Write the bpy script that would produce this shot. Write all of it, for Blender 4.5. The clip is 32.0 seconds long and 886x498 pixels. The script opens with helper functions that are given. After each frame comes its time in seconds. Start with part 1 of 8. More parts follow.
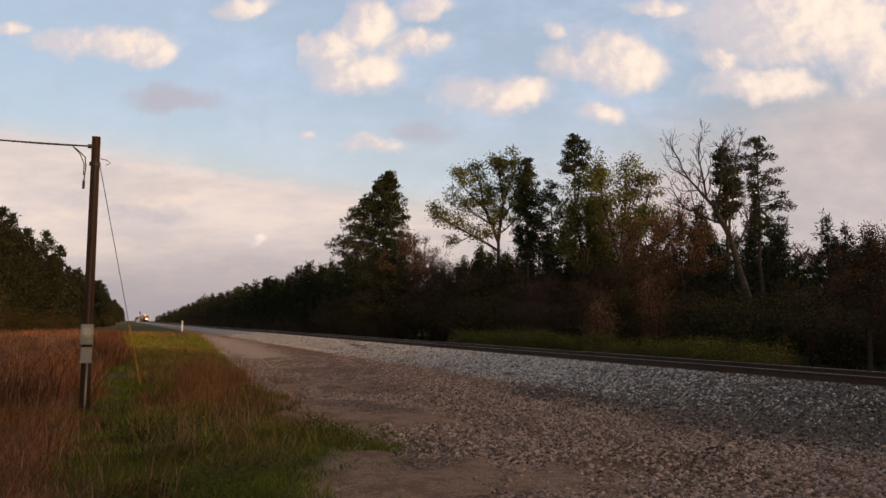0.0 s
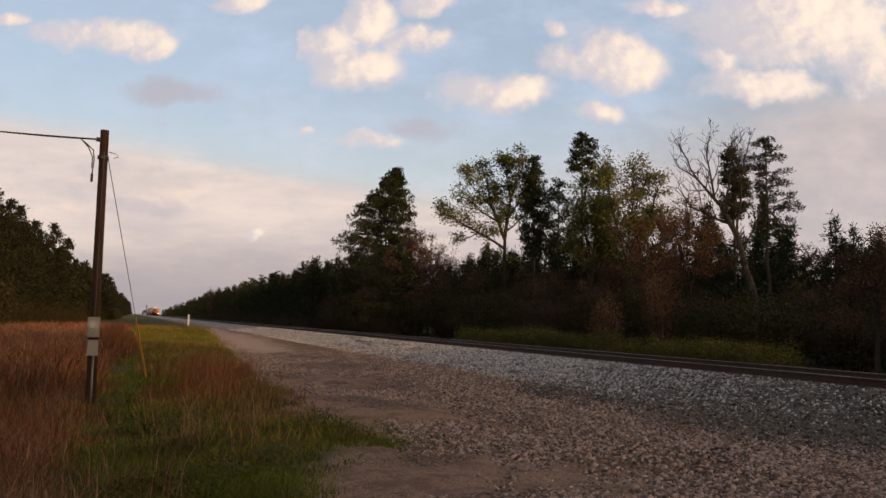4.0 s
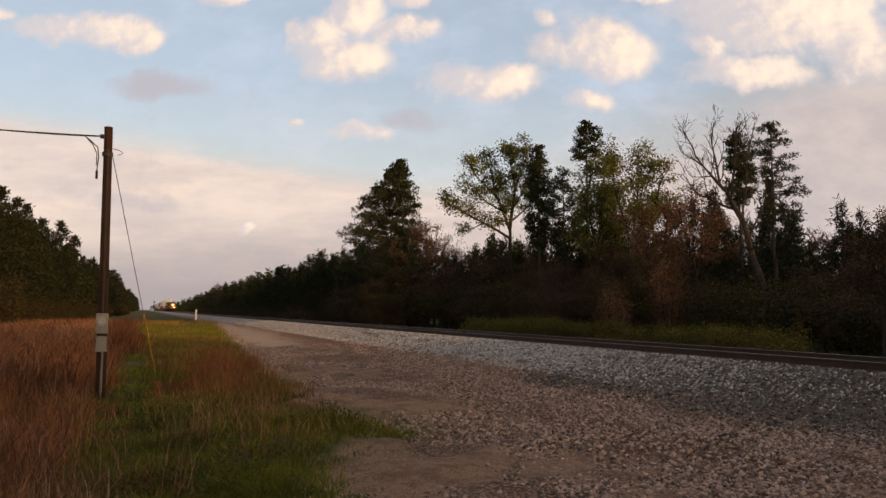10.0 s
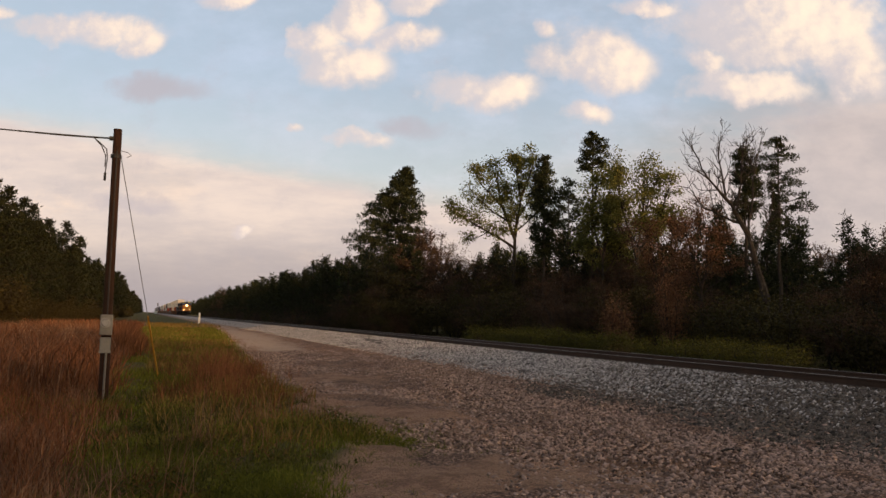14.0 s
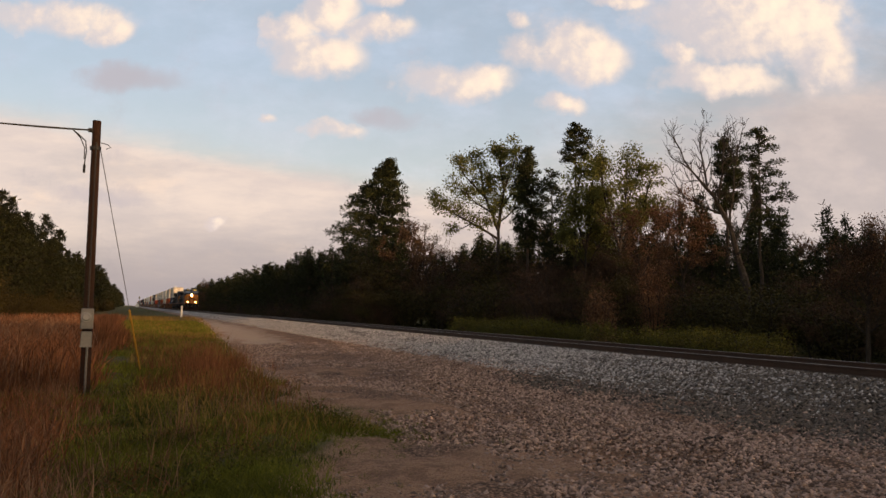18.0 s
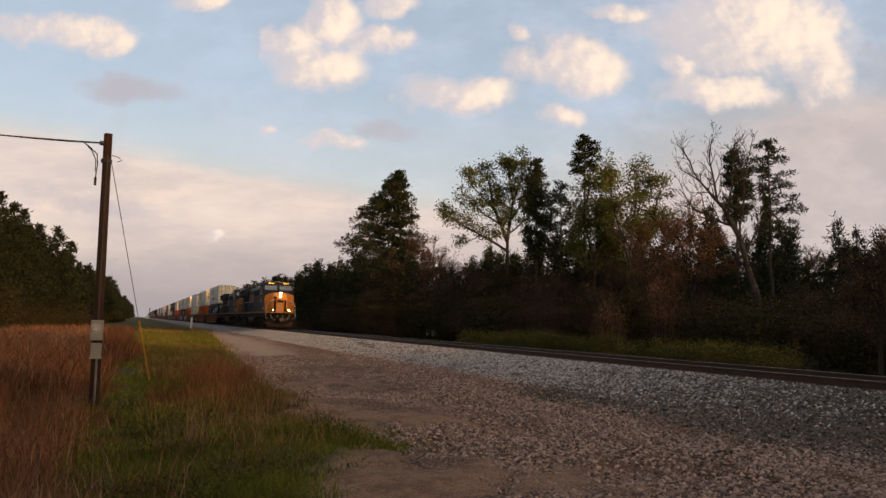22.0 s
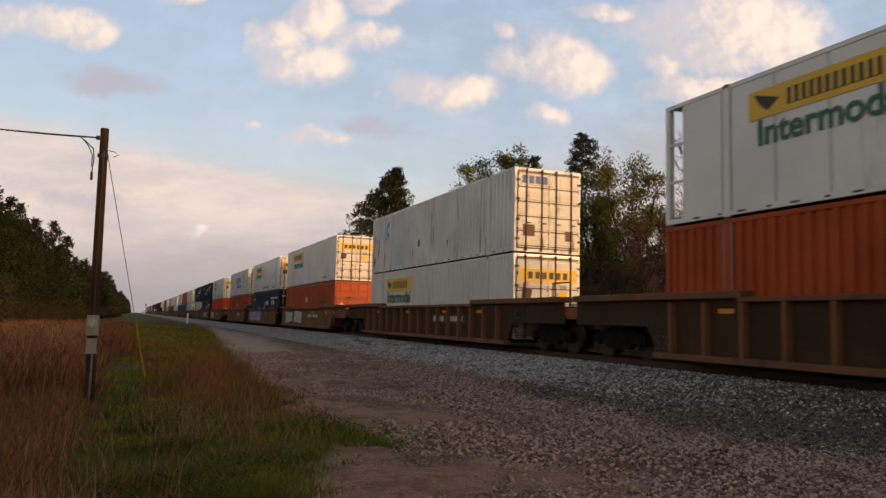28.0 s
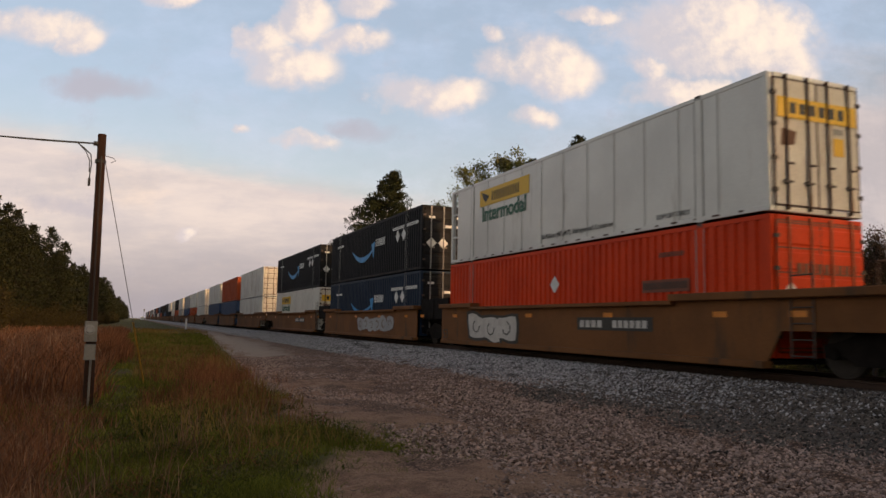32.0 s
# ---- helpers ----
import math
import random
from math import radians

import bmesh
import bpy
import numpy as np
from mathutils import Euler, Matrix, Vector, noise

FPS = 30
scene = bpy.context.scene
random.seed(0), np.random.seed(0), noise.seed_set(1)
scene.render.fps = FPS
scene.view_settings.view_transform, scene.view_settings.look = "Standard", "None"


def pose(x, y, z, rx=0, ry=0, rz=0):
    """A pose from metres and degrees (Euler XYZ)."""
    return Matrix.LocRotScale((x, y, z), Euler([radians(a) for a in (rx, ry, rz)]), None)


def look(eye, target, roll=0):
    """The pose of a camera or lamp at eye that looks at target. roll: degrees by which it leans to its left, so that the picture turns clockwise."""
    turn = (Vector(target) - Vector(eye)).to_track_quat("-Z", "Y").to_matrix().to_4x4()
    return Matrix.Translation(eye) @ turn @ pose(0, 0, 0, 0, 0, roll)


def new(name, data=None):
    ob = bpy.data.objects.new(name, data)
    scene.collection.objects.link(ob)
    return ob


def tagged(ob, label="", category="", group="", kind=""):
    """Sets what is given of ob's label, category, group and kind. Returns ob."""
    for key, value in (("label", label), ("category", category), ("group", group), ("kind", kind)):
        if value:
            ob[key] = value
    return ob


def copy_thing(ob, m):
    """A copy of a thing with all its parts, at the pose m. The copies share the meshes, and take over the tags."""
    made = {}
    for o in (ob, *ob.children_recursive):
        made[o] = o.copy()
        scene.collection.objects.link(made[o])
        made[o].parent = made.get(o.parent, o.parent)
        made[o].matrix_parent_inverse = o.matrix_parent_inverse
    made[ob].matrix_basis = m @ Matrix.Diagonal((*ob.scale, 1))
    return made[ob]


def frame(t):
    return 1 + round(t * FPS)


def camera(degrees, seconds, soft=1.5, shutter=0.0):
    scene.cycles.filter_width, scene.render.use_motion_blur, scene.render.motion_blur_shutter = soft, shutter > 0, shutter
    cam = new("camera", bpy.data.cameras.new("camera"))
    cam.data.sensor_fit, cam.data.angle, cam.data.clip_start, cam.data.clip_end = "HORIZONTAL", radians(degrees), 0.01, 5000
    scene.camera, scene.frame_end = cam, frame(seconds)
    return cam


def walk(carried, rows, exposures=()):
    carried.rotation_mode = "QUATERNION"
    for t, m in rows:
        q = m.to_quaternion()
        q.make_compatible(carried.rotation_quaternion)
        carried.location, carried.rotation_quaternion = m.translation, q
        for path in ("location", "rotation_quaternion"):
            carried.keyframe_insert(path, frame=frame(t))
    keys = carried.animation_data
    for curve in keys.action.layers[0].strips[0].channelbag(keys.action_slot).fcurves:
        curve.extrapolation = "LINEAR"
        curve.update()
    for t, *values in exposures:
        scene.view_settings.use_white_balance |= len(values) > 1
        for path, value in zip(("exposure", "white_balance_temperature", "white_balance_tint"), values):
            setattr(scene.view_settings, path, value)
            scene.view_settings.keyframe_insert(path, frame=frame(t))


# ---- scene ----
# ---------- camera: held by hand on the gravel beside the line ----------
# seconds, x, y, z, yaw, pitch, roll
PATH = [
    (0, -0.000, -0.009, 1.547, -22.86, 5.71, -0.50),
    (0.5, 0.005, -0.007, 1.550, -22.83, 5.89, -0.41),
    (1, 0.011, -0.010, 1.551, -22.75, 5.91, -0.37),
    (1.5, 0.020, -0.002, 1.550, -22.78, 5.84, -0.39),
    (2, 0.019, 0.004, 1.550, -22.41, 5.59, -0.68),
    (2.5, 0.012, 0.012, 1.551, -22.44, 5.53, -1.20),
    (3, 0.002, 0.005, 1.551, -22.58, 5.67, -1.23),
    (3.5, 0.001, 0.003, 1.544, -22.39, 5.55, -1.23),
    (5.5, 0.013, 0.006, 1.551, -23.04, 5.24, -1.02),
    (6, 0.012, 0.008, 1.547, -23.24, 4.95, -1.10),
    (6.5, 0.002, 0.011, 1.542, -22.55, 4.82, -0.27),
    (7, 0.006, 0.002, 1.549, -22.83, 4.60, -1.00),
    (7.5, 0.001, -0.000, 1.554, -22.23, 4.13, -0.54),
    (8, -0.005, -0.002, 1.551, -22.06, 4.56, -0.34),
    (8.5, -0.010, -0.011, 1.547, -22.11, 4.48, -0.46),
    (9, -0.007, -0.008, 1.562, -22.38, 4.74, -0.59),
    (9.5, -0.001, 0.005, 1.553, -22.47, 4.52, -0.51),
    (10, 0.004, -0.003, 1.546, -21.94, 4.77, -0.27),
    (10.5, 0.009, 0.003, 1.552, -21.82, 5.14, -0.28),
    (11, -0.002, -0.003, 1.551, -22.03, 5.09, -0.56),
    (11.5, -0.004, -0.003, 1.547, -21.72, 5.43, -0.79),
    (12, -0.005, -0.004, 1.551, -21.81, 5.23, -0.75),
    (12.5, -0.005, 0.005, 1.551, -21.62, 5.15, -1.24),
    (13, -0.011, 0.011, 1.551, -21.69, 5.13, -1.63),
    (13.5, -0.014, 0.004, 1.549, -21.51, 5.14, -1.84),
    (14, -0.014, -0.006, 1.546, -21.71, 5.40, -1.45),
    (14.5, -0.014, 0.000, 1.546, -21.66, 5.13, -1.44),
    (16.5, -0.014, -0.005, 1.540, -21.99, 5.22, -1.07),
    (17, -0.013, 0.000, 1.553, -22.05, 5.34, -0.93),
    (17.5, -0.011, 0.001, 1.548, -22.30, 5.24, -1.21),
    (18, -0.014, 0.007, 1.548, -22.94, 4.77, -1.06),
    (18.5, -0.015, -0.002, 1.551, -22.27, 5.16, -0.56),
    (19, -0.012, -0.010, 1.548, -22.29, 4.85, -0.50),
    (19.5, -0.013, -0.005, 1.550, -22.20, 4.89, -0.61),
    (20, -0.017, -0.007, 1.549, -22.32, 5.13, -0.91),
    (20.5, -0.017, -0.004, 1.545, -22.37, 5.06, -1.19),
    (21, -0.011, 0.002, 1.549, -22.28, 5.43, -1.18),
    (21.5, -0.007, -0.003, 1.547, -22.21, 5.49, -1.15),
    (22, -0.002, -0.010, 1.550, -22.24, 5.67, -1.14),
    (22.5, -0.000, -0.006, 1.554, -22.15, 5.68, -1.04),
    (23, 0.008, -0.004, 1.553, -22.27, 5.50, -1.08),
    (23.5, 0.009, 0.002, 1.551, -22.29, 5.59, -1.24),
    (24, 0.011, 0.003, 1.546, -22.30, 5.75, -1.46),
    (24.5, 0.001, 0.007, 1.537, -22.42, 5.72, -1.56),
    (26.5, 0.018, 0.014, 1.557, -22.90, 5.80, -0.99),
    (27, 0.019, 0.007, 1.546, -22.62, 6.02, -1.33),
    (27.5, 0.012, 0.004, 1.556, -22.55, 5.55, -1.44),
    (28, 0.003, 0.005, 1.550, -22.51, 5.48, -1.50),
    (28.5, -0.003, 0.004, 1.549, -22.59, 6.00, -1.61),
    (29, 0.007, -0.001, 1.552, -22.38, 5.96, -1.57),
    (29.5, -0.000, -0.007, 1.557, -22.58, 6.03, -1.61),
    (30, 0.008, -0.006, 1.556, -22.75, 6.05, -1.33),
    (30.5, 0.011, -0.002, 1.552, -22.69, 6.19, -1.35),
    (31, 0.009, 0.002, 1.555, -22.79, 6.17, -1.16),
    (31.5, 0.007, 0.002, 1.555, -22.38, 5.93, -1.22),
    (32, 0.003, 0.002, 1.552, -22.60, 5.73, -1.08),
]
cam = camera(61.6, 32.0, soft=1.5, shutter=0.12)
walk(cam, [(t, pose(x, y, z, 90 + pitch, roll, yaw)) for t, x, y, z, yaw, pitch, roll in PATH],
     exposures=[(0, 0.12, 7040, 12), (3, 0.10, 6990, 12), (8, 0.20, 7430, 12), (12, 0.15, 7330, 12), (20, 0.15, 7430, 12),
                (23, 0.12, 7230, 12), (24.3, 0.15, 7380, 12), (28, 0.13, 7040, 12), (32, 0.14, 7040, 12)])

# ---------- plan (metres) ----------
TRACK_X = 12.9          # centre line of the track, which runs along +y
RAIL_Z = 0.674          # top of the rails
SPEED = 24.71           # the train comes along -y
T_REF = 28.0            # the second at which the train's own y below holds

# ---------- world, sun ----------
SUN_EL, SUN_AZ = 9.0, 152.0          # degrees; azimuth clockwise from +y
world = bpy.data.worlds.new("world")
scene.world = world
world.use_nodes = True
wn = world.node_tree.nodes
wl = world.node_tree.links
sky = wn.new("ShaderNodeTexSky")
sky.sky_type = "NISHITA"
sky.sun_disc = False
sky.sun_elevation = radians(SUN_EL)
sky.sun_rotation = radians(SUN_AZ)
sky.air_density, sky.dust_density, sky.ozone_density = 1.0, 3.0, 0.8
wl.new(sky.outputs[0], wn["Background"].inputs[0])
wn["Background"].inputs[1].default_value = 0.185

sun_data = bpy.data.lights.new("sun", "SUN")
sun_data.energy, sun_data.angle, sun_data.color = 2.6, radians(2.0), (1.0, 0.60, 0.32)
sun = new("sun", sun_data)
_a, _e = radians(SUN_AZ), radians(SUN_EL)
sun.matrix_world = look((math.sin(_a) * 50 * math.cos(_e), math.cos(_a) * 50 * math.cos(_e), 50 * math.sin(_e)), (0, 0, 0))

# ---------- node materials ----------
def lin(r, g, b):
    """Linear colour from 0..255 screen values."""
    return tuple(((c / 255 + 0.055) / 1.055) ** 2.4 if c > 10 else c / 255 / 12.92 for c in (r, g, b))


class Nodes:
    """Short hand for building a node tree."""

    def __init__(self, tree):
        self.t = tree
        tree.nodes.clear()

    def put(self, kind, ins=(), **props):
        n = self.t.nodes.new(kind)
        if "operation" in props:
            n.operation, n.use_clamp = props["operation"], props.get("use_clamp", False)
        if "data_type" in props:
            n.data_type = props["data_type"]
        if "interpolation_type" in props:
            n.interpolation_type = props["interpolation_type"]
        for k, v in dict(ins).items():
            if isinstance(v, bpy.types.NodeSocket):
                self.t.links.new(v, n.inputs[k])
            else:
                n.inputs[k].default_value = v
        return n

    def m(self, op, a, b=0.0, c=0.0, clamp=False):
        return self.put("ShaderNodeMath", {0: a, 1: b, 2: c}, operation=op, use_clamp=clamp).outputs[0]

    def step(self, x, lo, hi):
        n = self.put("ShaderNodeMapRange", {0: x, 1: lo, 2: hi, 3: 0.0, 4: 1.0}, interpolation_type="SMOOTHSTEP")
        return n.outputs[0]

    def mix(self, f, a, b):
        n = self.put("ShaderNodeMix", {0: f}, data_type="RGBA")
        for k, v in ((6, a), (7, b)):
            if isinstance(v, bpy.types.NodeSocket):
                self.t.links.new(v, n.inputs[k])
            else:
                n.inputs[k].default_value = (*v[:3], 1)
        return n.outputs[2]

    def noise(self, vec, scale, detail=4.0, rough=0.55, dist=0.0):
        return self.put("ShaderNodeTexNoise", {"Vector": vec, "Scale": scale, "Detail": detail, "Roughness": rough, "Distortion": dist}).outputs[0]

    def stretch(self, vec, x, y, z):
        return self.put("ShaderNodeMapping", {0: vec, 3: (x, y, z)}).outputs[0]


MATS = {}


def surface(name, base, other=None, rough=0.7, metal=0.0, scale=3.0, grain=40.0, bump=0.15, dist=0.02,
            stain=None, stain_amount=0.35, streak=(1.0, 1.0, 1.0), glow=None, glow_power=0.0, leaf=0.0, vary=0.0, spec=0.4):
    """A surface with variation at two scales, fine relief, and stains or streaks of a second colour."""
    if name in MATS:
        return MATS[name]
    mt = bpy.data.materials.new(name)
    mt.use_nodes = True
    n = Nodes(mt.node_tree)
    co = n.put("ShaderNodeTexCoord").outputs["Object"]
    other = other or tuple(c * 0.72 for c in base)
    big = n.step(n.noise(co, scale, 5), 0.35, 0.68)
    col = n.mix(big, base, other)
    fine = n.noise(co, grain, 3)
    col = n.mix(n.m("MULTIPLY", n.step(fine, 0.35, 0.75), 0.35), col, tuple(c * 0.55 for c in base))
    if stain:
        s = n.noise(n.stretch(co, *streak), scale * 1.7, 6, 0.65)
        lo = 0.72 - stain_amount * 0.4
        col = n.mix(n.m("MULTIPLY", n.step(s, lo, lo + 0.14), 0.85), col, stain)
    if vary:
        rnd = n.put("ShaderNodeObjectInfo").outputs["Random"]
        hsv = n.put("ShaderNodeHueSaturation", {"Color": col, "Value": n.m("MULTIPLY_ADD", rnd, vary, 1 - vary / 2),
                                                "Hue": n.m("MULTIPLY_ADD", rnd, vary * 0.06, 0.5 - vary * 0.03)})
        col = hsv.outputs[0]
    bs = n.put("ShaderNodeBsdfPrincipled", {"Base Color": col, "Metallic": metal, "Specular IOR Level": spec,
                                            "Roughness": n.m("MULTIPLY_ADD", fine, 0.25, rough - 0.12, clamp=True)})
    if bump:
        h = n.m("ADD", fine, n.m("MULTIPLY", n.noise(co, scale * 4, 3), 0.6))
        n.t.links.new(n.put("ShaderNodeBump", {"Height": h, "Strength": bump, "Distance": dist}).outputs[0], bs.inputs["Normal"])
    if glow:
        bs.inputs["Emission Color"].default_value = (*glow, 1)
        bs.inputs["Emission Strength"].default_value = glow_power
    out = bs.outputs[0]
    if leaf:
        tr = n.put("ShaderNodeBsdfTranslucent", {"Color": col})
        out = n.put("ShaderNodeMixShader", {0: leaf, 1: out, 2: tr.outputs[0]}).outputs[0]
    n.put("ShaderNodeOutputMaterial", {"Surface": out})
    MATS[name] = mt
    return mt


# ---------- mesh building ----------
class Shape:
    """Collects boxes, bars and prisms into one mesh."""

    def __init__(self):
        self.v, self.f = [], []

    def add(self, verts, faces):
        k = len(self.v)
        self.v += [tuple(p) for p in verts]
        self.f += [tuple(i + k for i in q) for q in faces]
        return self

    def box(self, x0, x1, y0, y1, z0, z1, c=0.0):
        if c <= 0:
            v = [(x, y, z) for z in (z0, z1) for y in (y0, y1) for x in (x0, x1)]
            return self.add(v, [(0, 2, 3, 1), (4, 5, 7, 6), (0, 1, 5, 4), (2, 6, 7, 3), (0, 4, 6, 2), (1, 3, 7, 5)])
        c = min(c, (x1 - x0) * 0.49, (y1 - y0) * 0.49, (z1 - z0) * 0.49)
        v, idx = [], {}
        for a, (x, dx) in enumerate(((x0, c), (x1, -c))):
            for b, (y, dy) in enumerate(((y0, c), (y1, -c))):
                for d, (z, dz) in enumerate(((z0, c), (z1, -c))):
                    idx[a, b, d] = len(v)
                    v += [(x, y + dy, z + dz), (x + dx, y, z + dz), (x + dx, y + dy, z)]
        g = lambda a, b, d, k: idx[a, b, d] + k
        f = [(g(0, 0, 0, 0), g(0, 0, 1, 0), g(0, 1, 1, 0), g(0, 1, 0, 0)), (g(1, 0, 0, 0), g(1, 1, 0, 0), g(1, 1, 1, 0), g(1, 0, 1, 0)),
             (g(0, 0, 0, 1), g(1, 0, 0, 1), g(1, 0, 1, 1), g(0, 0, 1, 1)), (g(0, 1, 0, 1), g(0, 1, 1, 1), g(1, 1, 1, 1), g(1, 1, 0, 1)),
             (g(0, 0, 0, 2), g(0, 1, 0, 2), g(1, 1, 0, 2), g(1, 0, 0, 2)), (g(0, 0, 1, 2), g(1, 0, 1, 2), g(1, 1, 1, 2), g(0, 1, 1, 2))]
        for p in (0, 1):
            for q in (0, 1):
                f += [(g(p, q, 0, 0), g(p, q, 1, 0), g(p, q, 1, 1), g(p, q, 0, 1)), (g(p, 0, q, 0), g(p, 1, q, 0), g(p, 1, q, 2), g(p, 0, q, 2)),
                      (g(0, p, q, 1), g(1, p, q, 1), g(1, p, q, 2), g(0, p, q, 2))]
        f += [(i, i + 1, i + 2) for i in idx.values()]
        return self.add(v, f)

    def prism(self, prof, lo, hi, axis="y"):
        """A closed outline swept along an axis. The outline's two numbers are the other axes, in the order x, y, z."""
        put = {"x": lambda a, b, s: (s, a, b), "y": lambda a, b, s: (a, s, b), "z": lambda a, b, s: (a, b, s)}[axis]
        n = len(prof)
        v = [put(a, b, lo) for a, b in prof] + [put(a, b, hi) for a, b in prof]
        return self.add(v, [(i, (i + 1) % n, (i + 1) % n + n, i + n) for i in range(n)] + [tuple(range(n))[::-1], tuple(range(n, 2 * n))])

    def tube(self, p, q, r0, r1=None, n=8, caps=True):
        p, q = Vector(p), Vector(q)
        r1 = r0 if r1 is None else r1
        d = (q - p).normalized()
        s = d.orthogonal().normalized()
        u = d.cross(s)
        v = []
        for c, r in ((p, r0), (q, r1)):
            v += [c + (s * math.cos(2 * math.pi * i / n) + u * math.sin(2 * math.pi * i / n)) * r for i in range(n)]
        f = [(i, (i + 1) % n, (i + 1) % n + n, i + n) for i in range(n)]
        if caps:
            f += [tuple(range(n))[::-1], tuple(range(n, 2 * n))]
        return self.add(v, f)

    def path(self, pts, r, n=6):
        """One bent tube through the points."""
        pts = [Vector(p) for p in pts]
        v, f = [], []
        side = (pts[1] - pts[0]).orthogonal().normalized()
        for i, p in enumerate(pts):
            d = (pts[min(i + 1, len(pts) - 1)] - pts[max(i - 1, 0)]).normalized()
            side = (side - d * side.dot(d)).normalized()
            up = d.cross(side)
            v += [p + (side * math.cos(2 * math.pi * k / n) + up * math.sin(2 * math.pi * k / n)) * r for k in range(n)]
        for i in range(len(pts) - 1):
            f += [(i * n + k, i * n + (k + 1) % n, (i + 1) * n + (k + 1) % n, (i + 1) * n + k) for k in range(n)]
        f += [tuple(range(n))[::-1], tuple(range(len(v) - n, len(v)))]
        return self.add(v, f)

    def mesh(self, name, mat, smooth=False):
        me = bpy.data.meshes.new(name)
        me.from_pydata(self.v, [], self.f)
        b = bmesh.new()
        b.from_mesh(me)
        bmesh.ops.recalc_face_normals(b, faces=b.faces)
        b.to_mesh(me)
        b.free()
        if smooth:
            me.polygons.foreach_set("use_smooth", [True] * len(me.polygons))
        me.materials.append(mat)
        return me


def raw_mesh(name, verts, faces, mat):
    """One mesh from arrays: verts n x 3, faces k x m."""
    me = bpy.data.meshes.new(name)
    verts, faces = np.asarray(verts, np.float32), np.asarray(faces, np.int32)
    k, m = faces.shape
    me.vertices.add(len(verts))
    me.vertices.foreach_set("co", verts.ravel())
    me.loops.add(k * m)
    me.loops.foreach_set("vertex_index", faces.ravel())
    me.polygons.add(k)
    me.polygons.foreach_set("loop_start", np.arange(0, k * m, m, dtype=np.int32))
    me.update(calc_edges=True)
    me.materials.append(mat)
    return me


def part(name, shape, mat, parent, label="", at=None, smooth=False):
    me = shape if isinstance(shape, bpy.types.Mesh) else shape.mesh(name, mat, smooth)
    ob = new(name, me)
    ob.parent = parent
    if at is not None:
        ob.matrix_basis = at
    if label:
        ob["label"] = label
    return ob


def thing(name, label, category, group="", at=None, mesh=None, kind=""):
    ob = tagged(new(name, mesh), label, category, group, kind)
    if at is not None:
        ob.matrix_basis = at
    return ob


MOVERS = []          # (thing, its own y at T_REF, x, z)


def moving(ob, y, z=RAIL_Z, x=TRACK_X):
    MOVERS.append((ob, y, x, z))
    ob.matrix_basis = pose(x, y + SPEED * T_REF, z)
    return ob


def text_mesh(text, size, mat, bold=0.0):
    cu = bpy.data.curves.new("lettering", "FONT")
    cu.body, cu.size, cu.extrude, cu.offset = text, size, 0.003, bold
    ob = new("lettering", cu)
    me = bpy.data.meshes.new_from_object(ob.evaluated_get(bpy.context.evaluated_depsgraph_get()))
    bpy.data.objects.remove(ob)
    me.materials.clear()
    me.materials.append(mat)
    return me

# ---------- ground: one sheet, with the road bed and the track's bank ----------
BANK = [(-3000, -0.6), (-60, -0.5), (-14, -0.25), (-4, -0.05), (-1, 0.0), (5.2, 0.0), (7.0, 0.07), (9.0, 0.19), (11.0, 0.50), (11.45, 0.53),
        (14.35, 0.53), (14.8, 0.5), (17.0, -0.3), (20.0, -0.55), (60, -0.5), (3000, -0.6)]


def ground_z(x, y=None):
    return np.interp(x, [p[0] for p in BANK], [p[1] for p in BANK])


def verge_edge(y):
    """x at which the verge's grass gives way to the gravel."""
    return 3.0 - 0.55 * np.maximum(0, 9 - y) + 0.065 * np.maximum(0, np.minimum(y, 95) - 20)


# bare trodden dirt: x, y, half widths, weight
BARE = [(4.2, 7.0, 1.5, 0.8, 0.40), (5.2, 6.7, 1.0, 0.5, 0.30), (3.1, 6.5, 0.6, 0.45, 0.30), (1.9, 6.2, 0.7, 1.3, 0.26), (2.7, 8.6, 0.5, 0.9, 0.22), (7.0, 47.0, 2.2, 22.0, 0.25)]


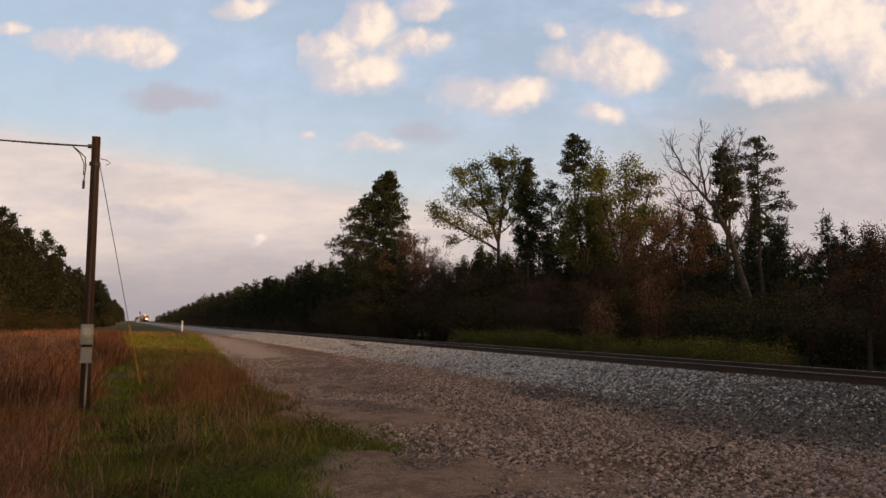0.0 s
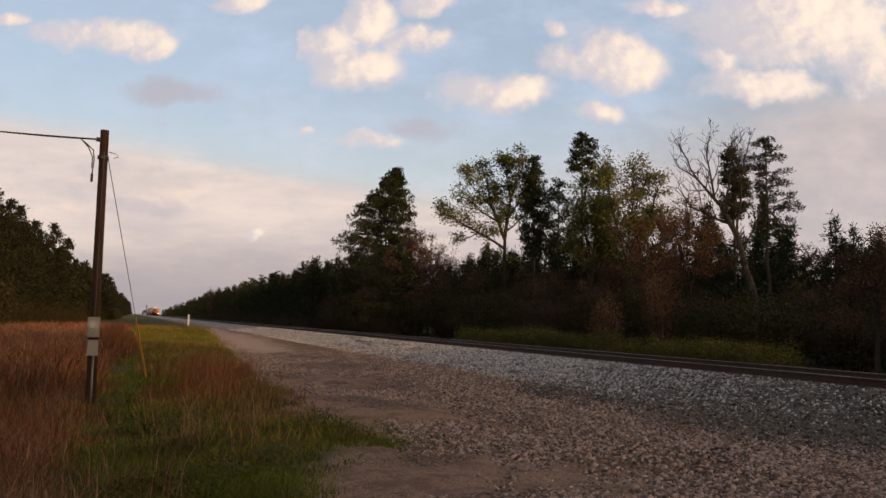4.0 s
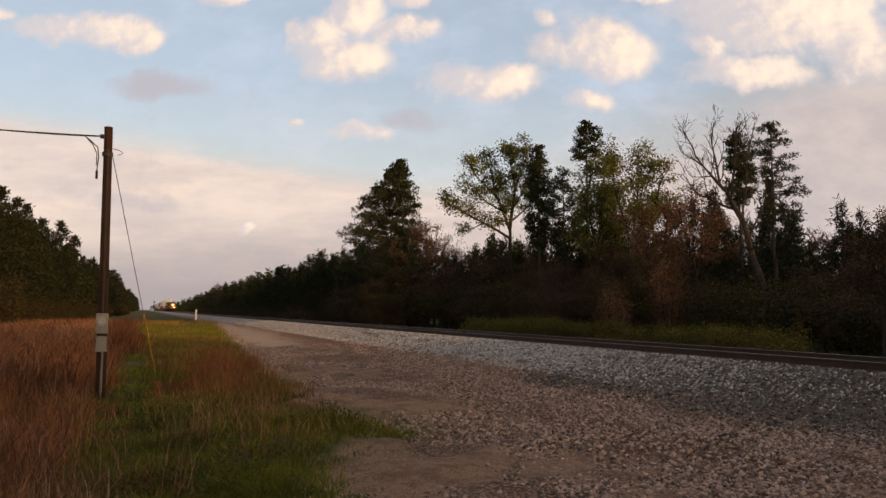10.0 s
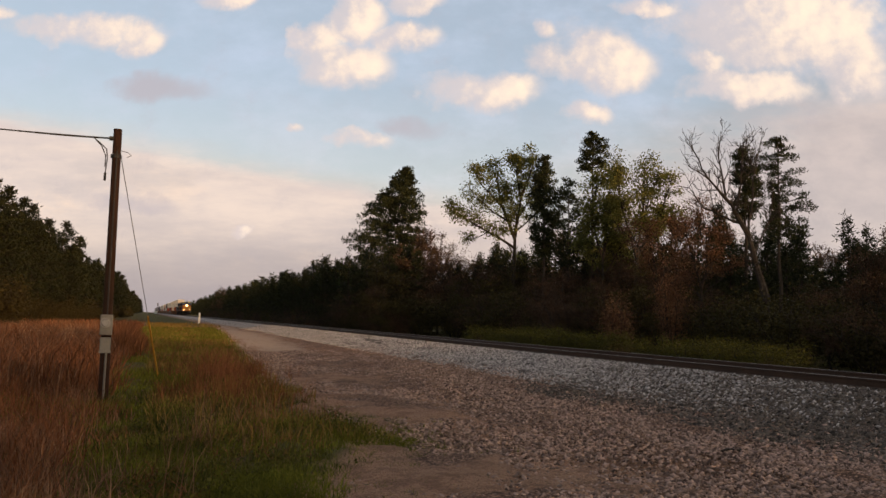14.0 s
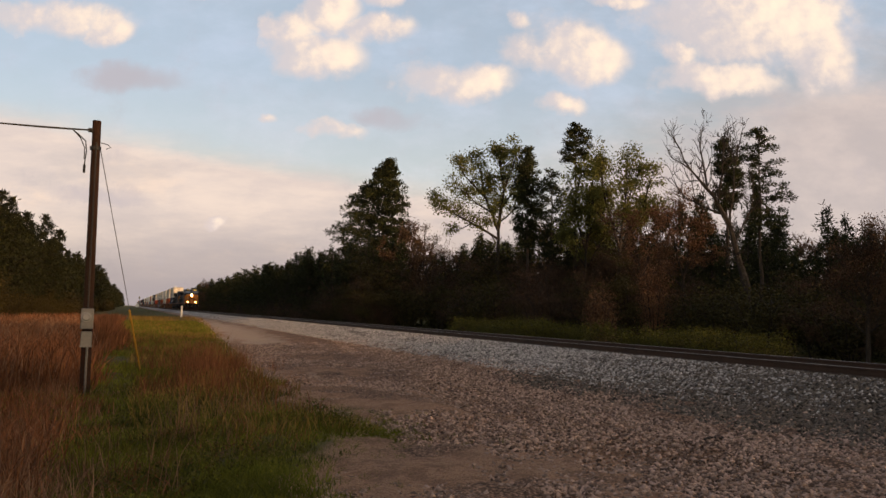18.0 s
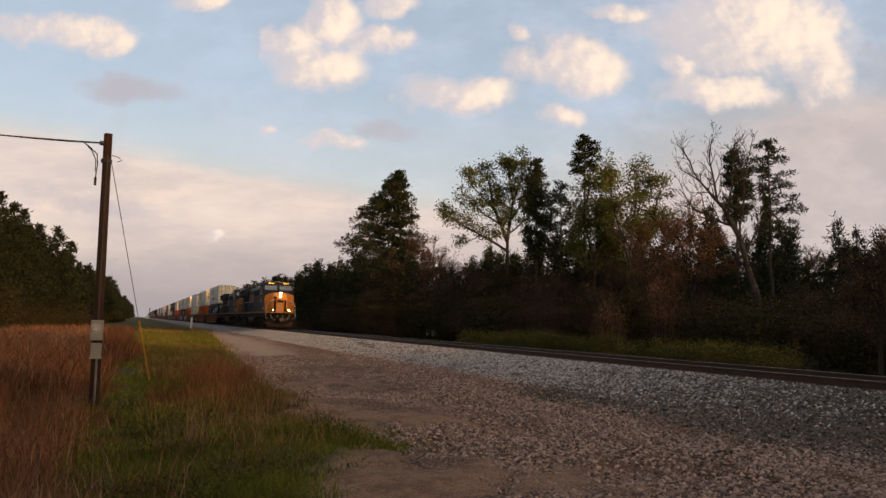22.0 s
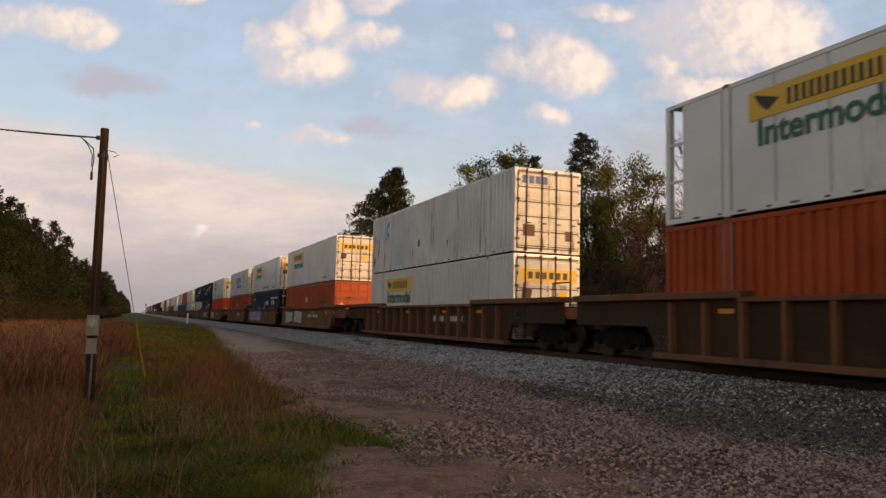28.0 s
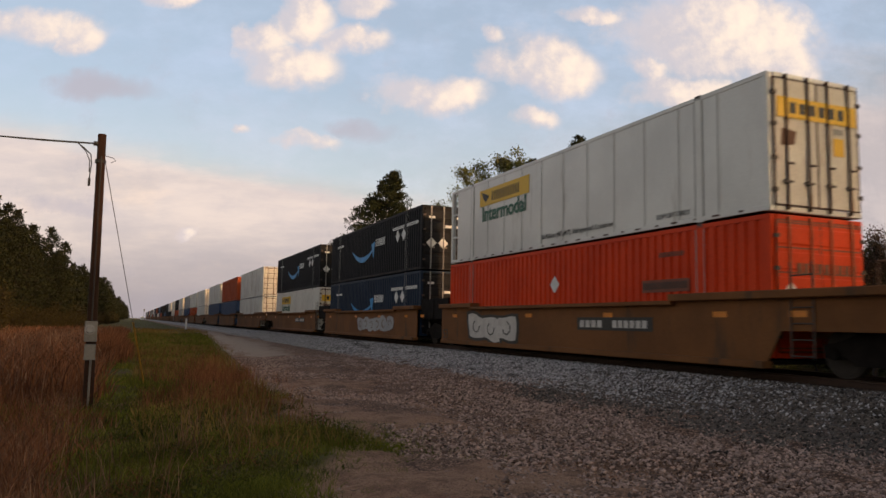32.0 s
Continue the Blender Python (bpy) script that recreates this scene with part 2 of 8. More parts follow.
def ground_material():
    mt = bpy.data.materials.new("ground")
    mt.use_nodes = True
    n = Nodes(mt.node_tree)
    co = n.put("ShaderNodeTexCoord").outputs["Object"]
    sx = n.put("ShaderNodeSeparateXYZ", {0: co})
    x, y = sx.outputs[0], sx.outputs[1]
    wob = n.m("MULTIPLY_ADD", n.noise(co, 0.9, 6, 0.65), 1.8, -0.9)
    e = n.m("ADD", n.m("SUBTRACT", x, 3.0), n.m("MULTIPLY", n.m("MAXIMUM", n.m("SUBTRACT", 9.0, y), 0.0), 0.55))
    e = n.m("SUBTRACT", e, n.m("MULTIPLY", n.m("MAXIMUM", n.m("SUBTRACT", n.m("MINIMUM", y, 95.0), 20.0), 0.0), 0.065))
    e = n.m("ADD", e, wob)
    # soil and thatch under the grass
    big = n.noise(co, 0.35, 5)
    thatch = n.mix(n.noise(n.stretch(co, 1.0, 0.6, 1.0), 60.0, 5, 0.7), (0.05, 0.034, 0.014), (0.17, 0.105, 0.05))
    moss = n.mix(n.noise(co, 80.0, 4, 0.7), (0.06, 0.055, 0.010), (0.15, 0.14, 0.030))
    soil = n.mix(n.step(big, 0.4, 0.62), moss, thatch)
    soil = n.mix(n.step(n.noise(co, 5.0, 5), 0.45, 0.7), soil, moss)
    # gravel road: stones of several tints over packed pinkish dirt
    cell = n.put("ShaderNodeTexVoronoi", {"Vector": co, "Scale": 34.0, "Randomness": 1.0})
    tint = n.put("ShaderNodeSeparateColor", {0: cell.outputs["Color"]}).outputs[0]
    tint = n.step(tint, 0.05, 0.95)
    small = n.put("ShaderNodeTexVoronoi", {"Vector": co, "Scale": 75.0})
    tint2 = n.put("ShaderNodeSeparateColor", {0: small.outputs["Color"]}).outputs[1]
    stone = n.mix(tint, (0.11, 0.060, 0.040), (0.58, 0.34, 0.24))
    stone = n.mix(n.m("MULTIPLY", tint2, 0.5), stone, (0.20, 0.125, 0.092))
    dirt = n.mix(n.noise(co, 14.0, 8, 0.75), (0.275, 0.148, 0.090), (0.72, 0.43, 0.285))
    dirt = n.mix(n.m("MULTIPLY", n.step(n.noise(co, 48.0, 5, 0.7), 0.5, 0.66), 0.5), dirt, (0.17, 0.105, 0.075))
    dirt = n.mix(n.m("MULTIPLY", n.step(tint2, 0.55, 0.9), 0.75), dirt, stone)
    worn = n.m("MULTIPLY", n.m("SUBTRACT", 1.0, n.step(e, 0.5, 2.0)), n.m("MULTIPLY_ADD", n.step(y, 18.0, 34.0), 0.26, 0.05))
    worn = n.m("ADD", worn, n.m("MULTIPLY", n.m("SUBTRACT", 1.0, n.step(y, 5.0, 8.5)), 0.06))
    for px, py, rx, ry, amount in BARE:
        ex, ey = n.m("DIVIDE", n.m("SUBTRACT", x, px), rx), n.m("DIVIDE", n.m("SUBTRACT", y, py), ry)
        worn = n.m("ADD", worn, n.m("MULTIPLY", n.m("SUBTRACT", 1.0, n.m("ADD", n.m("MULTIPLY", ex, ex), n.m("MULTIPLY", ey, ey)), clamp=True), amount))
    dirt = n.mix(n.m("MULTIPLY", n.step(n.noise(co, 2.2, 7, 0.7), 0.46, 0.62), 0.6), dirt, (0.19, 0.098, 0.068))
    chalk = n.m("ADD", n.noise(n.stretch(co, 1.0, 0.22, 1.0), 0.9, 6, 0.65), n.m("MULTIPLY", n.m("SUBTRACT", n.step(y, 14.0, 36.0), n.step(n.m("ABSOLUTE", n.m("SUBTRACT", x, n.m("MULTIPLY_ADD", n.m("MINIMUM", y, 95.0), 0.065, 3.4))), 0.2, 2.4)), 0.30))
    dirt = n.mix(n.m("MULTIPLY", n.step(chalk, 0.56, 0.74), 0.8), dirt, n.mix(n.noise(co, 9.0, 6, 0.7), (0.50, 0.36, 0.27), (0.74, 0.58, 0.47)))
    patch = n.step(n.m("ADD", worn, n.noise(n.stretch(co, 1.0, 0.55, 1.0), 0.75, 6, 0.62)), 0.47, 0.60)
    near_road = n.m("SUBTRACT", 1.0, n.step(n.m("SUBTRACT", n.m("ADD", x, n.m("MULTIPLY", wob, 1.6)), n.m("MULTIPLY", n.step(y, 14.0, 60.0), 2.2)), 4.4, 7.6))
    # shade between the road stones, painted dark along the cell edges
    gap_shade = n.m("MULTIPLY", n.step(cell.outputs["Distance"], 0.42, 0.62), 0.7)
    stone = n.mix(gap_shade, stone, (0.06, 0.034, 0.024))
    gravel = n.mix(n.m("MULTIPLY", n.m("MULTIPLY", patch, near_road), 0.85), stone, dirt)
    # clean pale stone of the bank, darkened to read as shade under loose stones
    pale = n.mix(tint, (0.040, 0.034, 0.031), (0.44, 0.385, 0.36))
    pale = n.mix(n.m("MULTIPLY", tint2, 0.4), pale, (0.08, 0.068, 0.06))
    xb = n.m("ADD", x, n.m("MULTIPLY", wob, 0.55))
    # same painted shade in the gaps of the bank's stones
    bank_gap_shade = n.m("MULTIPLY", n.step(cell.outputs["Distance"], 0.40, 0.62), 0.75)
    pale = n.mix(bank_gap_shade, pale, (0.035, 0.028, 0.023))
    # near stone is greyer by itself, and darkened further as lens corner falloff
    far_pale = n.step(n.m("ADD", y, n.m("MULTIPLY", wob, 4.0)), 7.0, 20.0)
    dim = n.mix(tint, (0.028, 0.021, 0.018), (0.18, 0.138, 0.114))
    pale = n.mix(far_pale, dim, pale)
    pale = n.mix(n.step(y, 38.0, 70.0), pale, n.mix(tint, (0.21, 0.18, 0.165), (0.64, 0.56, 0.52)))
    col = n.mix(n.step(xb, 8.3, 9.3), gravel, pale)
    oily = n.mix(tint, (0.024, 0.011, 0.006), (0.080, 0.040, 0.024))
    col = n.mix(n.step(x, 11.35, 11.6), col, oily)
    col = n.mix(n.step(x, 14.7, 15.6), col, (0.06, 0.052, 0.034))
    col = n.mix(n.step(xb, 16.2, 18.0), col, soil)
    col = n.mix(n.m("SUBTRACT", 1.0, n.step(e, -0.8, -0.35)), col, soil)
    hgt = n.m("ADD", n.m("MULTIPLY", cell.outputs["Distance"], -1.2), n.m("MULTIPLY", small.outputs["Distance"], -0.5))
    hgt = n.m("ADD", hgt, n.m("MULTIPLY", n.noise(co, 90.0, 3), 0.3))
    bp = n.put("ShaderNodeBump", {"Height": hgt, "Strength": 1.0, "Distance": 0.042})
    bs = n.put("ShaderNodeBsdfPrincipled", {"Base Color": col, "Roughness": 0.93, "Specular IOR Level": 0.2, "Normal": bp.outputs[0]})
    n.put("ShaderNodeOutputMaterial", {"Surface": bs.outputs[0]})
    return mt


def build_ground():
    xs = np.concatenate([[-3000, -1200, -500, -200, -90, -60, -40], np.arange(-30, -4, 1.5), np.arange(-4, 20, 0.25), np.arange(20, 60, 3), [80, 150, 400, 1200, 3000]])
    ys = np.concatenate([[-600, -200, -60, -20], np.arange(-8, 30, 0.35), np.arange(30, 120, 3), np.geomspace(125, 4800, 26)])
    X, Y = np.meshgrid(xs, ys)
    rng = np.random.default_rng(3)
    Z = ground_z(X)
    amp = np.where((X > 11.4) & (X < 14.4), 0.006, 0.02) * (np.abs(Y) < 130)
    Z = Z + rng.normal(0, 1, Z.shape) * amp
    Z += 0.05 * np.sin(X * 0.9 + Y * 0.37) * np.sin(Y * 0.61) * np.clip((8.5 - X) / 4, 0, 1) * (np.abs(Y) < 130)
    w = len(xs)
    i = (np.arange(len(ys) - 1)[:, None] * w + np.arange(w - 1)[None]).ravel()
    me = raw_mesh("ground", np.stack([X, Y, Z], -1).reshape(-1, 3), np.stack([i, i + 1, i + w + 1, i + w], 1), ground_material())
    me.polygons.foreach_set("use_smooth", [True] * len(me.polygons))
    return tagged(new("ground", me), "gravel service road, grassy verge and pale ballast bank", "ground", kind="structure")


build_ground()


# ---------- loose stones ----------
def stones(name, label, n, xr, yr, size, mat, seed, dens=None):
    rng = np.random.default_rng(seed)
    x = rng.uniform(*xr, n * 3)
    y = yr[0] * (yr[1] / yr[0]) ** rng.uniform(0, 1, n * 3)
    az = np.degrees(np.arctan2(x, y))
    keep = (az > -12) & (az < 60)
    if dens is not None:
        keep &= dens(x, y, rng)
    x, y = x[keep][:n], y[keep][:n]
    k = len(x)
    r = rng.uniform(*size, k) * rng.choice([0.7, 1.0, 1.25], k)
    base = np.array([(1, 0, 0), (-1, 0, 0), (0, 1, 0), (0, -1, 0), (0, 0, 1), (0, 0, -1)], float)
    v = base[None] * rng.uniform(0.55, 1.25, (k, 6, 3)) + rng.normal(0, 0.22, (k, 6, 3))
    a = rng.uniform(0, 6.28, k)
    c, s = np.cos(a)[:, None], np.sin(a)[:, None]
    v = np.stack([v[..., 0] * c - v[..., 1] * s, v[..., 0] * s + v[..., 1] * c, v[..., 2] * 0.65], -1) * r[:, None, None]
    v += np.stack([x, y, ground_z(x) + r * 0.2], 1)[:, None]
    f = np.array([(0, 2, 4), (2, 1, 4), (1, 3, 4), (3, 0, 4), (2, 0, 5), (1, 2, 5), (3, 1, 5), (0, 3, 5)])
    f = (np.arange(k)[:, None, None] * 6 + f[None]).reshape(-1, 3)
    return tagged(new(name, raw_mesh(name, v.reshape(-1, 3), f, mat)), label, "gravel", kind="stuff")


def stone_material(name, lo, hi):
    mt = bpy.data.materials.new(name)
    mt.use_nodes = True
    n = Nodes(mt.node_tree)
    co = n.put("ShaderNodeTexCoord").outputs["Object"]
    rnd = n.put("ShaderNodeNewGeometry").outputs["Random Per Island"]
    col = n.mix(rnd, lo, hi)
    col = n.mix(n.m("MULTIPLY", n.noise(co, 60.0, 4), 0.5), col, tuple(c * 0.5 for c in lo))
    bs = n.put("ShaderNodeBsdfPrincipled", {"Base Color": col, "Roughness": 0.9, "Specular IOR Level": 0.25})
    n.put("ShaderNodeOutputMaterial", {"Surface": bs.outputs[0]})
    return mt


STONE_ROAD = stone_material("road_stone", (0.085, 0.052, 0.041), (0.68, 0.46, 0.375))
STONE_PALE = stone_material("bank_stone", (0.070, 0.062, 0.060), (0.76, 0.69, 0.67))


def road_density(x, y, rng):
    off = x - verge_edge(y)
    patchy = 0.5 + 0.5 * np.sin(x * 1.7 + 0.6 * np.sin(y * 1.1)) * np.sin(y * 0.8 + x * 0.5)
    p = np.where(x < 6.2, 0.30 + 0.62 * patchy, 0.95) * (off > -0.2)
    p = p * np.where((x > 7.9 + 0.35 * np.sin(y * 1.3) + 0.25 * np.sin(y * 3.1 + 1.0) + rng.normal(0, 0.45, len(x))) & (y < 15), 0.2, 1.0)
    for px, py, rx, ry, amount in BARE:
        p = p * (1 - min(1.0, amount * 1.7) * np.clip(1.15 - ((x - px) / rx) ** 2 - ((y - py) / ry) ** 2, 0, 1) * np.where(y < 20, 1.0, 0.4))
    return rng.uniform(0, 1, len(x)) < p


stones("road_gravel", "loose grey and pinkish stones on the road", 92000, (0.2, 9.4), (3.2, 32), (0.011, 0.034), STONE_ROAD, 11, road_density)
# grey near stones, with the lens corner falloff also put into their colour
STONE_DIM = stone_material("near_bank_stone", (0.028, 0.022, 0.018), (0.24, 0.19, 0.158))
stones("near_ballast_stones", "darkened grey crushed stone at the near end of the bank", 30000, (7.3, 11.6), (4.4, 16), (0.018, 0.045), STONE_DIM, 13,
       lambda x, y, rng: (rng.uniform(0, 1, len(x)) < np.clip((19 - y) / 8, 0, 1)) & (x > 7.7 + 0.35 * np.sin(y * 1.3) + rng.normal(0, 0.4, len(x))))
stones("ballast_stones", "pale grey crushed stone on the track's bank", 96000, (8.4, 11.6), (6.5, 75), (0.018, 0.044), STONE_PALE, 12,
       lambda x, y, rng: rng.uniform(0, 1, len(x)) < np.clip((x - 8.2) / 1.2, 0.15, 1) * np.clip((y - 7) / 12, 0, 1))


# ---------- track ----------
STEEL = surface("rail_steel", (0.055, 0.027, 0.017), (0.035, 0.018, 0.012), rough=0.75, metal=0.0, scale=2.0, stain=(0.08, 0.04, 0.022), streak=(1, 0.2, 1))
HEAD = surface("rail_head", (0.26, 0.20, 0.165), (0.19, 0.145, 0.12), rough=0.42, metal=1.0, scale=1.0, bump=0.02)
TIE = surface("tie_wood", (0.03, 0.022, 0.017), (0.05, 0.038, 0.03), rough=0.9, scale=4.0, stain=(0.03, 0.022, 0.018), streak=(0.3, 3, 3), vary=0.4)
PLATE = surface("tie_plate", (0.06, 0.034, 0.022), rough=0.8, metal=0.3, scale=12)


def build_track():
    track = thing("railway_track", "single line of steel rails on dark timber ties", "railway track", kind="structure", at=pose(TRACK_X, 0, RAIL_Z))
    prof = [(-0.075, -0.17), (-0.075, -0.155), (-0.012, -0.135), (-0.012, -0.045), (-0.036, -0.035), (-0.036, -0.004),
            (0.036, -0.004), (0.036, -0.035), (0.012, -0.045), (0.012, -0.135), (0.075, -0.155), (0.075, -0.17)]
    for sx in (-0.755, 0.755):
        s = Shape().prism([(a + sx, b) for a, b in prof], -60, 1800)
        rail = part("rail", s, STEEL, track)
        part("rail_head", Shape().prism([(sx - 0.034, -0.004), (sx - 0.026, 0), (sx + 0.026, 0), (sx + 0.034, -0.004)], -60, 1800), HEAD, rail, "worn bright running surface")
    tie = Shape().box(-1.3, 1.3, -0.115, 0.115, -0.34, -0.172, 0.012).mesh("tie", TIE)
    plate = Shape().box(-0.9, -0.6, -0.09, 0.09, -0.1715, -0.158, 0.003).box(0.6, 0.9, -0.09, 0.09, -0.1715, -0.158, 0.003).mesh("tie_plate", PLATE)
    rng = random.Random(5)
    for i in range(150):
        t = part("tie", tie, TIE, track, at=pose(rng.uniform(-0.03, 0.03), -2 + i * 0.5, 0, 0, 0, rng.uniform(-0.8, 0.8)))
        part("tie_plate", plate, PLATE, t)
    far = Shape()
    for i in range(900):
        y = 73 + i * 0.5
        far.box(-1.3, 1.3, y - 0.115, y + 0.115, -0.34, -0.172)
    part("far_ties", far, TIE, track)["kind"] = "stuff"
    return track


build_track()

# ---------- train: paints ----------
RUST = (0.12, 0.045, 0.018)
P_WHITE = surface("white_paint", (0.68, 0.66, 0.62), (0.58, 0.56, 0.53), rough=0.30, spec=0.7, scale=0.5, grain=25, bump=0.05, stain=(0.34, 0.30, 0.26), stain_amount=0.3, streak=(1.5, 1.5, 0.25))
P_OLD = surface("old_white_paint", (0.70, 0.68, 0.64), (0.57, 0.55, 0.52), rough=0.42, spec=0.55, scale=0.6, grain=20, bump=0.08, stain=(0.26, 0.13, 0.07), stain_amount=0.44, streak=(2.6, 2.6, 0.16))
P_DOORW = surface("door_white_paint", (0.66, 0.62, 0.55), (0.55, 0.49, 0.42), rough=0.55, scale=1.2, grain=25, bump=0.06, stain=(0.24, 0.11, 0.05), stain_amount=0.42, streak=(2.0, 2.0, 0.4))
P_PALE = surface("pale_blue_white_paint", (0.64, 0.635, 0.61), (0.56, 0.555, 0.535), rough=0.34, spec=0.6, scale=0.6, grain=22, bump=0.05, stain=(0.33, 0.33, 0.31), stain_amount=0.25, streak=(2, 2, 0.25))
P_BLUEW = surface("bluish_white_paint", (0.50, 0.56, 0.62), (0.42, 0.48, 0.54), rough=0.45, scale=0.6, grain=22, bump=0.05)
P_ORANGE = surface("orange_paint", (0.42, 0.072, 0.017), (0.32, 0.053, 0.014), spec=0.14, rough=0.55, scale=0.6, grain=22, bump=0.05, stain=(0.26, 0.06, 0.025), stain_amount=0.28, streak=(2, 2, 0.25))
P_RED = surface("red_orange_paint", (0.68, 0.055, 0.010), (0.56, 0.042, 0.009), spec=0.15, rough=0.5, scale=0.6, grain=22, bump=0.05, stain=(0.30, 0.04, 0.015), stain_amount=0.22, streak=(2, 2, 0.25))
P_NAVY = surface("navy_paint", (0.015, 0.030, 0.058), (0.011, 0.023, 0.045), spec=0.12, rough=0.5, scale=0.7, grain=22, bump=0.05, stain=(0.05, 0.06, 0.07), stain_amount=0.2, streak=(2, 2, 0.25))
P_DARK = surface("charcoal_paint", (0.012, 0.012, 0.015), (0.009, 0.009, 0.011), spec=0.12, rough=0.6, scale=0.7, grain=22, bump=0.05, stain=(0.034, 0.029, 0.026), stain_amount=0.2, streak=(2, 2, 0.25))
P_BLUE = surface("blue_paint", (0.03, 0.07, 0.16), (0.025, 0.055, 0.12), rough=0.5, scale=0.7, grain=22, bump=0.05)
P_GREY = surface("grey_paint", (0.36, 0.36, 0.37), (0.28, 0.28, 0.29), rough=0.55, scale=0.7, grain=22, bump=0.05, stain=(0.2, 0.15, 0.12), streak=(2, 2, 0.25))
P_BROWN = surface("car_brown", (0.195, 0.085, 0.042), (0.135, 0.062, 0.034), rough=0.75, scale=0.8, grain=25, bump=0.12, stain=(0.045, 0.030, 0.022), stain_amount=0.42, streak=(1.5, 1.5, 0.3), spec=0.12)
P_TAN = surface("car_tan", (0.190, 0.078, 0.027), (0.140, 0.058, 0.021), rough=0.7, scale=0.7, grain=25, bump=0.08, stain=(0.075, 0.044, 0.026), stain_amount=0.44, streak=(1.2, 1.2, 0.25), spec=0.15)
P_GRIME = surface("under_grime", (0.010, 0.008, 0.007), (0.018, 0.015, 0.013), spec=0.08, rough=0.85, scale=3.0, grain=30, bump=0.2)
P_DARKSTEEL = surface("grimy_steel", (0.022, 0.017, 0.014), (0.035, 0.026, 0.021), rough=0.75, metal=0.2, scale=4.0, grain=30, bump=0.1, spec=0.12)
# the base colour holds the shade of the recesses between ribs
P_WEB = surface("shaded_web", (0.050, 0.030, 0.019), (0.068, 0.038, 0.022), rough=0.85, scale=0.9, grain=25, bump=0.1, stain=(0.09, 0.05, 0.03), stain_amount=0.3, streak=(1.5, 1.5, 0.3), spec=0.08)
P_SEAM = surface("seam_grey", (0.34, 0.33, 0.31), (0.28, 0.27, 0.25), rough=0.7, scale=3.0)
P_ROD = surface("dark_rusty_rod", (0.075, 0.036, 0.022), (0.045, 0.026, 0.02), rough=0.8, scale=5.0, grain=30, bump=0.1)
P_PALEROD = surface("pale_rod", (0.36, 0.35, 0.34), (0.24, 0.23, 0.22), rough=0.5, metal=0.3, scale=5.0, grain=30, bump=0.05)
P_REDROD = surface("orange_rod", (0.46, 0.10, 0.035), (0.34, 0.07, 0.025), rough=0.5, scale=5.0, grain=30, bump=0.05)
P_STEEL = surface("worn_steel", (0.11, 0.095, 0.085), (0.07, 0.055, 0.05), rough=0.6, metal=0.5, scale=4.0, grain=30, bump=0.1, stain=RUST)
P_WHEEL = surface("wheel_steel", (0.030, 0.024, 0.020), (0.045, 0.035, 0.03), rough=0.65, metal=0.3, scale=5.0)
P_RUSTY = surface("rusty_frame", (0.16, 0.085, 0.055), (0.11, 0.05, 0.03), rough=0.75, scale=2.0, grain=30, bump=0.1, stain=RUST, stain_amount=0.45, streak=(1, 1, 0.4))
D_YELLOW = surface("yellow_decal", (0.78, 0.46, 0.03), (0.72, 0.42, 0.03), rough=0.5, scale=1.0, bump=0.02)
D_BLACK = surface("black_decal", (0.03, 0.026, 0.022), rough=0.55, scale=2, bump=0.02)
D_GREEN = surface("green_decal", (0.02, 0.13, 0.075), rough=0.5, scale=2, bump=0.02)
D_LEAF = surface("light_green_decal", (0.13, 0.30, 0.06), rough=0.5, scale=2, bump=0.02)
D_PURPLE = surface("purple_decal", (0.09, 0.06, 0.20), rough=0.5, scale=2, bump=0.02)
D_SKY = surface("sky_blue_decal", (0.03, 0.30, 0.66), rough=0.5, scale=2, bump=0.02)
D_ROYAL = surface("royal_blue_decal", (0.04, 0.085, 0.27), rough=0.5, scale=2, bump=0.02)
D_WHITE = surface("white_decal", (0.74, 0.74, 0.73), (0.62, 0.62, 0.61), rough=0.5, scale=2, bump=0.02)
D_UMBER = surface("dark_orange_decal", (0.20, 0.045, 0.016), rough=0.5, scale=2, bump=0.02)
D_LILAC = surface("lilac_spray", (0.24, 0.24, 0.46), (0.40, 0.40, 0.60), rough=0.6, scale=3, bump=0.02)
D_NIGHT = surface("dark_blue_spray", (0.018, 0.018, 0.045), rough=0.6, scale=3, bump=0.02)
D_SILVER = surface("pale_spray", (0.58, 0.54, 0.50), (0.46, 0.42, 0.39), rough=0.6, scale=3, bump=0.02)
D_AMBER = surface("amber_reflector", (0.75, 0.24, 0.02), rough=0.35, scale=3, bump=0.0)
RUBBER = surface("black_rubber", (0.02, 0.02, 0.02), rough=0.8, scale=6)
GLASS = surface("cab_glass", (0.03, 0.035, 0.04), (0.025, 0.03, 0.035), rough=0.12, scale=1, grain=4, bump=0.0, spec=0.8)

BOX_L, BOX_W, BOX_H = 16.15, 2.59, 2.90
SIDE_TURN = Euler((radians(90), 0, radians(-90))).to_matrix().to_4x4()
WORD = text_mesh("Intermodal", 0.66, D_GREEN, 0.014)
WORD_W = max(v.co.x for v in WORD.vertices)
FIFTY3 = text_mesh("53", 0.5, D_BLACK)
REEF_TEXT = text_mesh("30 Pallets (48\"x40\")  Refrigerated Container", 0.21, D_BLACK)
INTER_TEXT = text_mesh("INTERMODAL", 0.30, D_BLACK)
TOP_LIFT = text_mesh("TOP LIFT ONLY", 0.17, D_BLACK)
CACHE = {}


def cached(key, make):
    if key not in CACHE:
        CACHE[key] = make()
    return CACHE[key]


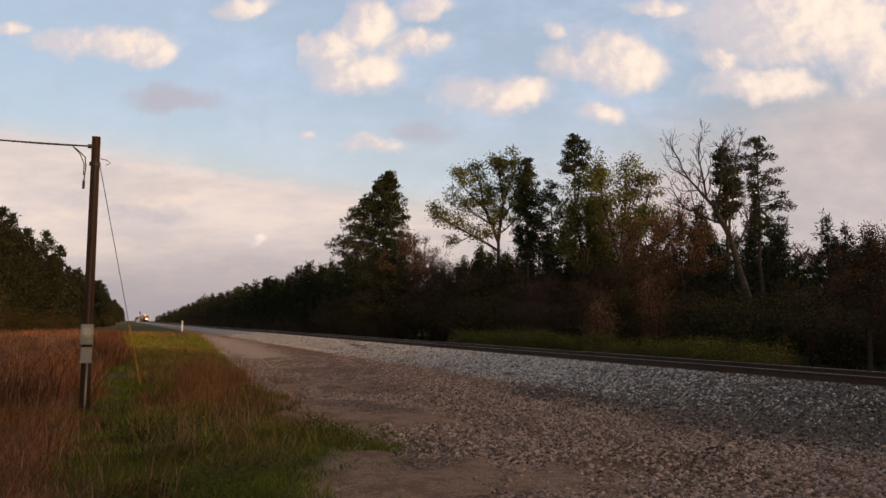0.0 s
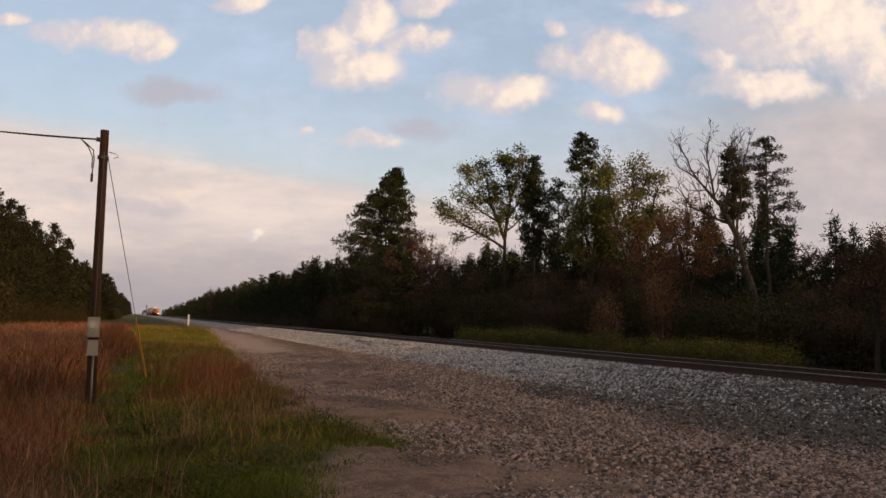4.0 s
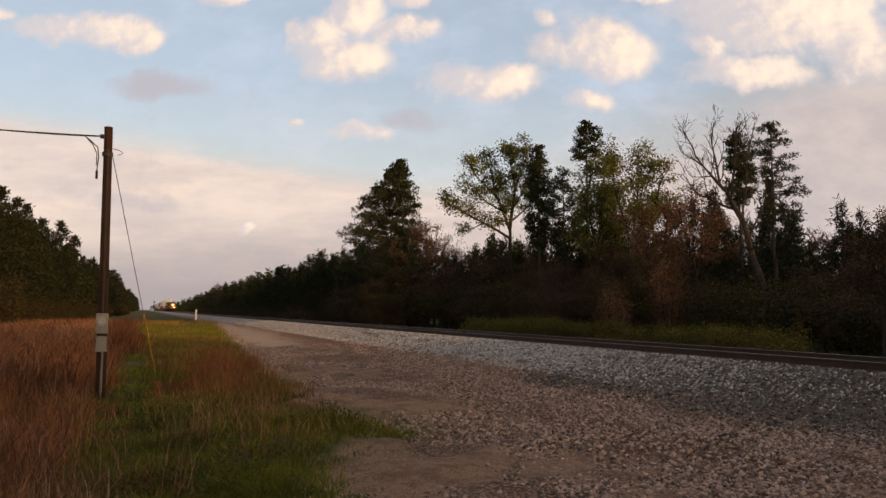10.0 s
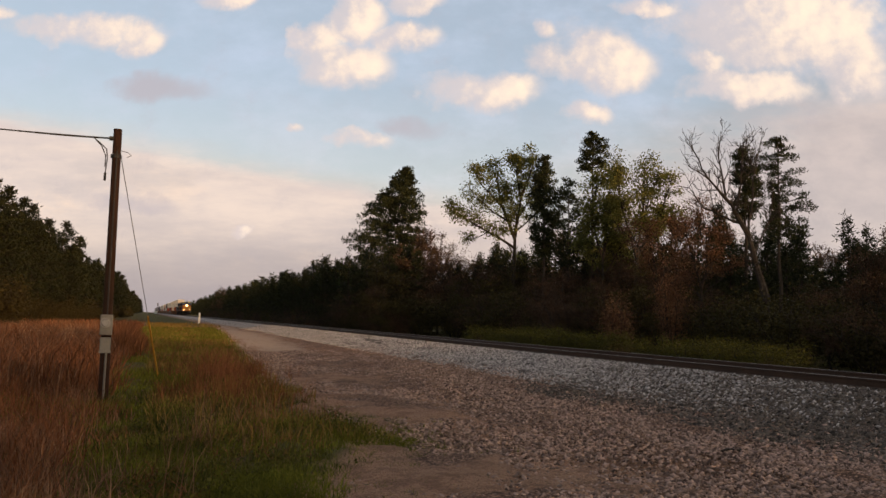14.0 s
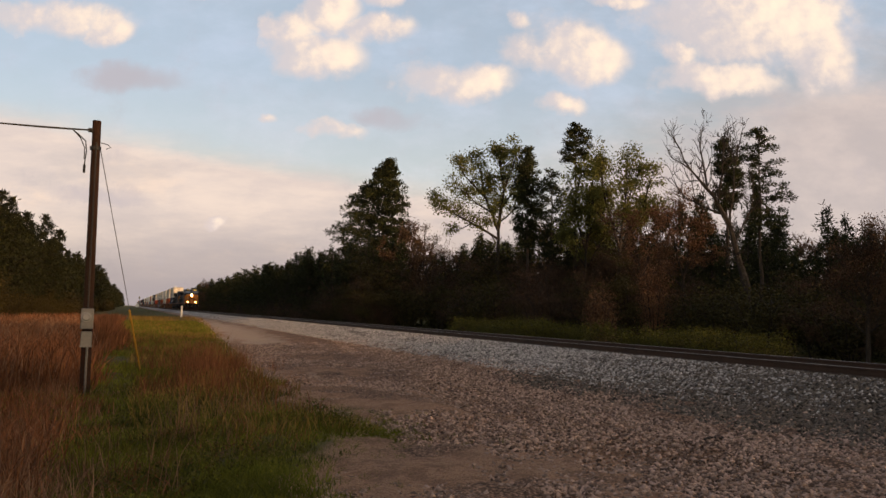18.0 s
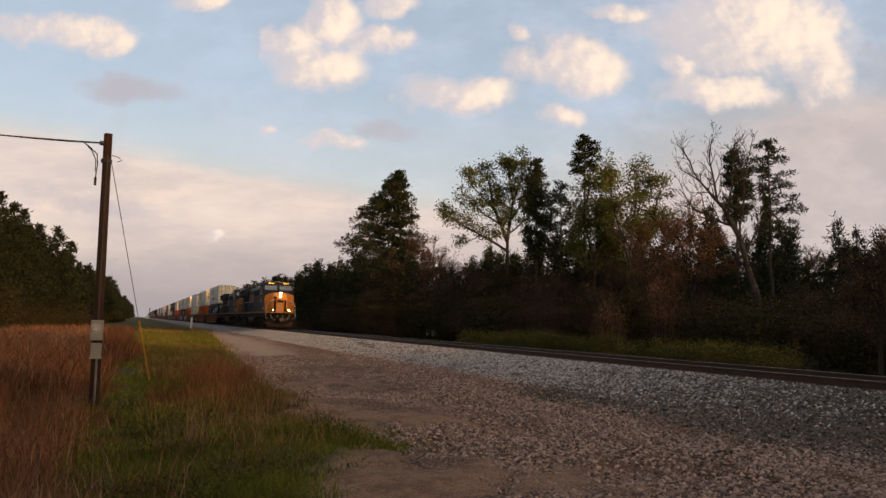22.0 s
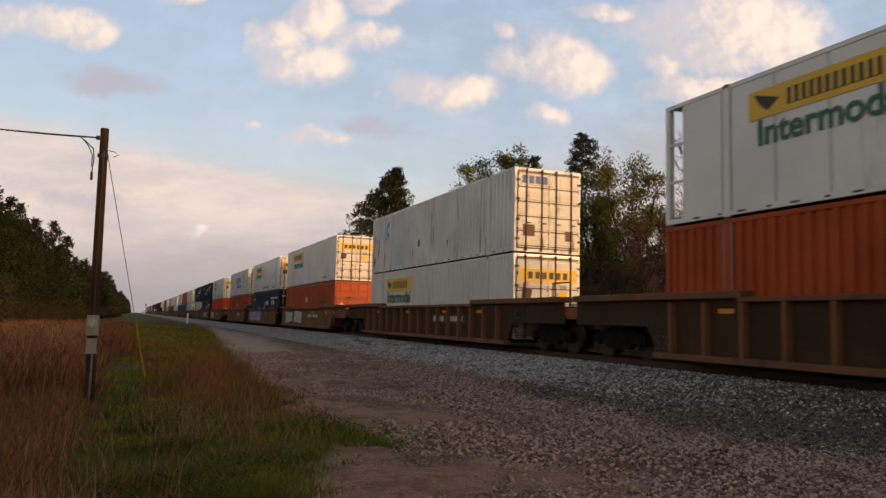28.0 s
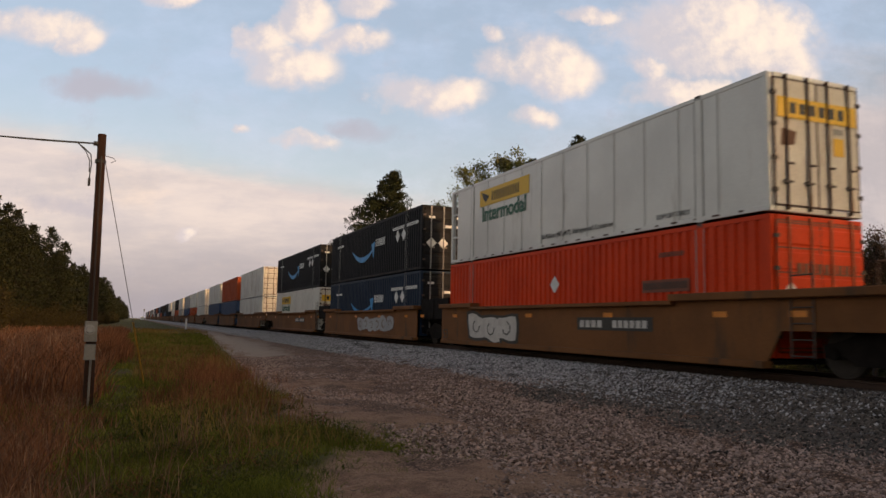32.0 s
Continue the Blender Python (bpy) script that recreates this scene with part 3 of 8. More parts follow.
def corrugated():
    """Ribbed side sheet, its outer face towards -x."""
    out, y, x = [], 0.12, -BOX_W / 2
    while y < BOX_L - 0.35:
        out += [(x, y), (x, y + 0.12), (x + 0.050, y + 0.148), (x + 0.050, y + 0.262)]
        y += 0.29
    out.append((x, BOX_L - 0.1))
    back = [(a + 0.055, b) for a, b in out[::-1]]
    s = Shape()
    n = len(out)
    v = [(a, b, 0.14) for a, b in out] + [(a, b, BOX_H - 0.1) for a, b in out]
    v += [(a, b, 0.14) for a, b in back[::-1]] + [(a, b, BOX_H - 0.1) for a, b in back[::-1]]
    f = [(i, i + 1, i + 1 + n, i + n) for i in range(n - 1)] + [(2 * n + i, 3 * n + i, 3 * n + i + 1, 2 * n + i + 1) for i in range(n - 1)]
    return s.add(v, f)


def flat_side():
    x = -BOX_W / 2 + 0.013
    out = [(x, 0.1)]
    for i in range(1, 12):
        y = 0.1 + i * 1.27
        out += [(x, y - 0.03), (x - 0.009, y - 0.025), (x - 0.009, y + 0.025), (x, y + 0.03)]
    out.append((x, BOX_L - 0.62))
    return Shape().prism(out + [(x + 0.05, BOX_L - 0.62), (x + 0.05, 0.1)], 0.14, BOX_H - 0.1, "z")


def plate(name, parent, y0, y1, z0, z1, mat, label="", proud=0.006, depth=0.006):
    """A flat painted shape on the side that faces -x."""
    x = -BOX_W / 2 - proud
    return part(name, Shape().box(x, x + depth, min(y0, y1), max(y0, y1), z0, z1), mat, parent, label)


def letter_bars(name, parent, y_left, y_right, z0, z1, n, mat, label="", slant=0.0, proud=0.009, x0=None, duty=0.72):
    """A name drawn as one row of plain bars, from y_left (larger) to y_right."""
    w = (y_left - y_right) / n
    x = -BOX_W / 2 - proud if x0 is None else x0
    lip = (z1 - z0) * 0.04
    out = [(y_left, z0 - lip)]
    for i in range(n):
        a, b = y_left - i * w, y_left - i * w - w * duty
        out += [(a, z0), (a - slant, z1), (b - slant, z1), (b, z0)]
    out.append((out[-1][0], z0 - lip))
    return part(name, Shape().prism(out, x, x + 0.005, "x"), mat, parent, label)


def smile(parent, y_left, y_right, z, mat):
    """A curved arrow as a plain shape."""
    s = Shape()
    n, c, half = 18, (y_left + y_right) / 2, (y_left - y_right) / 2
    x = -BOX_W / 2 - 0.008
    pts = []
    for i in range(n + 1):
        u = -1 + 2 * i / n
        mid = z - 0.62 + 0.62 * u * u
        th = 0.04 + 0.17 * (1 - u * u)
        pts.append((c - u * half, mid - th * 0.4, mid + th))
    v, f = [], []
    for y, a, b in pts:
        v += [(x, y, a), (x, y, b)]
    f = [(2 * i, 2 * i + 1, 2 * i + 3, 2 * i + 2) for i in range(n)]
    s.add(v, f)
    s.prism([(y_right + 0.55, z + 0.16), (y_right - 0.08, z + 0.26), (y_right + 0.12, z - 0.62), (y_right - 0.02, z - 0.62), (y_right - 0.16, z + 0.32), (y_right + 0.62, z + 0.24)][:3], x - 0.001, x + 0.004, "x")
    return part("arrow_mark", s, mat, parent)


def diamond(parent, y, z, r, mat, name="placard"):
    x = -BOX_W / 2 - 0.007
    return part(name, Shape().prism([(y, z - r), (y + r, z), (y, z + r), (y - r, z)], x, x + 0.005, "x"), mat, parent)


def jb_marks(c, smooth):
    p = plate("logo_panel", c, 13.5, 9.8, 1.92, 2.52, D_YELLOW, "yellow sign panel")
    letter_bars("logo", p, 12.5, 10.4, 2.06, 2.38, 12, D_BLACK, proud=0.013, duty=0.5)
    part("logo_arrow", Shape().prism([(13.35, 2.45), (12.7, 2.25), (13.0, 2.05), (13.2, 2.2)], -BOX_W / 2 - 0.012, -BOX_W / 2 - 0.007, "x"), D_BLACK, p)
    k = 3.3 / WORD_W
    part("lettering", WORD, D_GREEN, c, "green word", at=Matrix.Translation((-BOX_W / 2 - 0.008, 13.3, 1.37)) @ SIDE_TURN @ Matrix.Diagonal((k, k, 1, 1)))
    part("lettering", TOP_LIFT, D_BLACK, c, at=Matrix.Translation((-BOX_W / 2 - 0.008, 3.5, 0.24)) @ SIDE_TURN)
    if smooth:
        part("lettering", REEF_TEXT, D_BLACK, c, at=Matrix.Translation((-BOX_W / 2 - 0.008, 9.0, 0.30)) @ SIDE_TURN)
    dp = part("door_panel", Shape().box(-1.12, 1.12, -0.075, -0.068, 1.95, 2.38), D_YELLOW, c, "yellow sign panel")
    s = Shape()
    for i in range(6):
        s.box(-0.78 + i * 0.27, -0.60 + i * 0.27, -0.080, -0.075, 2.05, 2.28)
    part("logo", s, D_BLACK, dp)
    part("placard", Shape().box(0.44, 0.74, -0.074, -0.068, 1.28, 1.66), D_YELLOW, c, "small yellow notice")
    part("placard", Shape().box(0.46, 0.72, -0.074, -0.068, 1.74, 1.86), P_SEAM, c)
    part("rust_patch", Shape().prism([(-1.02, 1.36), (-0.66, 1.40), (-0.60, 1.68), (-0.98, 1.72)], -0.072, -0.066, "y"), P_RUSTY, c, "rust stain on the door")
    for x in (-0.9, -0.32, 0.28, 0.86):
        part("lock_handle", cached("handle", lambda: Shape().box(-0.13, 0.13, -0.13, -0.10, -0.02, 0.02).box(-0.03, 0.03, -0.12, -0.05, -0.05, 0.05).mesh("lock_handle", P_STEEL)), P_STEEL, c, at=pose(x, 0, 0.62))


def orange_marks(c):
    p = plate("logo_panel", c, 4.05, 2.35, 1.42, 1.72, D_UMBER, "dark sign panel", proud=0.005)
    letter_bars("logo", p, 4.0, 2.4, 1.5, 1.66, 15, D_BLACK, proud=0.011, duty=0.55)
    diamond(c, 8.2, 1.8, 0.26, D_WHITE)
    letter_bars("marking", c, 3.4, 2.5, 2.25, 2.36, 9, D_UMBER)
    s = Shape()
    for i in range(9):
        s.box(-0.7 + i * 0.19, -0.56 + i * 0.19, -0.076, -0.069, 1.72, 1.92)
    part("logo", s, D_UMBER, c)
    part("placard", Shape().prism([(-0.86, 1.05), (-0.62, 1.3), (-0.86, 1.55), (-1.1, 1.3)], -0.076, -0.069, "y"), D_WHITE, c)


def prime_marks(c):
    smile(c, 11.2, 7.0, 1.62, D_SKY)
    letter_bars("logo", c, 6.75, 5.2, 1.62, 1.98, 9, D_WHITE, duty=0.5)
    for y in (3.25, 2.4):
        diamond(c, y, 1.8, 0.3, D_WHITE)
    letter_bars("marking", c, 4.0, 2.3, 2.12, 2.26, 12, D_WHITE)
    letter_bars("marking", c, 1.95, 0.4, 2.12, 2.26, 9, D_WHITE)
    letter_bars("marking", c, 14.6, 13.2, 2.14, 2.26, 8, D_WHITE)
    for x in (-0.86, -0.3):
        part("placard", Shape().prism([(x, 0.95), (x + 0.24, 1.2), (x, 1.45), (x - 0.24, 1.2)], -0.076, -0.069, "y"), D_WHITE, c)
    s = Shape()
    for i, x in enumerate((-1.0, 0.35, 0.75)):
        s.box(x, x + 0.3, -0.076, -0.069, 2.3, 2.4)
    s.box(-0.2, 0.5, -0.076, -0.069, 1.9, 2.02)
    part("marking", s, D_WHITE, c)


def swift_marks(c):
    letter_bars("logo", c, 10.4, 6.0, 1.45, 2.12, 5, D_ROYAL, slant=0.28)
    s = Shape()
    for i in range(4):
        z = 1.52 + i * 0.15
        s.box(-BOX_W / 2 - 0.012, -BOX_W / 2 - 0.008, 6.1, 10.2, z, z + 0.03)
    part("logo_stripes", s, P_PALE, c)
    k = 3.3 / max(q.co.x for q in INTER_TEXT.vertices)
    part("lettering", INTER_TEXT, D_BLACK, c, at=Matrix.Translation((-BOX_W / 2 - 0.008, 9.1, 0.86)) @ SIDE_TURN @ Matrix.Diagonal((k, k, 1, 1)))
    plate("blue_square", c, 4.1, 3.5, 1.92, 2.55, D_SKY)
    s = Shape()
    for i in range(5):
        s.prism([(-1.0 + i * 0.4, 2.2), (-0.72 + i * 0.4, 2.2), (-0.62 + i * 0.4, 2.55), (-0.9 + i * 0.4, 2.55)], -0.072, -0.066, "y")
    part("logo", s, D_BLACK, c)


def tiger_marks(c):
    letter_bars("logo", c, 11.1, 8.6, 1.75, 2.3, 9, D_LEAF, slant=0.1, duty=0.5)
    s = Shape()
    x = -BOX_W / 2 - 0.009
    for i in range(9):
        a0, a1 = math.pi * (0.1 + 0.16 * i), math.pi * (0.1 + 0.16 * (i + 1))
        s.prism([(7.7 + 0.75 * math.cos(a0), 2.05 + 0.42 * math.sin(a0)), (7.7 + 0.75 * math.cos(a1), 2.05 + 0.42 * math.sin(a1)),
                 (7.7 + 0.6 * math.cos(a1), 2.05 + 0.3 * math.sin(a1)), (7.7 + 0.6 * math.cos(a0), 2.05 + 0.3 * math.sin(a0))], x, x + 0.005, "x")
    part("logo_swirl", s, D_LEAF, c)
    letter_bars("logo", c, 11.2, 9.2, 0.72, 1.2, 8, D_PURPLE, duty=0.5)
    letter_bars("logo", c, 9.0, 6.1, 0.66, 1.16, 13, D_PURPLE, duty=0.5)
    s = Shape()
    for i in range(3):
        s.box(x, x + 0.005, 5.4, 6.0 - i * 0.1, 0.75 + i * 0.14, 0.79 + i * 0.14)
    part("logo_lines", s, D_PURPLE, c)
    diamond(c, 14.9, 0.45, 0.2, P_GREY)
    part("placard", Shape().prism([(0.35, 1.5), (0.55, 1.75), (0.35, 2.0), (0.15, 1.75)], -0.072, -0.066, "y"), D_WHITE, c)


def patchy_marks(c):
    s = Shape()
    for i in range(4):
        s.box(-1.05 + i * 0.26, -0.85 + i * 0.26, -0.072, -0.066, 2.35, 2.62)
    part("logo", s, D_ROYAL, c)
    ring = []
    for r in (0.34, 0.15):
        ring += [(13.45 + r * math.cos(radians(-110 + i * 20)), 2.1 + r * 1.15 * math.sin(radians(-110 + i * 20))) for i in range(12)][::1 if r > 0.2 else -1]
    part("blue_ring", Shape().prism(ring, -BOX_W / 2 - 0.012, -BOX_W / 2 - 0.006, "x"), D_SKY, c, "faded blue open ring")
    rr = random.Random(8)
    for i in range(16):
        y, z = rr.choice((rr.uniform(14.3, 15.9), rr.uniform(14.9, 15.9), rr.uniform(0.4, 14))), rr.uniform(0.6, 2.2)
        wd, ln = rr.uniform(0.05, 0.16), rr.uniform(0.25, 0.95)
        x = -BOX_W / 2 - 0.007
        drip = [(y, z), (y + wd, z + rr.uniform(-0.05, 0.08)), (y + wd * 0.8, z - ln * 0.35), (y + wd * rr.uniform(0.5, 0.8), z - ln * 0.7), (y + wd * 0.5, z - ln), (y + wd * 0.3, z - ln * 0.6), (y + wd * 0.1, z - ln * 0.3)]
        part("rust_streak", Shape().prism(drip, x, x + 0.006, "x"), P_RUSTY, c)
    letter_bars("marking", c, 13.9, 13.3, 1.6, 1.75, 4, P_GREY)
    plate("rust_patch", c, 9.2, 8.95, 0.9, 1.2, P_STEEL, "rusted patch")
    k = 0
    while 0.12 + k * 0.29 < 13.1:
        y = 0.12 + k * 0.29
        if y > 10.9:
            plate("blue_sheet", c, y + 0.002, y + 0.118, 0.2, 2.75, P_BLUEW, "newer bluish side sheet", proud=0.004, depth=0.005)
            plate("blue_sheet", c, y + 0.150, y + 0.260, 0.2, 2.75, P_BLUEW, proud=-0.045, depth=0.006)
        k += 1
    part("rust_patch", Shape().box(-1.0, -0.55, -0.071, -0.066, 0.55, 0.95), P_RUSTY, c, "rusted patch on the door")
    part("rust_patch", Shape().box(0.65, 0.95, -0.071, -0.066, 0.45, 0.8), P_RUSTY, c)


def gasket(smooth, mat):
    h, s = BOX_H, Shape()
    s.box(-0.018, 0.018, -0.060, -0.03, 0.14, h - 0.12)
    for sx in (-1, 1):
        s.box(*sorted((sx * 1.165, sx * 1.195)), -0.056, -0.03, 0.14, h - 0.12)
        # ribbed doors: dark strips stand in for shade in the recesses
        if not smooth:
            for i in range(6):
                z = 0.22 + i * 0.5
                s.box(*sorted((sx * 0.06, sx * 1.15)), -0.058, -0.045, z - 0.016, z + 0.016)
    return s.box(-1.19, 1.19, -0.056, -0.03, 0.135, 0.165).box(-1.19, 1.19, -0.056, -0.03, h - 0.15, h - 0.12).mesh("door_gasket", mat)


def container(label, side, door, smooth=False, marks=None, trim=None, fine=True, nose=False):
    """A 53-foot box: its doors face -y. Origin on its floor at the door end."""
    trim = trim or side
    c = thing("shipping_container", label, "container", "containers on the train")
    key = "flat" if smooth else "ribbed"
    w, l, h = BOX_W / 2, BOX_L, BOX_H
    sm = cached((key, side.name), lambda: (flat_side() if smooth else corrugated()).mesh("side_wall", side))
    part("side_wall", sm, side, c)
    part("side_wall", sm, side, c, at=pose(0, l, 0, 0, 0, 180))
    part("roof", cached(("roof", side.name), lambda: Shape().box(-w + 0.02, w - 0.02, 0.05, l - 0.05, h - 0.05, h - 0.012).mesh("roof", side)), side, c)
    part("floor", cached("floor", lambda: Shape().box(-w + 0.02, w - 0.02, 0.05, l - 0.05, 0.03, 0.14).mesh("floor", P_GRIME)), P_GRIME, c)
    if nose:
        # open frame and cooling unit at the nose
        part("nose_wall", cached(("nose", trim.name), lambda: Shape().box(-w + 0.05, w - 0.05, l - 0.62, l - 0.56, 0.1, h - 0.06).mesh("nose_wall", side)), side, c)
        part("cooling_unit", cached("cool", lambda: Shape().box(-0.9, 0.9, l - 0.56, l - 0.12, 0.5, 2.5, 0.05).mesh("cooling_unit", P_GREY)), P_GREY, c, "grey cooling unit")
        part("nose_bars", cached("nosebar", lambda: Shape().box(-w + 0.02, -w + 0.06, l - 0.6, l - 0.05, 1.0, 1.06).box(-w + 0.02, -w + 0.06, l - 0.6, l - 0.05, 1.9, 1.96).mesh("nose_bars", trim)), trim, c)
    else:
        part("nose_wall", cached(("nosef", side.name), lambda: Shape().box(-w + 0.05, w - 0.05, l - 0.09, l - 0.03, 0.1, h - 0.06).mesh("nose_wall", side)), side, c)

    rb = cached(("rail_b", trim.name), lambda: Shape().box(-w - 0.003, -w + 0.07, 0.02, l - 0.02, 0.03, 0.15, 0.01).mesh("bottom_rail", trim))
    rt = cached(("rail_t", trim.name), lambda: Shape().box(-w - 0.003, -w + 0.07, 0.02, l - 0.02, h - 0.11, h - 0.004, 0.01).mesh("top_rail", trim))
    for turned in (None, pose(0, l, 0, 0, 0, 180)):
        part("bottom_rail", rb, trim, c, at=turned)
        part("top_rail", rt, trim, c, at=turned)
    post = cached(("post", trim.name), lambda: Shape().box(-0.075, 0.075, -0.075, 0.075, 0.02, h - 0.01, 0.015).mesh("corner_post", trim))
    mid = cached(("mid", trim.name), lambda: Shape().box(-0.03, 0.03, -0.11, 0.11, 0.0, h, 0.012).box(-0.036, 0.036, -0.03, 0.03, 0.05, h - 0.05).mesh("lift_post", trim))
    cast = cached("cast", lambda: Shape().box(-0.09, 0.09, -0.09, 0.09, h - 0.1, h + 0.015, 0.01).mesh("lift_casting", P_STEEL))
    for sx in (-1, 1):
        for y in (0.078, l - 0.078):
            part("corner_post", post, trim, c, at=pose(sx * (w - 0.078), y, 0))
        for y in (2.0, l - 2.0):
            part("lift_post", mid, trim, c, at=pose(sx * (w - 0.022), y, 0))
            if fine and sx < 0:
                for k in (-0.125, 0.125):
                    part("seam", cached("postseam", lambda: Shape().box(-w - 0.003, -w + 0.01, -0.011, 0.011, 0.15, h - 0.11).mesh("seam", P_SEAM)), P_SEAM, c, at=pose(0, y + k, 0))
            if fine:
                part("lift_casting", cast, P_STEEL, c, at=pose(sx * (w - 0.08), y, 0))
    # doors
    def leaf():
        out = [(-0.05, 0.14)]
        if not smooth:
            for i in range(5):
                z = 0.28 + i * 0.5
                out += [(-0.05, z), (-0.066, z + 0.03), (-0.066, z + 0.33), (-0.05, z + 0.36)]
        return Shape().prism(out + [(-0.05, h - 0.12), (-0.012, h - 0.12), (-0.012, 0.14)], -0.59, 0.59, "x")
    bars, joint = ((P_PALEROD, P_GRIME) if door in (P_DARK, P_NAVY, P_BLUE) else (P_REDROD, D_UMBER) if door in (P_ORANGE, P_RED) else (P_ROD, P_ROD))
    lm = cached(("leaf", key, door.name), lambda: leaf().mesh("door", door))
    rod = cached("rod" + bars.name, lambda: Shape().tube((0, -0.085, 0.06), (0, -0.085, h - 0.05), 0.026, n=6).box(-0.03, 0.03, -0.10, -0.05, 0.05, 0.13)
                 .box(-0.03, 0.03, -0.10, -0.05, h - 0.14, h - 0.05).box(-0.03, 0.03, -0.10, -0.05, 1.9, 1.95).box(-0.02, 0.16, -0.115, -0.09, 0.98, 1.02).mesh("lock_rod", bars))
    hinge = cached("hinge", lambda: Shape().box(-0.03, 0.09, -0.075, -0.03, -0.04, 0.04).mesh("hinge", P_STEEL))
    for sx in (-1, 1):
        d = part("door", lm, door, c, at=pose(sx * 0.6, 0, 0))
        for x in (-0.3, 0.3):
            part("lock_rod", rod, bars, d, at=pose(x - 0.02 * sx, 0, 0))
        if fine:
            for z in (0.45, 1.1, 1.8, 2.45):
                part("hinge", hinge, P_STEEL, d, at=pose(sx * 0.56, 0, z, 0, 0, 0 if sx > 0 else 0) @ Matrix.Diagonal((sx, 1, 1, 1)))
    gk = cached(("gasket", key, joint.name), lambda: gasket(smooth, joint))
    part("door_gasket", gk, joint, c, "gasket, joints and recess-shade strips of the doors")
    if fine:
        for i in range(22):
            k = 0.22 if i % 2 else 0.12
            part("rail_slot", cached(("slot", k), lambda: Shape().box(-w - 0.006, -w, 0, k, 0.075, 0.115).mesh("rail_slot", P_ROD)), P_ROD, c, at=pose(0, 0.7 + i * 0.68, 0))
        if smooth:
            sm = cached("seam", lambda: Shape().box(-w - 0.004, -w + 0.01, -0.009, 0.009, 0.15, h - 0.11).mesh("seam", P_SEAM))
            for i in range(1, 12):
                part("seam", sm, P_SEAM, c, at=pose(0, 0.13 + i * 1.27, 0))
    part("door_sill", cached(("dsill", trim.name), lambda: Shape().box(-w + 0.15, w - 0.15, -0.02, 0.1, 0.02, 0.13, 0.01).mesh("door_sill", trim)), trim, c)
    part("door_header", cached(("dhead", trim.name), lambda: Shape().box(-w + 0.15, w - 0.15, -0.02, 0.1, h - 0.11, h - 0.01, 0.01).mesh("door_header", trim)), trim, c)
    if marks:
        marks(c)
    return c


# ---------- well cars ----------
def wheelset():
    s = Shape()
    for x in (-0.755, 0.755):
        s.tube((x - 0.065, 0, 0.46), (x + 0.065, 0, 0.46), 0.455, n=24)
        s.tube((x - 0.09 * (1 if x < 0 else -1), 0, 0.46), (x + 0.065 * (1 if x < 0 else -1), 0, 0.46), 0.40, n=20)
    return s.tube((-1.05, 0, 0.46), (1.05, 0, 0.46), 0.085, n=10)


def truck(parent, y, base=1.78):
    """A two-axle truck under a car."""
    ws = cached("wheelset", lambda: wheelset().mesh("wheelset", P_WHEEL))

    def side_frames():
        s = Shape()
        for sx in (-1, 1):
            a, b = sorted((sx * 0.95, sx * 1.12))
            h = base / 2
            s.prism([(-h - 0.22, 0.38), (-h - 0.22, 0.62), (-h + 0.1, 0.68), (-0.3, 0.86), (0.3, 0.86), (h - 0.1, 0.68), (h + 0.22, 0.62), (h + 0.22, 0.38),
                     (h - 0.2, 0.42), (0.42, 0.26), (-0.42, 0.26), (-h + 0.2, 0.42)], a, b, "x")
            for y0 in (-h, h):
                s.tube((sx * 1.05, y0, 0.46), (sx * 1.17, y0, 0.46), 0.11, n=10)
            for k in range(3):
                s.tube((sx * 1.02, -0.2 + k * 0.2, 0.34), (sx * 1.02, -0.2 + k * 0.2, 0.62), 0.07, n=8)
        return s.box(-1.1, 1.1, -0.2, 0.2, 0.55, 0.82, 0.03)
    t = part("truck", cached(("truckf", base), lambda: side_frames().mesh("truck_frame", P_GRIME)), P_GRIME, parent, "dark two-axle truck", at=pose(0, y, 0))
    for y0 in (-base / 2, base / 2):
        part("wheelset", ws, P_WHEEL, t, at=pose(0, y0, 0))


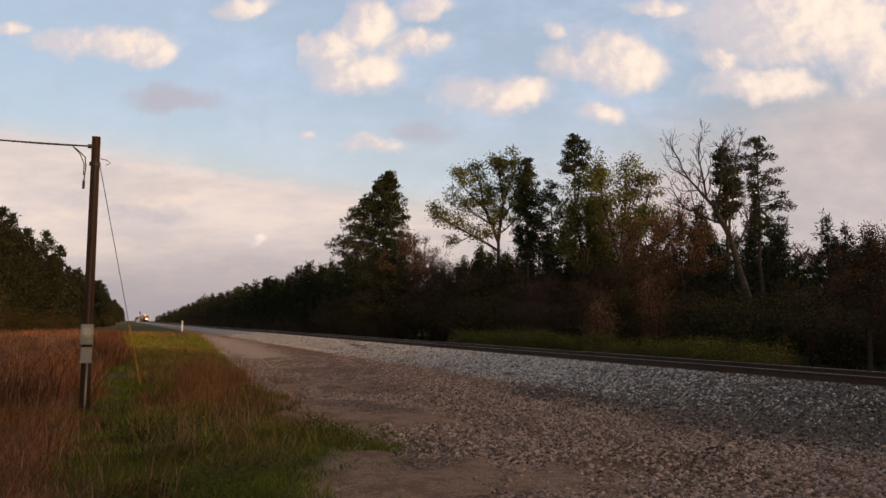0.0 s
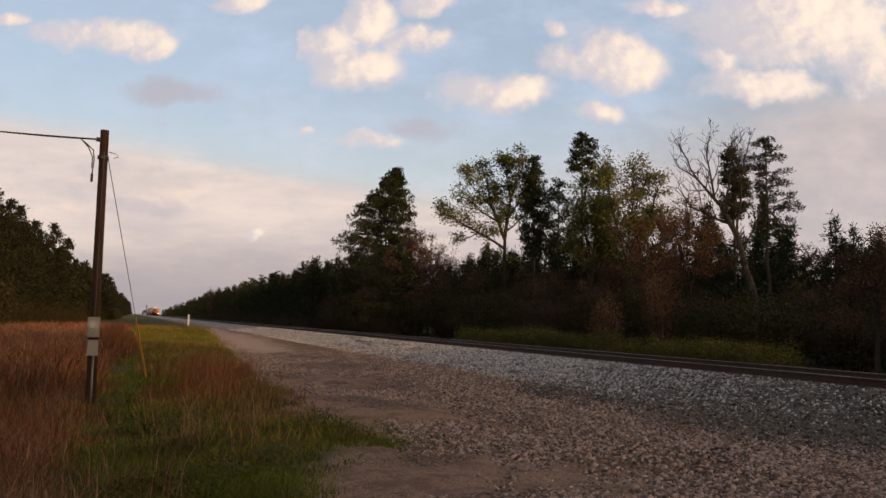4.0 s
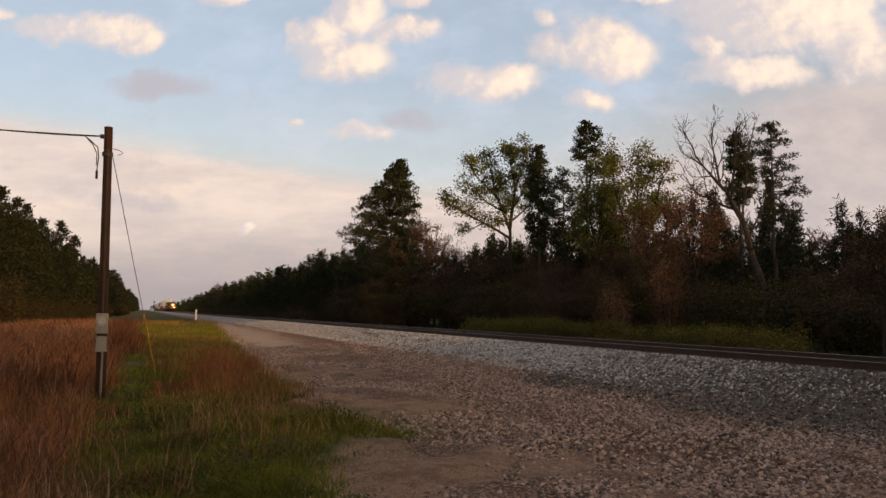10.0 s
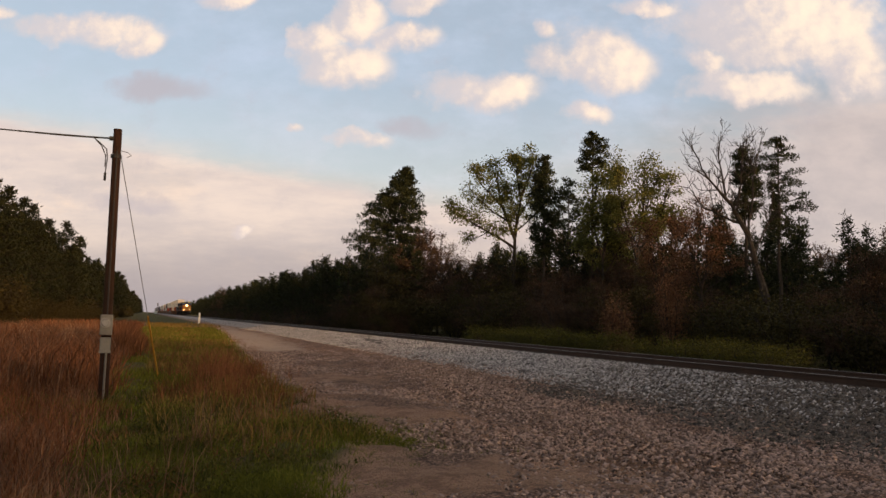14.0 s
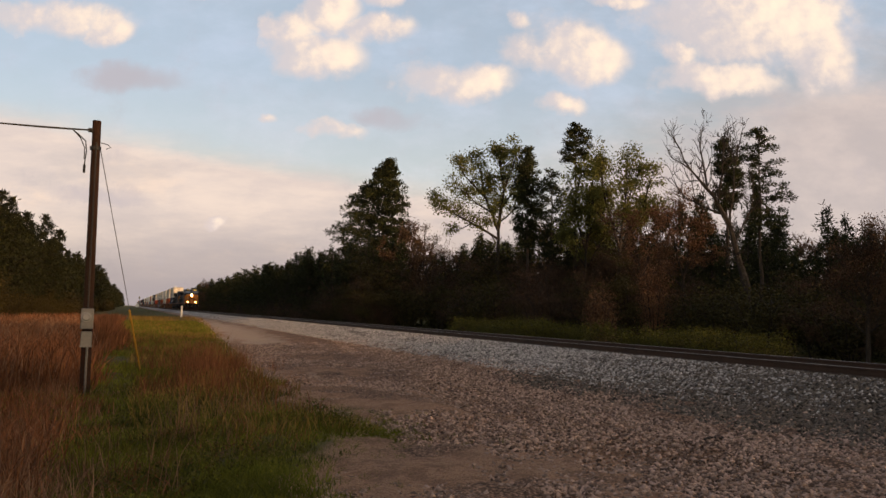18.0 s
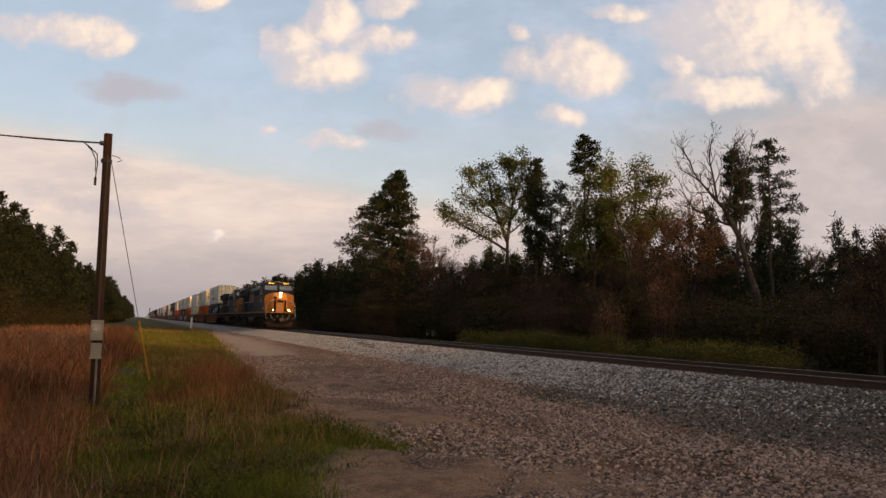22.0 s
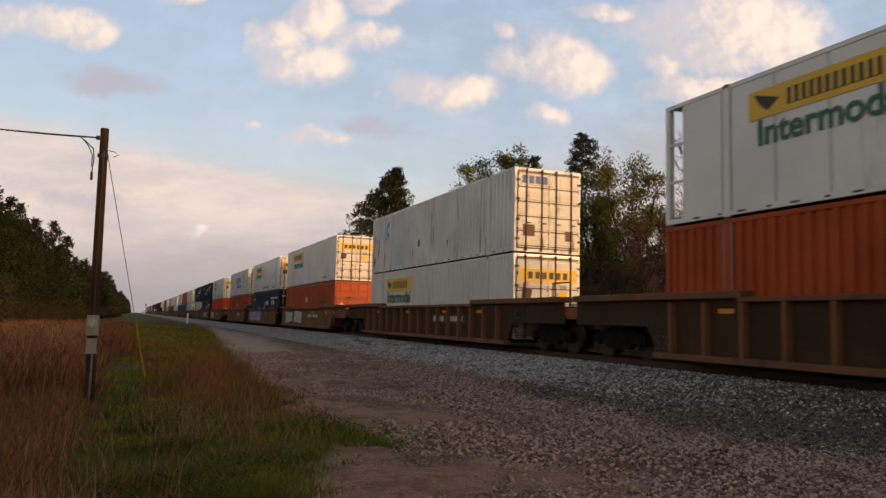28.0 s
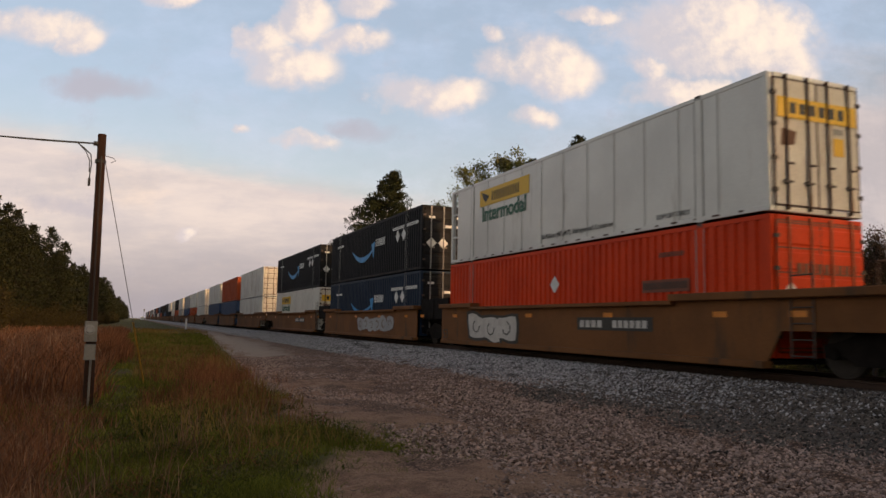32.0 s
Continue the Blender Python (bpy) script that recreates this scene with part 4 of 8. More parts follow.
def well_car(label, paint, ribbed, front=3.86, rear=3.86, truck_front=True, truck_rear=True, ladder=True, number=True):
    """One well: the box's door end stands at y = 0; the car reaches from -front to BOX_L + rear."""
    c = thing("well_car", label, "rail car", "cars of the train")
    x = 1.50
    L = BOX_L
    fe = -front + 0.35 if front > 3 else -0.12
    re = L + rear - 0.35 if rear > 3 else L + 0.30
    ends = [(fe, 0.86), (fe, 1.47)] if front > 3 else [(fe, 0.26), (fe, 1.47)]
    ends += [(re, 1.47), (re, 0.86), (L + 0.45, 0.86), (L + 0.05, 0.22)] if rear > 3 else [(re, 1.47), (re, 0.26), (re - 0.05, 0.22)]
    ends += [(0.0, 0.22), (-0.4, 0.86)] if front > 3 else [(fe + 0.05, 0.22)]
    key = (ribbed, paint.name, round(front, 2), round(rear, 2))

    def side():
        s = Shape()
        # web with the cut-outs over the trucks
        if not ribbed:
            s.prism(ends, -x, -x + 0.05, "x")
        s.box(-x - 0.15, -x + 0.12, -0.05, L + 0.05, 0.13, 0.27, 0.012)
        s.box(-x - 0.15, -x + 0.16, 2.6, L - 2.6, 1.40, 1.50, 0.012)
        return s
    sd = cached(("wside",) + key, lambda: side().mesh("well_side", paint))
    part("well_side", sd, paint, c)
    part("well_side", sd, paint, c, at=Matrix.Diagonal((-1, 1, 1, 1)))
    for tag, y0, y1 in (("cf", fe, 2.7), ("cr", L - 2.7, re)):
        cap = cached((tag,) + key, lambda: Shape().box(-x - 0.16, -x + 0.30, y0, y1, 1.475, 1.64, 0.02).mesh("top_chord", paint))
        part("top_chord", cap, paint, c)
        part("top_chord", cap, paint, c, at=Matrix.Diagonal((-1, 1, 1, 1)))
    if ribbed:
        # sheet behind the ribs, coloured dark in place of recess shade
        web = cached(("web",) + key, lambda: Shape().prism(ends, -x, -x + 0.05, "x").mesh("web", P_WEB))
        part("web", web, P_WEB, c, "brown side sheet, darkened for the shade between ribs")
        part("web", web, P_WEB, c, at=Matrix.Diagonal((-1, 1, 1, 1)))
        rib = cached(("rib", paint.name), lambda: Shape().prism([(-x - 0.14, -0.055), (-x - 0.14, 0.055), (-x + 0.002, 0.08), (-x + 0.002, -0.08)], 0.27, 1.40, "z").mesh("rib", paint))
        for i in range(15):
            part("rib", rib, paint, c, at=pose(0, 0.55 + i * (L - 1.1) / 14, 0))
        rf = cached("reflector", lambda: Shape().box(-x - 0.012, -x - 0.002, -0.22, 0.22, -0.05, 0.05).mesh("reflector", D_AMBER))
        for i in (1, 4, 8, 12):
            part("reflector", rf, D_AMBER, c, "amber reflector strip", at=pose(0, 0.55 + (i + 0.5) * (L - 1.1) / 14, 1.22))
    else:
        s = cached("refl2", lambda: Shape().box(-x - 0.012, -x - 0.002, -0.2, 0.2, -0.06, 0.06).mesh("reflector", D_AMBER))
        for y in (-0.8, 1.2, 5.2, 9.4, L - 1.0):
            part("reflector", s, D_AMBER, c, at=pose(0, y, 1.18))
    part("well_floor", cached("wfloor", lambda: Shape().box(-1.45, 1.45, 0.0, L, 0.20, 0.28).mesh("well_floor", P_GRIME)), P_GRIME, c)

    def deck(y0, y1):
        s = Shape().box(-1.42, 1.42, min(y0, y1), max(y0, y1), 1.0, 1.12, 0.01)
        s.box(-0.35, 0.35, min(y0, y1), max(y0, y1), 0.72, 1.0)
        return s.box(-1.42, 1.42, min(y0, y1) + 0.1, min(y0, y1) + 0.2, 1.12, 1.34)
    def joint_end(y0, y1):
        s = Shape().box(-0.9, 0.9, min(y0, y1), max(y0, y1), 0.92, 1.08, 0.01).box(-0.42, 0.42, min(y0, y1), max(y0, y1), 0.6, 0.92)
        for sx in (-1, 1):
            s.box(sx * 1.25 - 0.07, sx * 1.25 + 0.07, min(y0, y1) + 0.1, max(y0, y1) - 0.1, 1.05, 1.9, 0.02)
        return s.box(-1.3, 1.3, (y0 + y1) / 2 - 0.3, (y0 + y1) / 2 + 0.3, 1.08, 1.2, 0.01)
    for tag, far, y0, y1 in (("df", front > 3, fe, -0.06), ("dr", rear > 3, L + 0.06, re)):
        if far:
            part("end_platform", cached((tag,) + key, lambda: deck(y0, y1).mesh("end_platform", paint)), paint, c)
        else:
            y0, y1 = (-front + 0.12, -0.06) if tag == "df" else (L + 0.06, L + rear - 0.12)
            part("joint_end", cached((tag,) + key, lambda: joint_end(y0, y1).mesh("joint_end", P_GRIME)), P_GRIME, c, "dark grimy end over the shared truck")
    if truck_front:
        truck(c, -front + 1.75)
    if truck_rear:
        truck(c, L + rear - 1.75)
    elif rear < 3:
        truck(c, L + rear)
    if ladder:
        def lad():
            s = Shape()
            for y in (-0.25, 0.25):
                s.tube((-x - 0.02, y, 0.35), (-x - 0.02, y, 2.15), 0.018, n=6)
            for k in range(6):
                s.tube((-x - 0.02, -0.25, 0.4 + k * 0.3), (-x - 0.02, 0.25, 0.4 + k * 0.3), 0.014, n=6)
            return s
        lm = cached("ladder", lambda: lad().mesh("ladder", P_STEEL))
        part("ladder", lm, P_STEEL, c, "steel end ladder", at=pose(0, -0.9 if front > 3 else -0.45, 0))

        def stand():
            s = Shape()
            for a in (-0.5, 0.5):
                s.tube((-1.0, a, 1.1), (-1.0, a, 2.1), 0.02, n=6)
            s.tube((-1.0, -0.5, 2.1), (-1.0, 0.5, 2.1), 0.02, n=6)
            s.tube((-1.0, -0.5, 1.6), (-1.0, 0.5, 1.6), 0.016, n=6)
            return s.box(-0.3, 0.25, -0.2, 0.2, 1.12, 1.55, 0.03).tube((0.6, 0, 1.5), (0.66, 0, 1.5), 0.26, n=16)
        part("brake_stand", cached("stand", lambda: stand().mesh("brake_stand", P_RUSTY)), P_RUSTY, c, "brake wheel and handrail", at=pose(0, -front + 1.3, 0))
        part("brake_cylinder", cached("bcyl", lambda: Shape().tube((-0.5, -0.45, 1.32), (-0.5, 0.45, 1.32), 0.16, n=12).tube((0.1, -0.3, 1.3), (0.1, 0.4, 1.3), 0.13, n=12).mesh("brake_cylinder", P_GRIME)), P_GRIME, c, at=pose(0, -front + 2.6, 0))
    coup = cached("coupler", lambda: Shape().box(-0.11, 0.11, -0.1, 0.75, 0.76, 0.96, 0.02).box(-0.17, 0.17, -0.2, 0.12, 0.70, 1.02, 0.04).path([(0.45, 0.3, 0.85), (0.45, 0.0, 0.5), (0.4, -0.25, 0.55)], 0.03).mesh("coupler", P_STEEL))
    if truck_front:
        part("coupler", coup, P_STEEL, c, at=pose(0, -front + 0.02, 0))
    if truck_rear:
        part("coupler", coup, P_STEEL, c, at=pose(0, L + rear - 0.02, 0, 0, 0, 180))
    if number:
        p = part("number_panel", cached("npanel", lambda: Shape().box(-x - 0.008, -x - 0.002, 3.4, 6.65, 0.78, 1.12).mesh("number_panel", D_BLACK)), D_BLACK, c, "black panel with a row of pale bars")
        letter_bars("number_mark", p, 6.5, 5.4, 0.86, 1.04, 4, D_SILVER, x0=-x - 0.013)
        letter_bars("number_mark", p, 5.0, 3.55, 0.86, 1.04, 6, D_SILVER, x0=-x - 0.013)
        part("size_mark", FIFTY3, D_BLACK, c, at=Matrix.Translation((-x - 0.006, 16.3, 0.32)) @ SIDE_TURN)
    return c


def graffiti(c, y_left, y_right, z0, z1, n, mat, edge, seed):
    """Sprayed bubbles: rounded plates with a darker rim."""
    rng = random.Random(seed)
    rim, fill, curl = Shape(), Shape(), Shape()
    w = (y_left - y_right) / n
    for i in range(n):
        cy = y_left - (i + 0.5) * w
        cz = (z0 + z1) / 2 + rng.uniform(-0.05, 0.05)
        rw, rh = w * 0.62, (z1 - z0) * rng.uniform(0.46, 0.54)
        k = 16
        ph = [rng.uniform(0, 6.28) for _ in range(2)]
        out = []
        for j in range(k):
            a = 2 * math.pi * j / k
            r = 1 + 0.12 * math.sin(2 * a + ph[0]) + 0.09 * math.sin(3 * a + ph[1])
            sq = 1 / max(abs(math.cos(a)), abs(math.sin(a))) ** 0.55
            out.append((math.cos(a) * r * sq, math.sin(a) * r * sq * 0.92))
        rim.prism([(cy - a * rw * 1.16, cz + b * rh * 1.14) for a, b in out], -1.5055 - 0.0012 * (i % 2), -1.5, "x")
        fill.prism([(cy - a * rw * 0.93, cz + b * rh * 0.92) for a, b in out], -1.511 - 0.0012 * (i % 2), -1.505, "x")
        for j in range(5):
            a0 = j * 0.9 + ph[0]
            curl.prism([(cy + math.cos(a0) * rw * 0.45, cz + math.sin(a0) * rh * 0.5), (cy + math.cos(a0 + 0.8) * rw * 0.4, cz + math.sin(a0 + 0.8) * rh * 0.45),
                        (cy + math.cos(a0 + 0.8) * rw * 0.30, cz + math.sin(a0 + 0.8) * rh * 0.36), (cy + math.cos(a0) * rw * 0.34, cz + math.sin(a0) * rh * 0.40)], -1.516, -1.511, "x")
    g = part("graffiti", rim, edge, c, "sprayed rounded shapes")
    part("graffiti_fill", fill, mat, g)
    part("graffiti_lines", curl, edge, g)["kind"] = "stuff"

# ---------- locomotives ----------
L_BLUE = surface("engine_blue", (0.009, 0.014, 0.027), (0.015, 0.018, 0.026), spec=0.14, rough=0.55, scale=0.6, grain=20, bump=0.05, stain=(0.050, 0.036, 0.026), stain_amount=0.45, streak=(1, 1, 0.3))
L_YELLOW = surface("engine_yellow", (0.37, 0.128, 0.011), (0.28, 0.094, 0.010), rough=0.5, scale=0.8, grain=22, bump=0.04, stain=(0.28, 0.12, 0.03), stain_amount=0.25, streak=(2, 2, 0.4))
L_GOLD = surface("sill_stripe", (0.34, 0.105, 0.022), (0.24, 0.075, 0.02), rough=0.55, scale=0.8, bump=0.03, stain=(0.12, 0.06, 0.03))
L_ROOF = surface("engine_roof_grey", (0.30, 0.29, 0.28), (0.22, 0.21, 0.2), rough=0.6, scale=1.5)
L_PLOW = surface("plow_red_oxide", (0.034, 0.018, 0.014), (0.022, 0.012, 0.010), spec=0.1, rough=0.8, scale=1.5, stain=(0.075, 0.035, 0.025), stain_amount=0.4)
L_TANK = surface("tank_grey", (0.026, 0.022, 0.020), (0.018, 0.015, 0.014), rough=0.7, scale=1.2, spec=0.12)
L_LAMP = surface("headlight", (0.9, 0.85, 0.7), rough=0.3, bump=0.0, glow=(1.0, 0.48, 0.15), glow_power=110.0)
L_DITCH = surface("ditch_light", (0.9, 0.85, 0.7), rough=0.3, bump=0.0, glow=(1.0, 0.46, 0.14), glow_power=30.0)
L_BOARD = surface("number_board", (0.9, 0.6, 0.1), rough=0.4, bump=0.0, glow=(1.0, 0.62, 0.10), glow_power=0.4)
TINTED = surface("reflecting_glass", (0.24, 0.26, 0.30), (0.19, 0.20, 0.23), rough=0.12, metal=0.6, scale=0.8, grain=6, bump=0.0)
RAILING = surface("handrail_paint", (0.02, 0.018, 0.017), (0.03, 0.026, 0.023), rough=0.6, scale=2)
WHITE_RAIL = surface("handrail_grey", (0.34, 0.33, 0.32), rough=0.6, scale=2)


def locomotive(label, lit):
    e = thing("locomotive", label, "locomotive", "locomotives")
    # frame
    part("frame", Shape().box(-1.42, 1.42, 1.35, 22.2, 1.12, 1.56, 0.02), P_GRIME, e)
    for sx in (-1, 1):
        a, b = sorted((sx * 1.50, sx * 1.40))
        part("sill_stripe", Shape().box(a, b, 1.75, 22.0, 1.50, 1.66, 0.01), L_GOLD, e, "orange sill stripe")
    part("walkway", Shape().box(-1.52, 1.52, 1.6, 22.1, 1.56, 1.62), L_BLUE, e)
    # nose
    z0, z1 = 1.58, 3.30
    v = [(-1.48, 1.78, z0), (-0.72, 1.20, z0), (0.72, 1.20, z0), (1.48, 1.78, z0),
         (-1.44, 1.80, z1 - 0.12), (-0.66, 1.34, 3.46), (0.66, 1.34, 3.46), (1.44, 1.80, z1 - 0.12), (-0.7, 1.95, 3.55), (0.7, 1.95, 3.55), (-1.44, 1.9, z1), (1.44, 1.9, z1),
         (-1.48, 1.95, z0), (1.48, 1.95, z0)]
    f = [(0, 1, 5, 4), (1, 2, 6, 5), (2, 3, 7, 6), (5, 6, 9, 8), (4, 5, 8, 10), (6, 7, 11, 9), (0, 4, 10, 12), (3, 13, 11, 7)]
    nose = part("nose", Shape().add(v, f), L_YELLOW, e, "golden yellow nose")
    part("nose_door", Shape().box(-0.36, 0.36, 1.17, 1.22, 1.7, 3.0, 0.02), L_YELLOW, nose)
    part("nose_window", Shape().box(-0.64, -0.34, 1.20, 1.28, 2.82, 3.14, 0.04), RUBBER, nose, "small dark square nose window")
    part("logo_mark", Shape().box(-0.28, 0.28, 1.155, 1.165, 2.55, 2.72, 0.003), P_GRIME, nose)
    part("grab_iron", Shape().path([(-0.45, 1.08, 1.7), (-0.45, 1.06, 2.75), (0.45, 1.06, 2.75), (0.45, 1.08, 1.7)], 0.022), P_GRIME, nose)
    for x in (-1.1, 1.1):
        for z in (1.9, 2.2, 2.5):
            part("grab_iron", Shape().path([(x - 0.12, 1.52 - 0.09 * (x > 0) + 0.0, z), (x - 0.12, 1.38, z), (x + 0.12, 1.38, z), (x + 0.12, 1.52 - 0.09 * (x < 0), z)], 0.016), P_GRIME, nose)
    for x in (-0.52, 0.52):
        part("door_post", Shape().box(x - 0.05, x + 0.05, 1.12, 1.24, 1.62, 2.75, 0.01), P_GRIME, nose, "dark upright beside the nose door")
    part("platform_edge", Shape().box(-1.46, 1.46, 1.02, 1.2, 1.50, 1.58, 0.01).box(-1.0, 1.0, 0.60, 1.02, 1.52, 1.58, 0.01), L_GOLD, e, "orange platform edge")
    part("knuckle_pocket", Shape().box(-0.45, 0.45, 0.88, 1.16, 0.62, 1.12, 0.03), P_GRIME, e)
    part("nose_top", Shape().prism([(-1.42, 3.28), (-0.72, 3.54), (0.72, 3.54), (1.42, 3.28)], 1.93, 2.3).prism([(-0.72, 3.4), (-0.72, 3.54), (-0.6, 3.7), (0.6, 3.7), (0.72, 3.54), (0.72, 3.4)], 2.1, 2.5), L_BLUE, nose, "dark blue top of the nose")
    lampbox = part("headlight_housing", Shape().box(-0.145, 0.145, 1.24, 1.5, 3.06, 3.58, 0.05), P_GRIME, nose)
    for z in (3.18, 3.44):
        part("headlight", Shape().tube((0, 1.19, z), (0, 1.26, z), 0.105, n=16), L_LAMP if lit else GLASS, lampbox, "round sealed-beam lamp")
    # cab
    prof = [(1.82, 1.6), (1.82, 3.30), (2.52, 3.74), (2.74, 4.30), (2.84, 4.48), (3.2, 4.60), (5.1, 4.60), (5.1, 1.6)]
    cab = part("cab", Shape().prism(prof, -1.48, 1.48, "x"), L_BLUE, e, "dark blue cab")
    part("cab_roof", Shape().prism([(-1.5, 4.42), (-1.1, 4.66), (1.1, 4.66), (1.5, 4.42), (1.1, 4.62), (-1.1, 4.62)], 2.9, 5.3), L_ROOF, cab, "pale grey roof")

    def pane(xa, xb):
        y0, zz0, y1, zz1 = 2.556, 3.82, 2.722, 4.245
        d = 0.02
        v = [(xa, y0 - d, zz0), (xb, y0 - d, zz0), (xb, y1 - d, zz1), (xa, y1 - d, zz1), (xa, y0 + 0.03, zz0), (xb, y0 + 0.03, zz0), (xb, y1 + 0.03, zz1), (xa, y1 + 0.03, zz1)]
        return Shape().add(v, [(0, 1, 2, 3), (4, 7, 6, 5), (0, 4, 5, 1), (1, 5, 6, 2), (2, 6, 7, 3), (3, 7, 4, 0)])
    for xa, xb in ((-1.34, -0.12), (0.12, 1.34)):
        part("windshield", pane(xa, xb), TINTED, cab, "sloping windshield pane")
        fr = Shape()
        for p, q in (((xa, 2.54, 3.80), (xb, 2.54, 3.80)), ((xa, 2.72, 4.265), (xb, 2.72, 4.265)), ((xa, 2.54, 3.80), (xa, 2.72, 4.265)), ((xb, 2.54, 3.80), (xb, 2.72, 4.265))):
            fr.tube(p, q, 0.025, n=6)
        part("windshield_frame", fr, RUBBER, cab)
        bx = Shape().box(xa + 0.3, xb - 0.25, 2.68, 2.98, 4.36, 4.62, 0.03)
        nb = part("number_board", bx, P_GRIME, cab)
        part("lit_bars", Shape().box(xa + 0.38, xa + 0.50, 2.668, 2.68, 4.41, 4.56).box(xa + 0.54, xa + 0.64, 2.668, 2.68, 4.41, 4.56).box(xa + 0.68, xa + 0.78, 2.668, 2.68, 4.41, 4.56).box(xa + 0.82, xa + 0.92, 2.668, 2.68, 4.41, 4.56),
             L_BOARD, nb, "glowing yellow bars")
    for sx in (-1, 1):
        a, b = sorted((sx * 1.47, sx * 1.50))
        w = part("side_window", Shape().box(a, b, 3.40, 3.95, 3.42, 4.02, 0.01).box(a, b, 4.13, 4.66, 3.42, 4.02, 0.01), GLASS, cab, "side window panes")
        part("window_frame", Shape().box(a, b, 3.97, 4.11, 3.38, 4.06).box(min(a, b) - 0.004, max(a, b) + 0.004, 3.32, 3.39, 3.38, 4.06).box(min(a, b) - 0.004, max(a, b) + 0.004, 4.67, 4.74, 3.38, 4.06)
             .box(min(a, b) - 0.004, max(a, b) + 0.004, 3.32, 4.74, 3.35, 3.41), L_ROOF, w)
        part("sun_visor", Shape().prism([(sx * 1.46, 4.22), (sx * 1.75, 4.10), (sx * 1.75, 4.12), (sx * 1.46, 4.26)], 3.2, 4.95), L_ROOF, cab)
        letter_bars("number_mark", cab, 4.55, 3.1, 2.55, 2.95, 4, L_GOLD, "faded gold bars", x0=-1.49 if sx < 0 else 1.485)
        part("placard", Shape().box(*sorted((sx * 1.485, sx * 1.492)), 2.05, 2.3, 1.85, 2.08), D_WHITE, cab)
    # cabinet, hood and radiator
    cabinet = part("equipment_cabinet", Shape().prism([(-1.42, 1.6), (-1.42, 3.95), (-1.15, 4.42), (1.15, 4.42), (1.42, 3.95), (1.42, 1.6)], 5.1, 9.6), L_BLUE, e, "dark blue equipment cabinet")
    for i in range(4):
        part("vent", Shape().box(-1.435, -1.40, 5.35 + i * 1.02, 6.15 + i * 1.02, 3.35, 3.88, 0.01), P_GRIME, cabinet, "dark louvred vent")
    for i in range(4):
        part("cabinet_door", Shape().box(-1.432, -1.41, 5.3 + i * 1.05, 6.2 + i * 1.05, 1.85, 3.2, 0.008), L_BLUE, cabinet)
    hood = part("hood", Shape().prism([(-0.98, 1.6), (-0.98, 4.05), (-0.72, 4.38), (0.72, 4.38), (0.98, 4.05), (0.98, 1.6)], 9.6, 22.0), L_BLUE, e, "dark blue long hood")
    for i in range(11):
        part("hood_door", Shape().box(-1.0, -0.97, 9.75 + i * 0.68, 10.36 + i * 0.68, 1.8, 3.7, 0.008), L_BLUE, hood)
    for x, ys in ((-1.004, [9.71 + i * 0.68 for i in range(12)]), (-1.436, [5.24 + i * 1.05 for i in range(5)])):
        for y in ys:
            part("door_seam", cached(("lseam", x), lambda: Shape().box(x, x + 0.03, -0.022, 0.022, 1.75, 3.75 if x > -1.2 else 3.25).mesh("door_seam", P_GRIME)), P_GRIME, hood, at=pose(0, y, 0))
    for i in range(3):
        part("grille", Shape().box(-1.006, -0.97, 17.0 - 6.9 + i * 1.6, 18.1 - 6.9 + i * 1.6, 2.9, 3.6, 0.01), P_GRIME, hood, "dark intake grille")
    letter_bars("logo", hood, 15.6, 12.2, 2.75, 3.6, 3, L_GOLD, "faded gold shapes", x0=-1.006)
    part("radiator", Shape().prism([(-1.5, 3.72), (-1.5, 4.28), (-1.3, 4.46), (1.3, 4.46), (1.5, 4.28), (1.5, 3.72), (0.97, 3.30), (-0.97, 3.30)], 16.4, 21.5), L_BLUE, e, "flared radiator wings")
    part("radiator_grille", Shape().box(-1.515, -1.495, 16.7, 21.2, 3.80, 4.22), P_GRIME, e)
    part("exhaust_stack", Shape().box(-0.35, 0.35, 12.4, 13.3, 4.36, 4.62, 0.04), P_GRIME, e)
    part("horn", Shape().tube((0.4, 3.6, 4.85), (0.4, 4.1, 4.85), 0.1, 0.05, n=10).tube((0.15, 3.6, 4.83), (0.15, 4.0, 4.83), 0.08, 0.04, n=10).box(0.1, 0.5, 3.95, 4.05, 4.64, 4.8), P_GRIME, e)
    part("blower_housing", Shape().box(-1.4, -0.97, 17.2, 19.0, 1.62, 3.2, 0.08), L_BLUE, e)
    # underside
    part("fuel_tank", Shape().prism([(-1.35, 1.12), (-1.40, 0.55), (-1.0, 0.30), (1.0, 0.30), (1.40, 0.55), (1.35, 1.12)], 8.0, 13.4), L_TANK, e, "grey fuel tank")
    for y in (8.4, 10.4):
        part("air_reservoir", Shape().tube((-1.30, y, 0.80), (-1.30, y + 1.75, 0.80), 0.26, n=16), L_TANK, e, "air reservoir cylinder")
